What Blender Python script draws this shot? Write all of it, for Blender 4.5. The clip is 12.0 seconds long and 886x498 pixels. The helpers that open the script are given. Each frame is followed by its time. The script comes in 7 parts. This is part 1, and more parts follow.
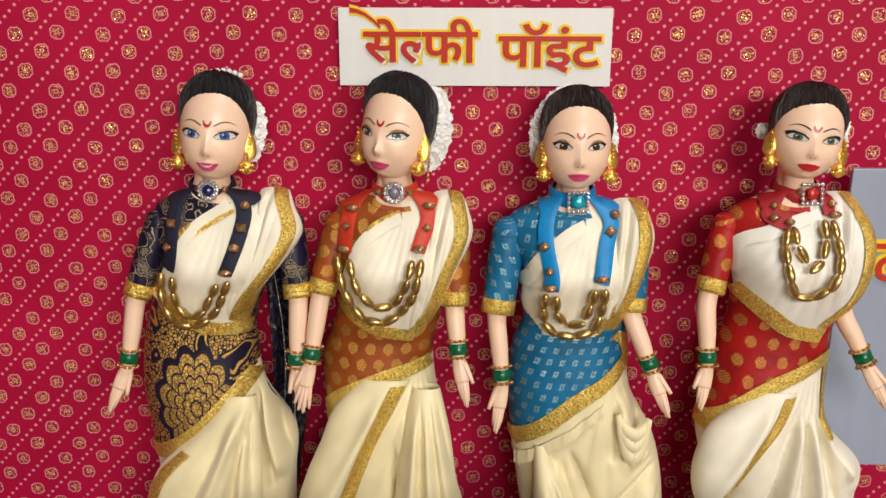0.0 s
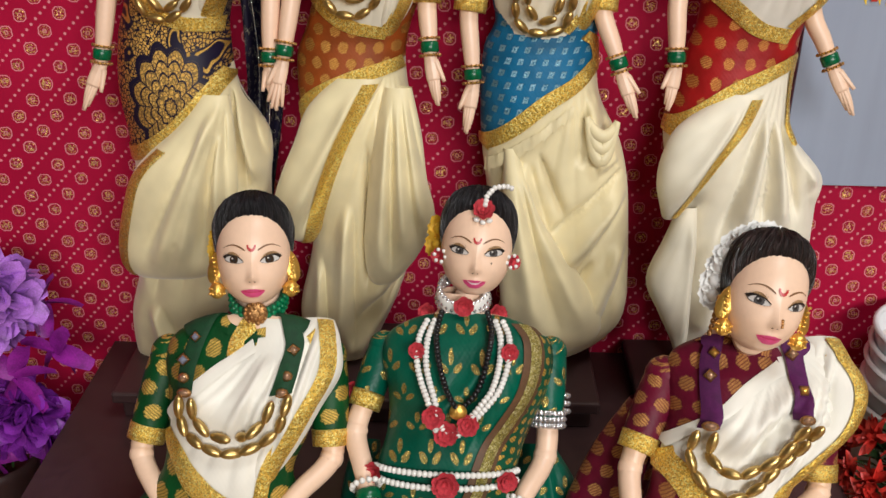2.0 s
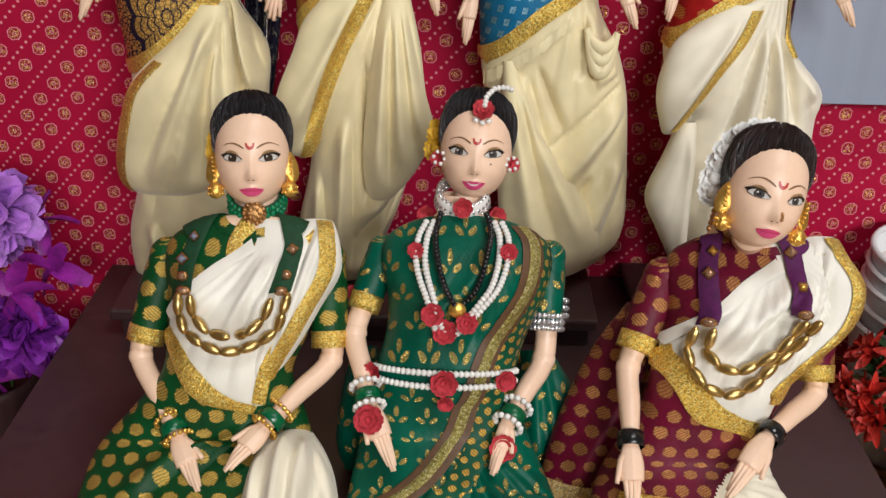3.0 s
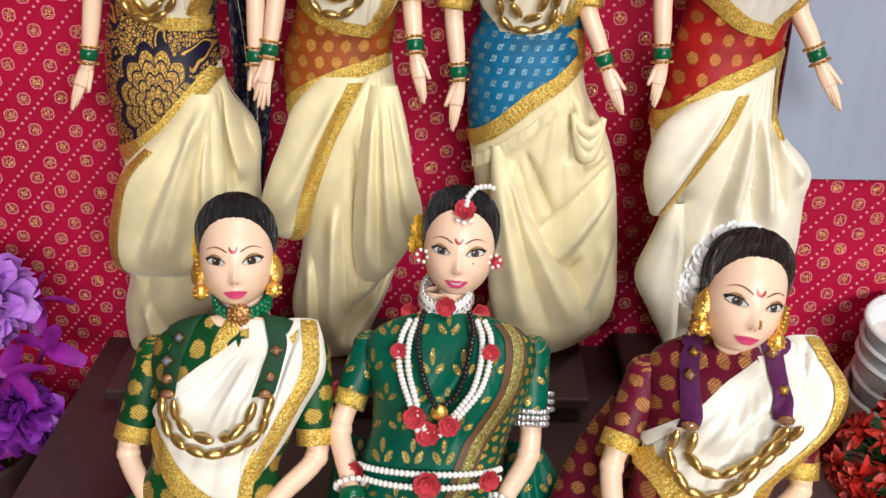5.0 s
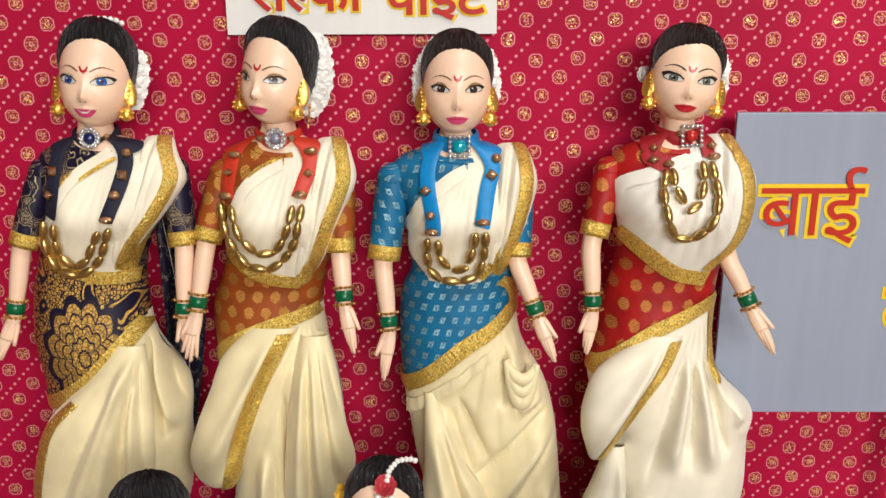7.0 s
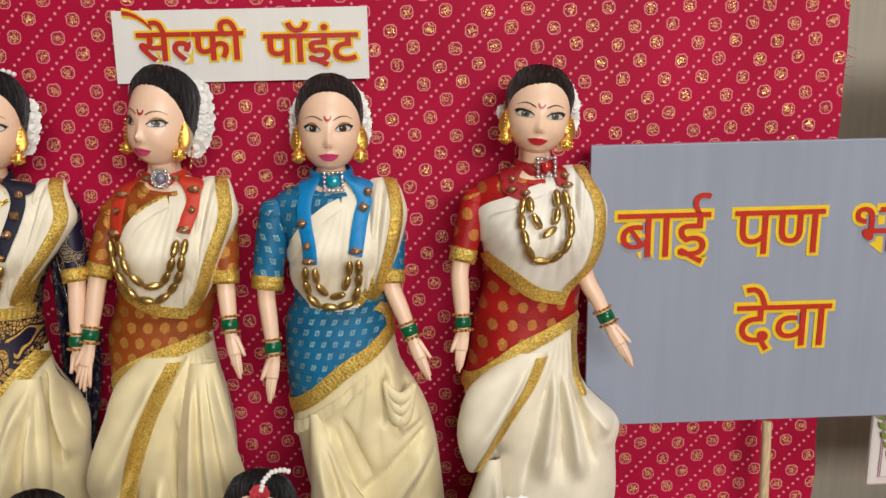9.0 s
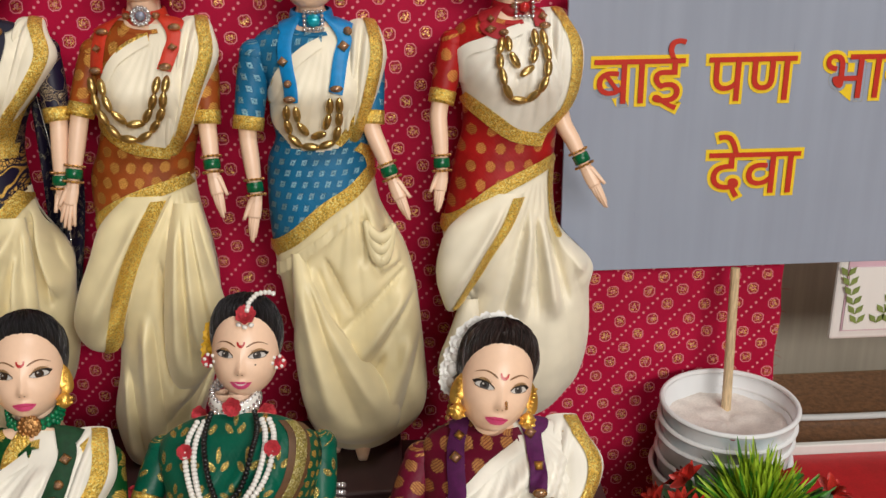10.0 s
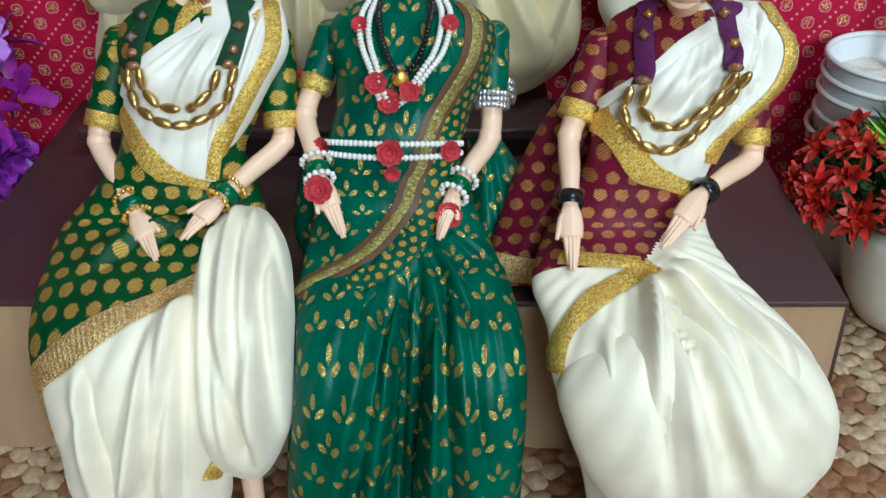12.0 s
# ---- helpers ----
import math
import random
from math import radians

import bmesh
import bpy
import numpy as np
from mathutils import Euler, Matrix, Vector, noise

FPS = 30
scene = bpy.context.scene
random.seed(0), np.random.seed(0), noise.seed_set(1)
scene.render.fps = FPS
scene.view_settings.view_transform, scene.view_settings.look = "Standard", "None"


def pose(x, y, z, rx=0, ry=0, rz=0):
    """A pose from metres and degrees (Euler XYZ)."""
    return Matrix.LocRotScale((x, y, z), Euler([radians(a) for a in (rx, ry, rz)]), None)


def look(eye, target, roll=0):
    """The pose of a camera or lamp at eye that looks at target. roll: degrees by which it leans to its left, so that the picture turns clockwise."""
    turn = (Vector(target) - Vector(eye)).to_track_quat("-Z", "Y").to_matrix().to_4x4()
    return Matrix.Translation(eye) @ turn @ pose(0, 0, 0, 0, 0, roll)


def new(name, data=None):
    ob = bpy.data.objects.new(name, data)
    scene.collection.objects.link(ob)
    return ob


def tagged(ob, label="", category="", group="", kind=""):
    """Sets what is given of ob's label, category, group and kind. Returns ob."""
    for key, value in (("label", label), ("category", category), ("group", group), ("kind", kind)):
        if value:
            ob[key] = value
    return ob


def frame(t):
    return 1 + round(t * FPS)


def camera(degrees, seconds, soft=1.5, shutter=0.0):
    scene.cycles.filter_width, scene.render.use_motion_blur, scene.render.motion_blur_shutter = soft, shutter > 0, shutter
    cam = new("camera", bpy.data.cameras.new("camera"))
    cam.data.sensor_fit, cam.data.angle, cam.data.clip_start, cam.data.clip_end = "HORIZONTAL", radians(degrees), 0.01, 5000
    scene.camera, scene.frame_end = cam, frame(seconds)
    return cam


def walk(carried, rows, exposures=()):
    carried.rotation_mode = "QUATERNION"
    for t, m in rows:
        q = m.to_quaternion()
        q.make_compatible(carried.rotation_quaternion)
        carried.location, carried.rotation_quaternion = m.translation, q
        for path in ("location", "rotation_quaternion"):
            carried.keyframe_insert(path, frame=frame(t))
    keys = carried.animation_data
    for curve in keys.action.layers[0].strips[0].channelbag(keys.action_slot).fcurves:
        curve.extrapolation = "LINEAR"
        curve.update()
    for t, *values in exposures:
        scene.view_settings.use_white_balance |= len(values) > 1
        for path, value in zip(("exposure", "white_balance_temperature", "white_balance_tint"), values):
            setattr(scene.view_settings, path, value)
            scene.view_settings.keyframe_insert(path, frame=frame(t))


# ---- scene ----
cam = camera(47.3, 12.0)
METRES, EYE, TILT, LEAN, TURN = 0.45, 0.49, -19.0, 0.0, 1.5
ROWS = [
    (0.0, 0.0, 0.0, 0.0, 0.0, 0.0, 0.0),
    (0.5, 0.0249, -0.0185, -0.0317, -0.66, -1.22, -0.18),
    (1.0, 0.028, -0.028, -0.0977, -0.84, -3.73, -0.7),
    (1.5, 0.0213, -0.0238, -0.151, -0.71, -5.54, -0.77),
    (2.0, 0.0208, -0.0245, -0.1903, -0.53, -6.87, -0.65),
    (2.5, 0.021, -0.0258, -0.2244, -0.59, -8.01, -0.7),
    (2.7, 0.0163, -0.0269, -0.2397, -0.77, -8.27, -0.79),
    (4.3, 0.0405, -0.0367, -0.2633, -0.63, -10.02, -0.68),
    (4.5, 0.0375, -0.0369, -0.2358, -0.66, -10.01, -0.7),
    (5.0, 0.0478, -0.0257, -0.1743, 0.09, -7.82, -0.26),
    (5.5, 0.0698, -0.0074, -0.1219, -0.21, -5.78, 0.25),
    (6.0, 0.071, -0.0089, -0.0931, -0.39, -3.03, 0.34),
    (6.5, 0.084, -0.0021, -0.0702, -0.43, -0.98, 0.47),
    (7.0, 0.1107, -0.0019, -0.0538, -0.55, -0.19, 0.55),
    (7.2, 0.1173, -0.0019, -0.0774, -1.42, 1.6, 1.18),
    (8.8, 0.1951, -0.08, -0.0543, -2.9, 2.09, 2.08),
    (9.0, 0.1887, -0.0843, -0.0853, -3.4, 2.76, 2.23),
    (9.5, 0.1993, -0.1057, -0.1158, -4.79, 1.48, 2.23),
    (10.0, 0.1784, -0.1063, -0.1748, -4.84, -1.9, 2.26),
    (10.5, 0.1427, -0.1013, -0.2466, -3.66, -5.54, 1.24),
    (11.0, 0.1139, -0.0966, -0.3094, -2.39, -9.04, 0.66),
    (11.5, 0.0817, -0.0969, -0.3494, -1.55, -10.96, 0.63),
    (12.0, 0.071, -0.0855, -0.3853, -0.77, -12.68, 0.63),
]
walk(cam, [(t, pose(0, 0, EYE, TILT, LEAN, TURN) @ pose(METRES * x, METRES * y, METRES * z, 90 + pitch, roll, yaw)) for t, x, y, z, yaw, pitch, roll in ROWS],
     [(0.0, -0.05, 6350, 10), (1.5, 0.0, 6200, 10), (2.5, -0.28, 6100, 10), (4.5, 0.23, 5900, 10), (5.5, 0.21, 6100, 10), (7.0, 0.09, 6250, 10), (9.0, -0.20, 6300, 10), (9.5, -0.23, 6300, 10), (10.0, -0.26, 6400, 10), (10.5, -0.04, 6450, 10), (11.0, -0.13, 6000, 8), (11.5, -0.06, 5500, 2), (12.0, -0.06, 5050, -4)])

# ---- world and lights ----
world = bpy.data.worlds.new("hall_air")
scene.world = world
world.use_nodes = True
world.node_tree.nodes["Background"].inputs[0].default_value = (1.0, 0.95, 0.88, 1)
world.node_tree.nodes["Background"].inputs[1].default_value = 0.06


def area_lamp(name, eye, target, size_x, size_y, watts, colour):
    data = bpy.data.lights.new(name, "AREA")
    data.shape, data.size, data.size_y, data.energy, data.color = "RECTANGLE", size_x, size_y, watts, colour
    lamp = new(name, data)
    lamp.matrix_world = look(eye, target)
    return lamp


# unseen soft lamp at front right, added to light the dolls from ahead
area_lamp("added_front_lamp", (0.68, -1.92, 1.22), (0.05, 0.4, 0.25), 1.3, 0.45, 55, (1.0, 0.95, 0.88))
area_lamp("ceiling_tube_light", (0.75, -0.40, 2.25), (0.05, 0.4, 0.2), 1.0, 0.35, 20, (1.0, 0.97, 0.92))

# ---- materials ----


class Nodes:
    """A small builder of node materials."""

    def __init__(self, name, rough=0.5, metal=0.0, colour=(0.5, 0.5, 0.5), sheen=0.0, coat=0.0):
        self.mat = bpy.data.materials.new(name)
        self.mat.use_nodes = True
        self.tree = self.mat.node_tree
        self.bsdf = self.tree.nodes["Principled BSDF"]
        self.set(self.bsdf, "Base Color", (*colour, 1))
        self.set(self.bsdf, "Roughness", rough)
        self.set(self.bsdf, "Metallic", metal)
        self.set(self.bsdf, "Sheen Weight", sheen)
        self.set(self.bsdf, "Coat Weight", coat)

    def add(self, kind, **values):
        node = self.tree.nodes.new(kind)
        for key, value in values.items():
            setattr(node, key, value)
        return node

    def set(self, node, socket, value):
        if isinstance(value, bpy.types.NodeSocket):
            self.tree.links.new(value, node.inputs[socket])
        elif isinstance(value, bpy.types.Node):
            self.tree.links.new(value.outputs[0], node.inputs[socket])
        else:
            node.inputs[socket].default_value = value

    def math(self, op, a, b=0.0, c=0.0):
        node = self.add("ShaderNodeMath", operation=op)
        for k, v in enumerate((a, b, c)):
            self.set(node, k, v)
        return node.outputs[0]

    def uv(self):
        sep = self.add("ShaderNodeSeparateXYZ")
        self.set(sep, 0, self.add("ShaderNodeUVMap", uv_map="cloth").outputs[0])
        return sep.outputs[0], sep.outputs[1]

    def place(self):
        return self.add("ShaderNodeTexCoord").outputs["Object"]

    def xyz(self):
        sep = self.add("ShaderNodeSeparateXYZ")
        self.set(sep, 0, self.place())
        return sep.outputs

    def noise(self, scale, detail=3.0, vector=None, rough=0.5):
        node = self.add("ShaderNodeTexNoise")
        self.set(node, "Vector", vector if vector is not None else self.place())
        self.set(node, "Scale", scale)
        self.set(node, "Detail", detail)
        self.set(node, "Roughness", rough)
        return node.outputs[0]

    def stretched(self, sx, sy, sz):
        node = self.add("ShaderNodeMapping")
        self.set(node, "Vector", self.place())
        self.set(node, "Scale", (sx, sy, sz))
        return node.outputs[0]

    def ramp(self, fac, low, high):
        node = self.add("ShaderNodeMapRange")
        node.interpolation_type = "SMOOTHSTEP"
        self.set(node, 0, fac)
        self.set(node, 1, low)
        self.set(node, 2, high)
        return node.outputs[0]

    def mix(self, fac, a, b):
        node = self.add("ShaderNodeMix", data_type="RGBA")
        for k, v in ((0, fac), (6, a), (7, b)):
            self.set(node, k, (*v, 1) if isinstance(v, tuple) and len(v) == 3 else v)
        return node.outputs[2]

    def bump(self, height, strength=0.3, distance=0.0005, normal=None):
        node = self.add("ShaderNodeBump")
        self.set(node, "Height", height)
        self.set(node, "Strength", strength)
        self.set(node, "Distance", distance)
        if normal is not None:
            self.set(node, "Normal", normal)
        self.set(self.bsdf, "Normal", node)
        return node.outputs[0]

    def colour(self, value):
        self.set(self.bsdf, "Base Color", (*value, 1) if isinstance(value, tuple) else value)


def plain(name, colour, rough=0.5, metal=0.0, vary=0.12, scale=120.0, coat=0.0, bump=0.15):
    """A surface of one colour with mottling at two scales and a fine relief."""
    n = Nodes(name, rough, metal, colour, coat=coat)
    m = n.math("ADD", n.math("MULTIPLY", n.noise(scale), 0.6), n.math("MULTIPLY", n.noise(scale * 9), 0.4))
    n.colour(n.mix(n.ramp(m, 0.3, 0.7), tuple(c * (1 - vary) for c in colour), tuple(min(1, c * (1 + vary)) for c in colour)))
    if bump:
        n.bump(n.noise(scale * 8), bump, 0.0003)
    return n.mat


def weave_height(n, count=2600.0):
    u, v = n.uv()
    return n.math("MULTIPLY", n.math("SINE", n.math("MULTIPLY", u, count)), n.math("SINE", n.math("MULTIPLY", v, count)))


def satin(name, colour, rough=0.42, vary=0.08, sheen=0.3):
    """Dyed cloth: soft creases and a fine weave."""
    n = Nodes(name, rough, 0.0, colour, sheen=sheen)
    n.set(n.bsdf, "Specular IOR Level", 0.35)
    big = n.noise(45.0, 2.0)
    n.colour(n.mix(n.ramp(big, 0.3, 0.7), tuple(c * (1 - vary) for c in colour), tuple(min(1, c * (1 + vary)) for c in colour)))
    first = n.bump(n.noise(70.0, 1.0), 0.08, 0.0012)
    n.bump(weave_height(n), 0.08, 0.0001, first)
    return n.mat


def foil(n, mask=None):
    """Grain of metal thread: small facets that glint."""
    cell = n.add("ShaderNodeTexVoronoi")
    n.set(cell, "Vector", n.place())
    n.set(cell, "Scale", 2900.0)
    height = cell.outputs["Distance"]
    if mask is not None:
        height = n.math("MULTIPLY", height, mask)
    return cell, height


def zari(name, colour=(1.0, 0.61, 0.11), rough=0.3):
    """Woven gold border: crumpled metal thread, with bright and dark glints mixed into its colour."""
    n = Nodes(name, rough, 0.85, colour)
    cell = n.add("ShaderNodeTexVoronoi")
    n.set(cell, "Vector", n.place())
    n.set(cell, "Scale", 1900.0)
    sep = n.add("ShaderNodeSeparateColor")
    n.set(sep, 0, cell.outputs["Color"])
    # random cells are coloured darker or near white to stand for sparkle
    tone = n.mix(n.ramp(sep.outputs[0], 0.1, 0.75), tuple(c * 0.6 for c in colour), tuple(min(1, c * 1.1) for c in colour))
    n.colour(n.mix(n.ramp(sep.outputs[1], 0.70, 0.85), tone, tuple(min(1, c * 1.1 + 0.2) for c in colour)))
    u, v = n.uv()
    rib = n.math("SINE", n.math("MULTIPLY", v, 2600.0))
    grain = n.math("ADD", n.math("MULTIPLY", sep.outputs[2], 0.5), n.noise(1900.0, 2.0))
    n.bump(n.math("ADD", grain, n.math("MULTIPLY", rib, 0.12)), 0.9, 0.0007)
    return n.mat


def brocade(name, base, pitch=0.008, radius=0.0024, squash=1.0, kind="dot", gold=(0.72, 0.45, 0.12), rough=0.5):
    """Coloured cloth with motifs in gold thread, staggered row by row."""
    n = Nodes(name, rough, 0.0, base)
    n.set(n.bsdf, "Specular IOR Level", 0.25)
    u, v = n.uv()
    row = n.math("FLOOR", n.math("DIVIDE", v, pitch * 0.8))
    shift = n.math("MULTIPLY", n.math("MODULO", n.math("ABSOLUTE", row), 2.0), 0.5)
    x = n.math("MULTIPLY", n.math("SUBTRACT", n.math("FRACT", n.math("ADD", n.math("DIVIDE", u, pitch), shift)), 0.5), pitch)
    y = n.math("MULTIPLY", n.math("SUBTRACT", n.math("FRACT", n.math("DIVIDE", v, pitch * 0.8)), 0.5), pitch * 0.8)
    if kind == "leaf":
        parts = []
        for dx, dy, turn in ((0.0, -0.34, 0.0), (-0.42, 0.12, -1.0), (0.42, 0.12, 1.0)):
            px, py = n.math("SUBTRACT", x, dx * radius * 2), n.math("SUBTRACT", y, dy * radius * 2)
            c, s = math.cos(turn), math.sin(turn)
            qx = n.math("ADD", n.math("MULTIPLY", px, c), n.math("MULTIPLY", py, s))
            qy = n.math("SUBTRACT", n.math("MULTIPLY", py, c), n.math("MULTIPLY", px, s))
            parts.append(n.math("SQRT", n.math("ADD", n.math("POWER", n.math("MULTIPLY", qx, 1.9), 2.0), n.math("POWER", qy, 2.0))))
        dist = n.math("MULTIPLY", n.math("MINIMUM", parts[0], n.math("MINIMUM", parts[1], parts[2])), 1.5)
    elif kind == "hook":
        bent = n.math("ABSOLUTE", n.math("ADD", x, n.math("MULTIPLY", y, 0.4)))
        dist = n.math("ADD", n.math("ABSOLUTE", n.math("SUBTRACT", n.math("MAXIMUM", bent, n.math("ABSOLUTE", y)), radius * 0.55)), radius * 0.55)
    else:
        dist = n.math("SQRT", n.math("ADD", n.math("POWER", x, 2.0), n.math("POWER", n.math("MULTIPLY", y, squash), 2.0)))
    ragged = n.math("ADD", dist, n.math("MULTIPLY", n.math("SUBTRACT", n.noise(900.0), 0.5), radius * 0.7))
    mask = n.math("SUBTRACT", 1.0, n.ramp(ragged, radius * 0.8, radius * 1.0))
    thread = n.ramp(n.noise(1400.0, 2.0), 0.35, 0.5)
    if kind == "dot":
        lines = n.math("SINE", n.math("ADD", n.math("MULTIPLY", n.math("ADD", n.math("MULTIPLY", x, 0.5), y), 2 * math.pi / 0.0012), n.math("MULTIPLY", n.noise(350.0), 5.0)))
        thread = n.math("MULTIPLY", n.math("ADD", 0.4, n.math("MULTIPLY", thread, 0.6)), n.ramp(lines, -0.75, -0.25))
    mask = n.math("MULTIPLY", mask, n.math("ADD", 0.35, n.math("MULTIPLY", thread, 0.65)))
    big = n.noise(60.0)
    cloth = n.mix(n.ramp(big, 0.3, 0.7), tuple(c * 0.8 for c in base), tuple(min(1, c * 1.2) for c in base))
    n.colour(n.mix(mask, cloth, gold))
    n.set(n.bsdf, "Metallic", n.math("MULTIPLY", mask, 0.8))
    n.set(n.bsdf, "Roughness", n.math("SUBTRACT", rough, n.math("MULTIPLY", mask, 0.15)))
    cell, height = foil(n, mask)
    first = n.bump(n.noise(170.0, 2.0), 0.35, 0.0012)
    n.bump(n.math("ADD", height, n.math("MULTIPLY", weave_height(n), 0.07)), 0.6, 0.0004, first)
    return n.mat


def peacock(name, base=(0.008, 0.005, 0.022), gold=(0.78, 0.48, 0.11), scale=60.0, fill=0.62, centre=None):
    """Dark silk under gold figures: patches of small scales edged with gold lines."""
    n = Nodes(name, 0.45, 0.0, base)
    n.set(n.bsdf, "Specular IOR Level", 0.25)
    u, v = n.uv()
    vec = n.add("ShaderNodeCombineXYZ")
    n.set(vec, 0, u)
    n.set(vec, 1, v)
    field = n.noise(scale, 0.6, vec.outputs[0])
    figure = n.ramp(field, 0.99 - fill, 1.02 - fill)
    edge = n.math("SUBTRACT", 1.0, n.ramp(n.math("ABSOLUTE", n.math("SUBTRACT", field, 0.945 - fill)), 0.010, 0.020))
    cell = n.add("ShaderNodeTexVoronoi", feature="DISTANCE_TO_EDGE")
    n.set(cell, "Vector", vec)
    n.set(cell, "Scale", scale * 8.0)
    scales = n.ramp(cell.outputs["Distance"], 0.07, 0.14)
    thread = n.math("ADD", 0.45, n.math("MULTIPLY", n.ramp(n.noise(1500.0), 0.35, 0.5), 0.55))
    figures = n.math("MAXIMUM", n.math("MULTIPLY", figure, scales), edge)
    if centre:
        # one large lotus of petal rings, with the scrollwork round it
        dx, dy = n.math("SUBTRACT", u, centre[0]), n.math("MULTIPLY", n.math("SUBTRACT", v, centre[1]), 0.85)
        far = n.math("SQRT", n.math("ADD", n.math("POWER", dx, 2.0), n.math("POWER", dy, 2.0)))
        lobe = n.math("ABSOLUTE", n.math("SINE", n.math("MULTIPLY", n.math("ARCTAN2", dy, dx), 6.0)))
        wavy = n.math("SUBTRACT", far, n.math("MULTIPLY", n.math("MULTIPLY", lobe, far), 0.16))
        rings = n.ramp(n.math("SINE", n.math("MULTIPLY", wavy, 2 * math.pi / 0.0042)), -0.88, -0.70)
        veins = n.ramp(lobe, 0.06, 0.14)
        lotus = n.math("MULTIPLY", rings, n.math("MAXIMUM", veins, n.ramp(far, 0.006, 0.0055)))
        inside = n.math("SUBTRACT", 1.0, n.ramp(wavy, 0.0200, 0.0206))
        moat = n.math("SUBTRACT", 1.0, n.ramp(wavy, 0.0226, 0.0232))
        figures = n.math("MAXIMUM", n.math("MULTIPLY", n.math("MULTIPLY", lotus, n.math("ADD", 0.35, n.math("MULTIPLY", scales, 0.65))), inside), n.math("MULTIPLY", figures, n.math("SUBTRACT", 1.0, moat)))
    mask = n.math("MULTIPLY", figures, thread)
    n.colour(n.mix(mask, base, gold))
    n.set(n.bsdf, "Metallic", n.math("MULTIPLY", mask, 0.85))
    n.set(n.bsdf, "Roughness", n.math("SUBTRACT", 0.45, n.math("MULTIPLY", mask, 0.12)))
    grain, height = foil(n, mask)
    n.bump(height, 0.6, 0.0004)
    return n.mat


def bandhani():
    """Tie-dyed red cotton: octagon rings with a gold fleck on a slanted lattice, dotted lines between."""
    n = Nodes("bandhani_cloth", 0.6, 0.0, (0.45, 0.01, 0.04))
    n.set(n.bsdf, "Specular IOR Level", 0.15)
    out = n.xyz()
    wob = n.math("MULTIPLY", n.math("SUBTRACT", n.noise(22.0), 0.5), 0.003)
    x, z = n.math("ADD", out[0], wob), n.math("ADD", out[2], wob)
    along, between = 0.0129, 0.0160
    a = n.math("ADD", n.math("DIVIDE", n.math("ADD", n.math("MULTIPLY", x, 0.682), n.math("MULTIPLY", z, 0.731)), along), 0.12)
    b = n.math("ADD", n.math("DIVIDE", n.math("SUBTRACT", n.math("MULTIPLY", z, 0.682), n.math("MULTIPLY", x, 0.731)), between), -0.33)
    run = a
    a = n.math("ADD", a, n.math("MULTIPLY", n.math("FLOOR", b), 0.157))
    odd = n.math("SUBTRACT", n.math("MULTIPLY", n.math("MODULO", n.math("ABSOLUTE", n.math("FLOOR", b)), 2.0), 0.0014), 0.0007)
    fa = n.math("MULTIPLY", n.math("SUBTRACT", n.math("FRACT", a), 0.5), along)
    fb = n.math("ADD", n.math("MULTIPLY", n.math("SUBTRACT", n.math("FRACT", b), 0.5), between), odd)
    aa, ab = n.math("ABSOLUTE", fa), n.math("ABSOLUTE", fb)
    square = n.math("MAXIMUM", aa, ab)
    diamond = n.math("MULTIPLY", n.math("ADD", aa, ab), 0.76)
    octo = n.math("ADD", n.math("MAXIMUM", square, diamond), n.math("MULTIPLY", n.math("SUBTRACT", n.noise(500.0), 0.5), 0.0009))
    ring = n.math("SUBTRACT", 1.0, n.ramp(n.math("ABSOLUTE", n.math("SUBTRACT", octo, 0.0035)), 0.00016, 0.00042))
    core = n.math("SUBTRACT", 1.0, n.ramp(n.math("ABSOLUTE", n.math("SUBTRACT", octo, 0.0009)), 0.00025, 0.00050))
    ring = n.math("MAXIMUM", ring, n.math("MULTIPLY", core, 0.75))
    fleck = n.math("SUBTRACT", 1.0, n.ramp(octo, 0.0026, 0.0031))
    # dotted lines between the rows of rings
    da = n.math("MULTIPLY", n.math("SUBTRACT", n.math("FRACT", n.math("MULTIPLY", run, 3.25)), 0.5), along / 3.25)
    db = n.math("MULTIPLY", n.math("SUBTRACT", n.math("FRACT", n.math("ADD", b, 0.5)), 0.5), between)
    dot = n.math("SUBTRACT", 1.0, n.ramp(n.math("SQRT", n.math("ADD", n.math("POWER", da, 2.0), n.math("POWER", db, 2.0))), 0.0006, 0.0010))
    white = n.add("ShaderNodeTexWhiteNoise", noise_dimensions="2D")
    vec = n.add("ShaderNodeCombineXYZ")
    n.set(vec, 0, n.math("FLOOR", a))
    n.set(vec, 1, n.math("FLOOR", b))
    n.set(white, "Vector", vec)
    worn = n.math("ADD", 0.45, n.math("MULTIPLY", white.outputs[0], 0.55))
    dye = n.mix(n.ramp(n.noise(14.0), 0.3, 0.7), (0.38, 0.003, 0.035), (0.49, 0.005, 0.050))
    dye = n.mix(n.math("MULTIPLY", n.noise(600.0), 0.35), dye, (0.24, 0.003, 0.03))
    dye = n.mix(n.math("MULTIPLY", fleck, 0.35), dye, (0.20, 0.035, 0.03))
    pale = n.math("MULTIPLY", n.math("MAXIMUM", ring, dot), 0.72)
    col = n.mix(pale, dye, (0.86, 0.36, 0.40))
    grit = n.ramp(n.noise(1000.0, 2.0), 0.51, 0.58)
    gold = n.math("MULTIPLY", n.math("MULTIPLY", fleck, grit), worn)
    n.colour(n.mix(gold, col, (0.95, 0.62, 0.20)))
    n.set(n.bsdf, "Metallic", n.math("MULTIPLY", gold, 0.9))
    n.set(n.bsdf, "Roughness", n.math("SUBTRACT", 0.6, n.math("MULTIPLY", gold, 0.3)))
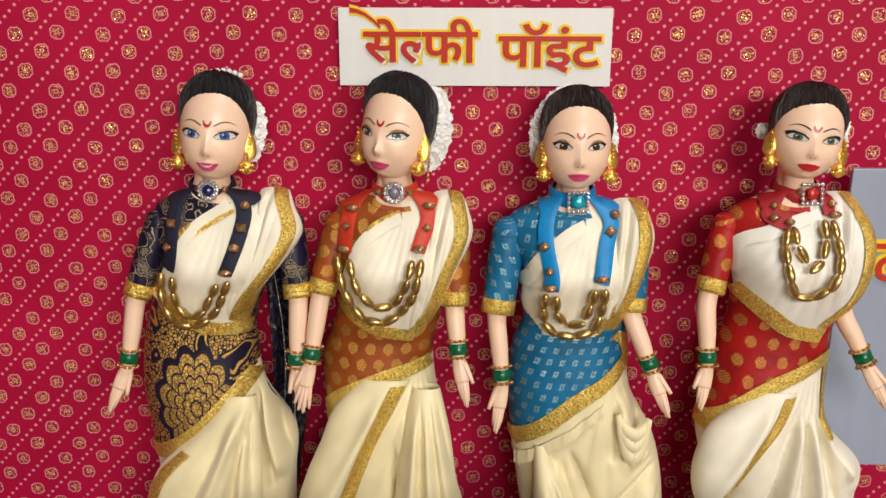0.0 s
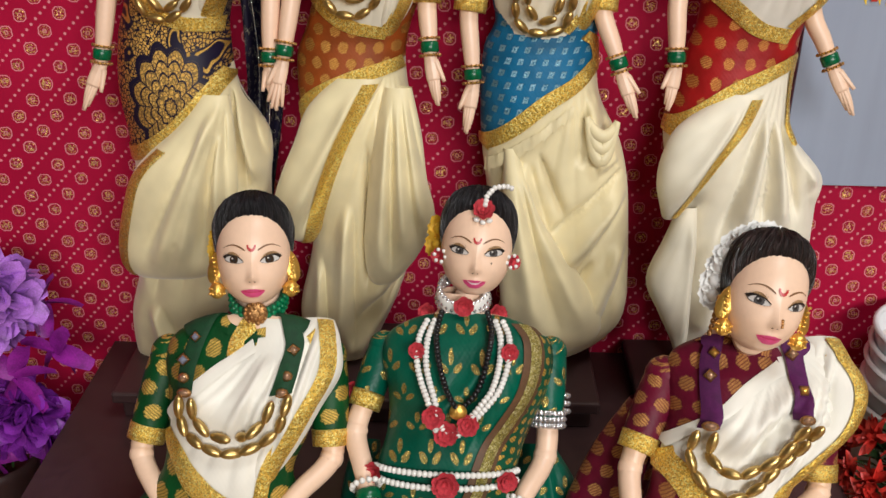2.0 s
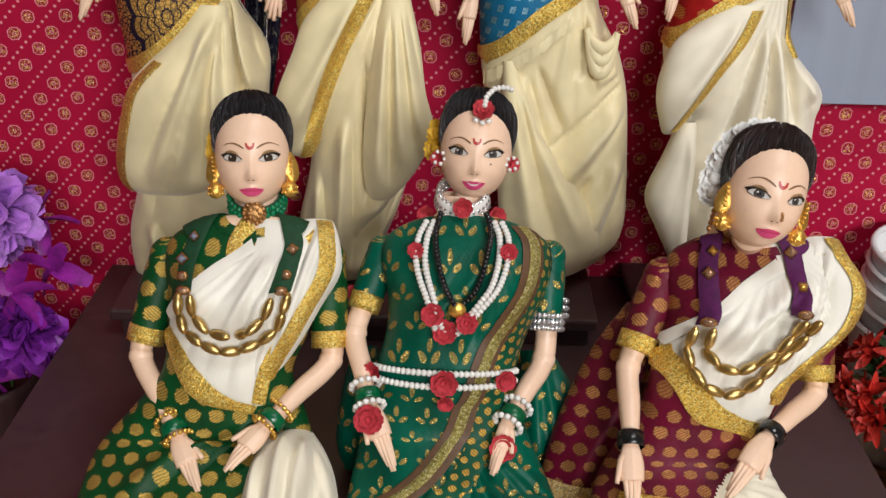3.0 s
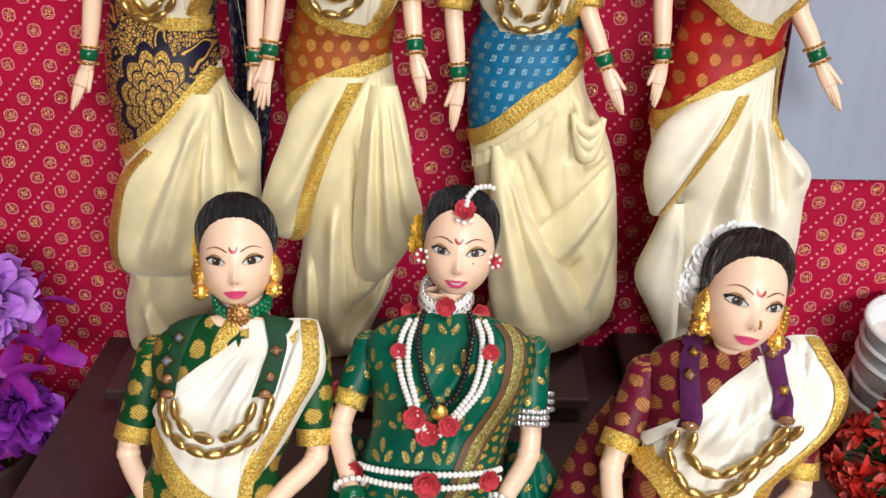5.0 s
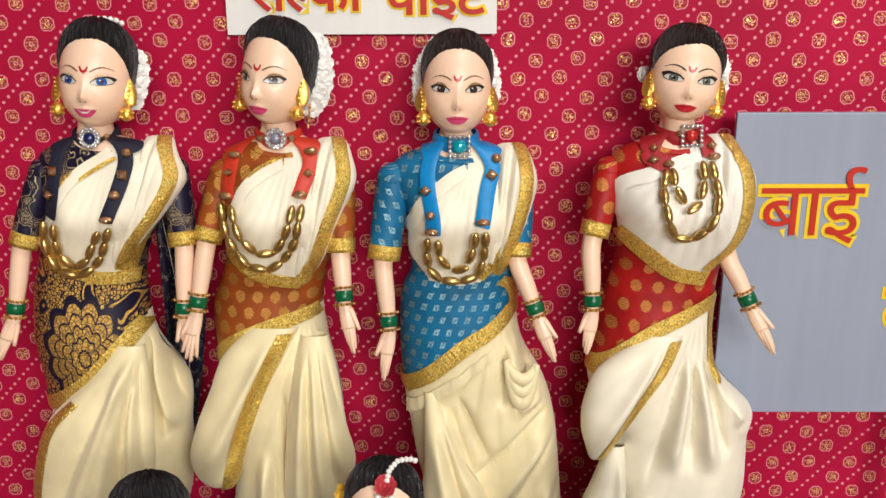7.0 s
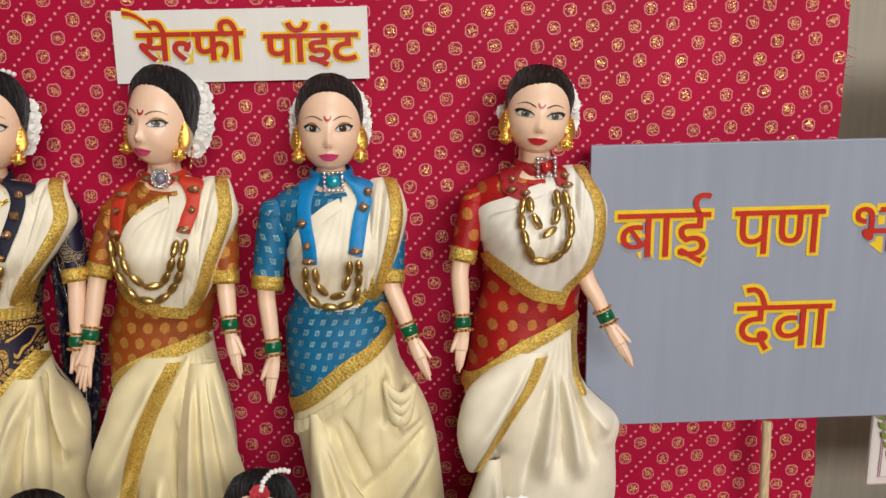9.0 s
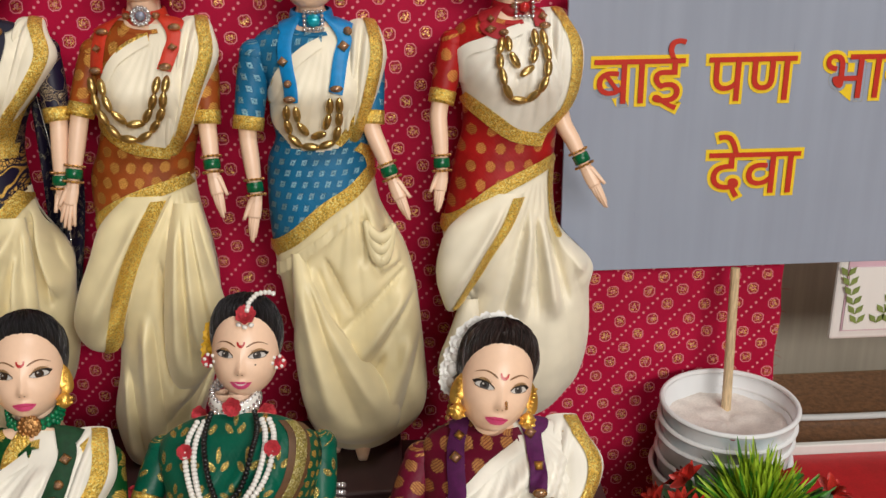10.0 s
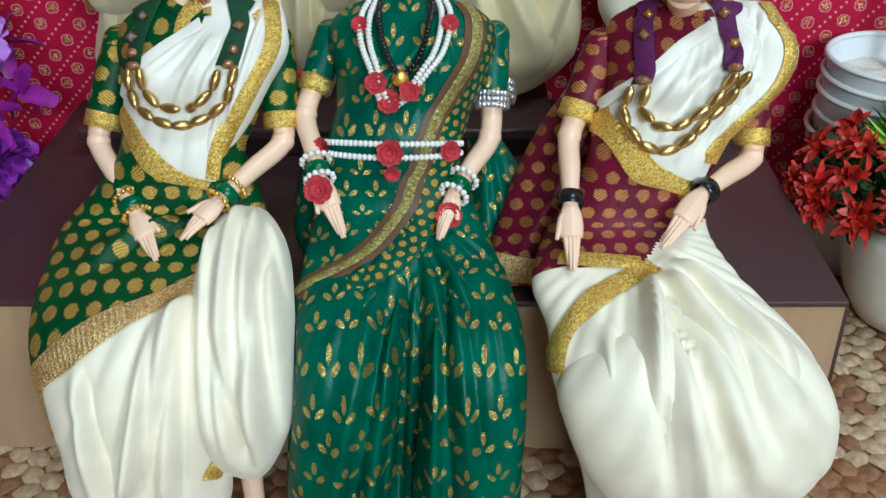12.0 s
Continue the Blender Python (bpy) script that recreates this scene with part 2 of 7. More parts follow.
    vor = n.add("ShaderNodeTexVoronoi")
    n.set(vor, "Vector", n.place())
    n.set(vor, "Scale", 900.0)
    n.bump(n.math("ADD", n.math("MULTIPLY", vor.outputs["Distance"], gold), n.math("MULTIPLY", n.noise(30.0), 0.5)), 0.5, 0.0008)
    return n.mat


def hair_material(name, colour, dense=420.0):
    n = Nodes(name, 0.33, 0.0, colour)
    u, v = n.uv()
    vec = n.add("ShaderNodeCombineXYZ")
    n.set(vec, 0, n.math("MULTIPLY", u, dense * 4))
    n.set(vec, 1, n.math("MULTIPLY", v, dense * 0.25))
    strand = n.noise(1.0, 3.0, vec.outputs[0])
    # paler strands put the hair's highlights into its colour
    n.colour(n.mix(n.ramp(strand, 0.42, 0.78), tuple(c * 0.5 for c in colour), tuple(c * 5.0 for c in colour)))
    n.bump(strand, 1.0, 0.004)
    return n.mat


def wood(name, colour, rough=0.55):
    n = Nodes(name, rough, 0.0, colour)
    grain = n.noise(1.0, 4.0, n.stretched(900, 900, 40))
    n.colour(n.mix(n.ramp(grain, 0.3, 0.7), tuple(c * 0.75 for c in colour), tuple(min(1, c * 1.15) for c in colour)))
    n.bump(grain, 0.2, 0.0003)
    return n.mat


def board_paper(name, colour, rough=0.35, vary=0.06):
    n = Nodes(name, rough, 0.0, colour)
    big = n.noise(9.0, 3.0)
    streak = n.noise(1.0, 2.0, n.stretched(160, 160, 9))
    m = n.math("ADD", n.math("MULTIPLY", big, 0.6), n.math("MULTIPLY", streak, 0.4))
    n.colour(n.mix(n.ramp(m, 0.3, 0.7), tuple(c * (1 - vary) for c in colour), tuple(min(1, c * (1 + vary)) for c in colour)))
    n.set(n.bsdf, "Roughness", n.math("ADD", rough - 0.1, n.math("MULTIPLY", streak, 0.25)))
    n.bump(n.noise(40.0), 0.1, 0.0008)
    return n.mat


CLOTH = bandhani()
SKIN = plain("doll_vinyl", (0.86, 0.60, 0.43), 0.38, vary=0.03, scale=60.0, bump=0.03)
HAIR_BLACK = hair_material("black_hair", (0.012, 0.011, 0.013))
HAIR_BROWN = hair_material("brown_black_hair", (0.02, 0.012, 0.011))
CREAM = satin("cream_satin", (0.80, 0.695, 0.42), 0.40)
WHITE_SILK = satin("white_silk", (0.82, 0.79, 0.70), 0.5)
IVORY = satin("ivory_satin", (0.84, 0.78, 0.62), 0.5)
ZARI = zari("gold_border")
ZARI_PALE = zari("pale_gold_border", (0.85, 0.58, 0.22), 0.4)
GOLD = plain("gold_bead", (0.56, 0.39, 0.14), 0.3, 0.95, 0.2, 300.0)
BRIGHT_GOLD = plain("bright_gold", (0.90, 0.55, 0.12), 0.28, 0.9, 0.15, 400.0, bump=0.4)
COPPER = plain("copper_gold", (0.45, 0.24, 0.09), 0.35, 0.9, 0.25, 500.0, bump=0.4)
GREEN_BANGLE = plain("green_bangle", (0.0, 0.10, 0.035), 0.25, 0.0, 0.3, 500.0)
PEARL = plain("pearl_bead", (0.80, 0.78, 0.74), 0.22, 0.0, 0.06, 200.0, coat=0.4)
SILVER = plain("silver_bead", (0.72, 0.72, 0.74), 0.2, 0.8, 0.1, 300.0)
BLACK_BEAD = plain("black_bead", (0.008, 0.008, 0.009), 0.2, 0.0, 0.2, 200.0)
RED_FELT = plain("red_felt", (0.50, 0.035, 0.05), 0.75, 0.0, 0.3, 700.0, bump=0.6)
GREEN_BEAD = plain("green_bead", (0.0, 0.16, 0.06), 0.2, 0.0, 0.3, 900.0)
FLOWER_WHITE = plain("white_flower_foam", (0.80, 0.79, 0.76), 0.6, 0.0, 0.06, 300.0)
FLOWER_YELLOW = plain("yellow_flower", (0.80, 0.48, 0.03), 0.6, 0.0, 0.2, 300.0)
GEM_BROWN = plain("amber_gem", (0.42, 0.25, 0.15), 0.1, 0.6, 0.4, 500.0, coat=0.5)
GEM_RED = plain("red_gem", (0.5, 0.02, 0.02), 0.12, 0.2, 0.3, 500.0, coat=0.5)
GEM_BLUE = plain("blue_gem", (0.01, 0.02, 0.12), 0.12, 0.2, 0.3, 500.0, coat=0.5)
GEM_TEAL = plain("teal_gem", (0.0, 0.32, 0.42), 0.12, 0.2, 0.3, 500.0, coat=0.5)
GEM_GREY = plain("grey_gem", (0.25, 0.27, 0.36), 0.12, 0.3, 0.3, 500.0, coat=0.5)
GEM_PINK = plain("pink_gem", (0.5, 0.03, 0.2), 0.12, 0.2, 0.3, 500.0, coat=0.5)
EYE_WHITE = plain("eye_white_paint", (0.62, 0.59, 0.56), 0.35, vary=0.02, bump=0)
LASH = plain("lash_paint", (0.02, 0.014, 0.012), 0.4, vary=0.1, bump=0)
SHADOW_PAINT = plain("eyelid_paint", (0.42, 0.25, 0.12), 0.5, vary=0.3, scale=500.0, bump=0)
BROW_BROWN = plain("brow_paint", (0.20, 0.095, 0.04), 0.5, vary=0.15, bump=0)
BINDI = plain("bindi_red", (0.45, 0.012, 0.012), 0.35, vary=0.1, bump=0)
LIP_PINK = plain("lip_pink", (0.68, 0.07, 0.22), 0.3, vary=0.06, bump=0)
LIP_RED = plain("lip_red", (0.55, 0.02, 0.035), 0.3, vary=0.06, bump=0)
TEETH = plain("smile_white", (0.85, 0.7, 0.7), 0.3, vary=0.02, bump=0)
IRIS_BLUE = plain("iris_blue", (0.03, 0.13, 0.45), 0.2, vary=0.4, scale=900.0, bump=0)
IRIS_BROWN = plain("iris_brown", (0.06, 0.036, 0.022), 0.2, vary=0.4, scale=900.0, bump=0)
IRIS_GREY = plain("iris_grey", (0.09, 0.085, 0.085), 0.2, vary=0.4, scale=900.0, bump=0)
IRIS_GREEN = plain("iris_green", (0.12, 0.16, 0.13), 0.2, vary=0.4, scale=900.0, bump=0)
NAVY = plain("navy_velvet", (0.006, 0.007, 0.024), 0.75, vary=0.25, scale=300.0)
NAVY_GOLD = peacock("navy_gold_silk", centre=(-0.131, 0.118))
NAVY_DARK = peacock("navy_thread_silk", gold=(0.45, 0.36, 0.22), scale=150.0, fill=0.42)
NAVY_NET = peacock("navy_net_pallu", (0.010, 0.008, 0.022), (0.3, 0.28, 0.2), 260.0, 0.36)
RUST = brocade("rust_brocade", (0.27, 0.058, 0.008), 0.0105, 0.0034, gold=(0.62, 0.32, 0.07))
RUST_RIBBON = plain("orange_ribbon", (0.55, 0.035, 0.012), 0.5, vary=0.12, scale=300.0)
BLUE = brocade("blue_brocade", (0.008, 0.125, 0.26), 0.0074, 0.0017, kind="hook", gold=(0.24, 0.45, 0.55))
BLUE_RIBBON = plain("blue_ribbon", (0.0, 0.22, 0.54), 0.45, vary=0.1, scale=300.0)
RED_SILK = brocade("red_brocade", (0.33, 0.008, 0.008), 0.0125, 0.0034, gold=(0.62, 0.28, 0.07))
RED_RIBBON = plain("red_velvet", (0.33, 0.006, 0.012), 0.6, vary=0.2, scale=300.0)
GREEN_DOT = brocade("green_dotted_brocade", (0.002, 0.055, 0.012), 0.0118, 0.0042, 1.2, gold=(0.70, 0.46, 0.10))
GREEN_VELVET = plain("green_velvet", (0.002, 0.042, 0.012), 0.75, vary=0.25, scale=300.0)
GREEN_LEAF = brocade("emerald_leaf_silk", (0.0, 0.085, 0.050), 0.0155, 0.0040, kind="leaf", gold=(0.52, 0.40, 0.12), rough=0.4)
GREEN_BORDER = brocade("emerald_border", (0.004, 0.075, 0.035), 0.0056, 0.0017, gold=(0.75, 0.45, 0.08))
BROWN_BORDER = plain("brown_border", (0.105, 0.050, 0.020), 0.55, vary=0.2, scale=300.0)
OLIVE_BORDER = zari("olive_gold_braid", (0.42, 0.36, 0.10), 0.5)
MAROON = brocade("maroon_brocade", (0.125, 0.003, 0.022), 0.0105, 0.0036, 1.2, gold=(0.55, 0.27, 0.09))
PURPLE = plain("purple_velvet", (0.080, 0.003, 0.070), 0.75, vary=0.25, scale=300.0)

# ---- meshes ----


def spline(values, s):
    """Catmull-Rom through a list of equal tuples, at s in units of its index."""
    last = len(values) - 1
    s = min(max(s, 0.0), last - 1e-6)
    k = int(s)
    t = s - k
    p0, p1, p2, p3 = (values[min(max(k + d, 0), last)] for d in (-1, 0, 1, 2))
    return [0.5 * (2 * b + (c - a) * t + (2 * a - 5 * b + 4 * c - d) * t * t + (3 * b - a - 3 * c + d) * t ** 3) for a, b, c, d in zip(p0, p1, p2, p3)]


def bump_1d(d, w):
    return math.exp(-(d / w) ** 2)


class Body:
    """A clothed figure as one swept surface. rows: depth and height of the middle line, left and right side, thickness in front.
    A place on it is (f, s): f across from -1 to 1, s in rows from the neck down."""

    def __init__(self, rows, folds=(), bumps=(), pleats=()):
        self.rows, self.folds, self.bumps, self.pleats = rows, folds, bumps, pleats
        self.last = len(rows) - 1
        self.arc = [0.0]
        for k in range(self.last * 10):
            a, b = spline(rows, k / 10), spline(rows, (k + 1) / 10)
            self.arc.append(self.arc[-1] + math.hypot(a[0] - b[0], a[1] - b[1]))

    def v(self, s):
        s = min(max(s * 10, 0.0), self.last * 10 - 1e-6)
        return self.arc[int(s)] + (s - int(s)) * (self.arc[int(s) + 1] - self.arc[int(s)])

    def relief(self, f, s, r):
        x, v, total = (r[2] + r[3]) / 2 + f * (r[3] - r[2]) / 2, self.v(s), 0.0
        for x0, v0, x1, v1, w, amp in self.lines:
            dx, dv = x1 - x0, v1 - v0
            t = ((x - x0) * dx + (v - v0) * dv) / (dx * dx + dv * dv)
            if 0.0 < t < 1.0:
                d = ((x - x0) * dv - (v - v0) * dx) / math.hypot(dx, dv)
                wide = w * (0.45 + 0.55 * t)
                fade = min(1.0, t * 5) * min(1.0, (1 - t) * 3.5)
                soft = 1.25 * amp * fade * fade * (3 - 2 * fade)
                if amp < 0:
                    total += soft * math.exp(-abs(d) / (0.55 * wide))
                else:
                    total += soft * (bump_1d(d, wide) - 0.6 * math.exp(-abs(d - 1.35 * wide) / (0.4 * wide)))
        for xa, va, count, amp, cover, seed in self.fans:
            mask = cover(f, s)
            if mask > 0.0:
                dx, dv = x - xa, v - va
                far = math.hypot(dx, dv)
                p = math.atan2(dx, dv) * count + seed + 0.5 * noise.noise(Vector((x * 22, v * 9, seed)))
                p -= math.floor(p)
                total += amp * mask * min(1.0, far / 0.035) * (math.sqrt(math.sin(math.pi * p ** 0.8) ** 2 + 0.03) - 0.6) * (0.65 + 0.7 * noise.noise(Vector((x * 40, v * 14, seed + 5))))
        for f0, s0, wx, wv, amp in self.bumps:
            r0 = spline(self.rows, s0)
            x0 = (r0[2] + r0[3]) / 2 + f0 * (r0[3] - r0[2]) / 2
            total += amp * bump_1d(x - x0, wx) * bump_1d(v - self.v(s0), wv)
        return total

    def prepare(self):
        self.lines, self.fans = [], []
        for fa, sa, count, amp, cover, seed in self.pleats:
            a = spline(self.rows, sa)
            self.fans.append(((a[2] + a[3]) / 2 + fa * (a[3] - a[2]) / 2, self.v(sa), count, amp, cover, seed))
        for f0, s0, f1, s1, w, amp in self.folds:
            a, b = spline(self.rows, s0), spline(self.rows, s1)
            self.lines.append(((a[2] + a[3]) / 2 + f0 * (a[3] - a[2]) / 2, self.v(s0), (b[2] + b[3]) / 2 + f1 * (b[3] - b[2]) / 2, self.v(s1), w, amp))

    def point(self, f, s, off=0.0, back=False):
        f = min(max(f, -1.0), 1.0)
        r = spline(self.rows, s)
        a, b = spline(self.rows, s - 0.15), spline(self.rows, s + 0.15)
        ty, tz = b[0] - a[0], b[1] - a[1]
        size = math.hypot(ty, tz) or 1.0
        ny, nz = tz / size, -ty / size
        c = math.sqrt(max(0.0, 1 - abs(f) ** 2.4))
        depth = -c * (r[4] * 0.55 + 0.004) if back else c * r[4] + (self.relief(f, s, r) + off) * (0.25 + 0.75 * min(1.0, c * 1.6))
        side = off * f * (1 - c) if not back else 0.0
        return Vector(((r[2] + r[3]) / 2 + f * (r[3] - r[2]) / 2 + side, r[0] + ny * depth, r[1] + nz * depth))

    def at(self, x, z):
        """(f, s) of the middle line's height z and the place x across."""
        lo, hi = 0.0, float(self.last)
        for _ in range(30):
            mid = (lo + hi) / 2
            if spline(self.rows, mid)[1] > z:
                lo = mid
            else:
                hi = mid
        r = spline(self.rows, lo)
        return (2 * x - r[2] - r[3]) / (r[3] - r[2]), lo


# rows of the seven dolls
ROWS_NAVY = [(0.464, 0.374, -0.130, -0.114, 0.007), (0.463, 0.362, -0.132, -0.112, 0.008), (0.461, 0.354, -0.148, -0.086, 0.011), (0.459, 0.343, -0.151, -0.083, 0.016), (0.458, 0.329, -0.148, -0.089, 0.020),
             (0.458, 0.314, -0.152, -0.098, 0.019), (0.459, 0.300, -0.156, -0.103, 0.017), (0.459, 0.286, -0.160, -0.104, 0.018), (0.458, 0.262, -0.162, -0.101, 0.022), (0.458, 0.238, -0.160, -0.087, 0.024),
             (0.458, 0.212, -0.158, -0.088, 0.026), (0.458, 0.181, -0.160, -0.090, 0.026), (0.459, 0.156, -0.164, -0.098, 0.024), (0.460, 0.132, -0.171, -0.116, 0.020), (0.461, 0.108, -0.172, -0.138, 0.015), (0.462, 0.094, -0.170, -0.150, 0.006)]
ROWS_RUST = [(0.464, 0.374, -0.043, -0.027, 0.007), (0.463, 0.362, -0.045, -0.025, 0.008), (0.461, 0.353, -0.061, -0.004, 0.011), (0.459, 0.342, -0.064, -0.003, 0.016), (0.458, 0.326, -0.062, -0.007, 0.020),
             (0.458, 0.309, -0.062, -0.010, 0.018), (0.459, 0.293, -0.066, -0.015, 0.016), (0.459, 0.279, -0.071, -0.017, 0.018), (0.458, 0.260, -0.071, -0.015, 0.022), (0.458, 0.240, -0.069, -0.011, 0.025),
             (0.458, 0.219, -0.067, -0.009, 0.027), (0.458, 0.198, -0.065, -0.010, 0.028), (0.458, 0.178, -0.067, -0.013, 0.027), (0.459, 0.162, -0.070, -0.016, 0.025), (0.460, 0.135, -0.076, -0.025, 0.021), (0.461, 0.112, -0.073, -0.035, 0.017), (0.462, 0.098, -0.068, -0.041, 0.006)]
ROWS_BLUE = [(0.464, 0.372, 0.041, 0.056, 0.007), (0.463, 0.360, 0.040, 0.058, 0.008), (0.461, 0.350, 0.021, 0.081, 0.011), (0.459, 0.340, 0.019, 0.082, 0.016), (0.458, 0.325, 0.025, 0.081, 0.020),
             (0.458, 0.310, 0.025, 0.080, 0.018), (0.459, 0.297, 0.027, 0.078, 0.017), (0.459, 0.284, 0.022, 0.078, 0.019), (0.458, 0.261, 0.021, 0.081, 0.022), (0.458, 0.238, 0.022, 0.093, 0.024),
             (0.458, 0.216, 0.025, 0.099, 0.026), (0.458, 0.190, 0.029, 0.102, 0.027), (0.458, 0.165, 0.035, 0.104, 0.027), (0.459, 0.145, 0.036, 0.105, 0.025), (0.460, 0.128, 0.034, 0.101, 0.021), (0.461, 0.113, 0.044, 0.085, 0.014), (0.462, 0.105, 0.054, 0.072, 0.005)]
ROWS_RED = [(0.464, 0.376, 0.145, 0.160, 0.007), (0.463, 0.363, 0.143, 0.163, 0.008), (0.461, 0.354, 0.125, 0.178, 0.011), (0.459, 0.344, 0.121, 0.183, 0.016), (0.458, 0.330, 0.123, 0.186, 0.021),
            (0.458, 0.315, 0.126, 0.186, 0.020), (0.459, 0.299, 0.126, 0.178, 0.017), (0.459, 0.284, 0.122, 0.176, 0.018), (0.458, 0.262, 0.118, 0.175, 0.022), (0.458, 0.243, 0.115, 0.180, 0.024),
            (0.458, 0.221, 0.120, 0.199, 0.026), (0.458, 0.206, 0.126, 0.198, 0.026), (0.458, 0.180, 0.128, 0.199, 0.026), (0.459, 0.159, 0.128, 0.196, 0.024), (0.460, 0.144, 0.131, 0.190, 0.020), (0.461, 0.128, 0.135, 0.176, 0.013), (0.462, 0.114, 0.139, 0.153, 0.005)]
ROWS_SIT_GREEN = [
    (0.3281, 0.214, -0.0792, -0.0617, 0.007), (0.3261, 0.2035, -0.0822, -0.0587, 0.008), (0.321, 0.1985, -0.1031, -0.0399, 0.011), (0.316, 0.1885, -0.1079, -0.0399, 0.017), (0.31, 0.176, -0.106, -0.0447, 0.021),
    (0.303, 0.163, -0.106, -0.0486, 0.019), (0.295, 0.149, -0.1079, -0.0545, 0.016), (0.2915, 0.135, -0.1187, -0.0502, 0.015), (0.283, 0.118, -0.1345, -0.0439, 0.013), (0.2625, 0.107, -0.1385, -0.0355, 0.014),
    (0.244, 0.099, -0.1385, -0.033, 0.017), (0.23, 0.089, -0.136, -0.036, 0.02), (0.222, 0.07, -0.131, -0.05, 0.018), (0.219, 0.048, -0.128, -0.057, 0.017), (0.218, 0.026, -0.127, -0.06, 0.015),
    (0.218, 0.012, -0.117, -0.066, 0.008)]
ROWS_SIT_EMERALD = [
    (0.3381, 0.211, 0.0047, 0.0223, 0.007), (0.3351, 0.2015, 0.0018, 0.0252, 0.008), (0.329, 0.1965, -0.0156, 0.0457, 0.011), (0.323, 0.1885, -0.0195, 0.0505, 0.017), (0.316, 0.175, -0.0165, 0.0476, 0.021),
    (0.308, 0.162, -0.0165, 0.0408, 0.019), (0.3, 0.15, -0.0204, 0.0369, 0.016), (0.2965, 0.136, -0.0238, 0.0379, 0.015), (0.287, 0.119, -0.0271, 0.0458, 0.013), (0.2665, 0.106, -0.0305, 0.0549, 0.014),
    (0.247, 0.097, -0.032, 0.06, 0.013), (0.232, 0.085, -0.031, 0.062, 0.008), (0.225, 0.064, -0.033, 0.062, 0.006), (0.222, 0.04, -0.036, 0.061, 0.006), (0.222, 0.014, -0.038, 0.061, 0.006),
    (0.222, 0.004, -0.036, 0.059, 0.012)]
ROWS_SIT_MAROON = [
    (0.3191, 0.2155, 0.1145, 0.1342, 0.007), (0.3171, 0.2056, 0.1126, 0.1381, 0.008), (0.3125, 0.2001, 0.0986, 0.1632, 0.011), (0.3075, 0.1906, 0.0957, 0.1681, 0.017), (0.3015, 0.1777, 0.0957, 0.1652, 0.021),
    (0.2945, 0.1655, 0.0918, 0.1554, 0.02), (0.2865, 0.1523, 0.0898, 0.1446, 0.017), (0.2821, 0.1375, 0.0842, 0.1393, 0.015), (0.2728, 0.12, 0.0716, 0.1409, 0.013), (0.2524, 0.1095, 0.0658, 0.1514, 0.014),
    (0.234, 0.101, 0.071, 0.166, 0.017), (0.22, 0.09, 0.072, 0.176, 0.022), (0.212, 0.07, 0.079, 0.174, 0.018), (0.209, 0.046, 0.086, 0.163, 0.016), (0.208, 0.02, 0.090, 0.158, 0.014),
    (0.208, 0.006, 0.09, 0.152, 0.01)]


def hung(rows, lines):
    """Folds given by the places (x, z) of their ends."""
    b = Body(rows)
    return [(*b.at(x0, z0), *b.at(x1, z1), w, amp) for x0, z0, x1, z1, w, amp in lines]


FOLDS_NAVY = hung(ROWS_NAVY, [(-0.104, 0.266, -0.097, 0.208, 0.004, -0.01), (-0.101, 0.265, -0.09, 0.212, 0.0045, 0.007), (-0.11, 0.259, -0.122, 0.203, 0.006, 0.005), (-0.114, 0.256, -0.146, 0.186, 0.008, 0.004), (-0.14, 0.218, -0.161, 0.145, 0.006, 0.004), (-0.118, 0.244, -0.138, 0.145, 0.005, -0.004), (-0.153, 0.145, -0.148, 0.109, 0.006, 0.005)])
FOLDS_RUST = hung(ROWS_RUST, [(-0.023, 0.268, -0.003, 0.21, 0.006, 0.006), (-0.029, 0.26, -0.012, 0.189, 0.005, -0.006), (-0.027, 0.257, -0.025, 0.179, 0.007, 0.005), (-0.035, 0.242, -0.036, 0.155, 0.004, -0.007), (-0.045, 0.211, -0.053, 0.111, 0.006, 0.006), (-0.004, 0.203, -0.038, 0.144, 0.007, 0.007), (-0.01, 0.173, -0.048, 0.13, 0.005, -0.006), (-0.019, 0.155, -0.048, 0.107, 0.006, 0.005), (-0.07, 0.233, -0.081, 0.207, 0.009, 0.004), (-0.062, 0.178, -0.065, 0.103, 0.005, 0.004)])
FOLDS_BLUE = hung(ROWS_BLUE, [(0.078, 0.265, 0.077, 0.231, 0.0063, 0.0048), (0.085, 0.266, 0.095, 0.239, 0.0050, 0.0036), (0.072, 0.259, 0.071, 0.229, 0.0044, -0.0042), (0.092, 0.233, 0.078, 0.23, 0.0050, 0.0036), (0.096, 0.227, 0.053, 0.188, 0.0050, -0.0070), (0.098, 0.217, 0.06, 0.171, 0.0070, 0.0060), (0.042, 0.232, 0.05, 0.191, 0.0060, 0.0050), (0.05, 0.238, 0.067, 0.198, 0.0040, -0.0060), (0.059, 0.191, 0.043, 0.143, 0.0060, 0.0060), (0.099, 0.192, 0.075, 0.129, 0.0080, 0.0060), (0.083, 0.181, 0.056, 0.136, 0.0050, -0.0060), (0.035, 0.21, 0.036, 0.157, 0.0050, -0.0060)])
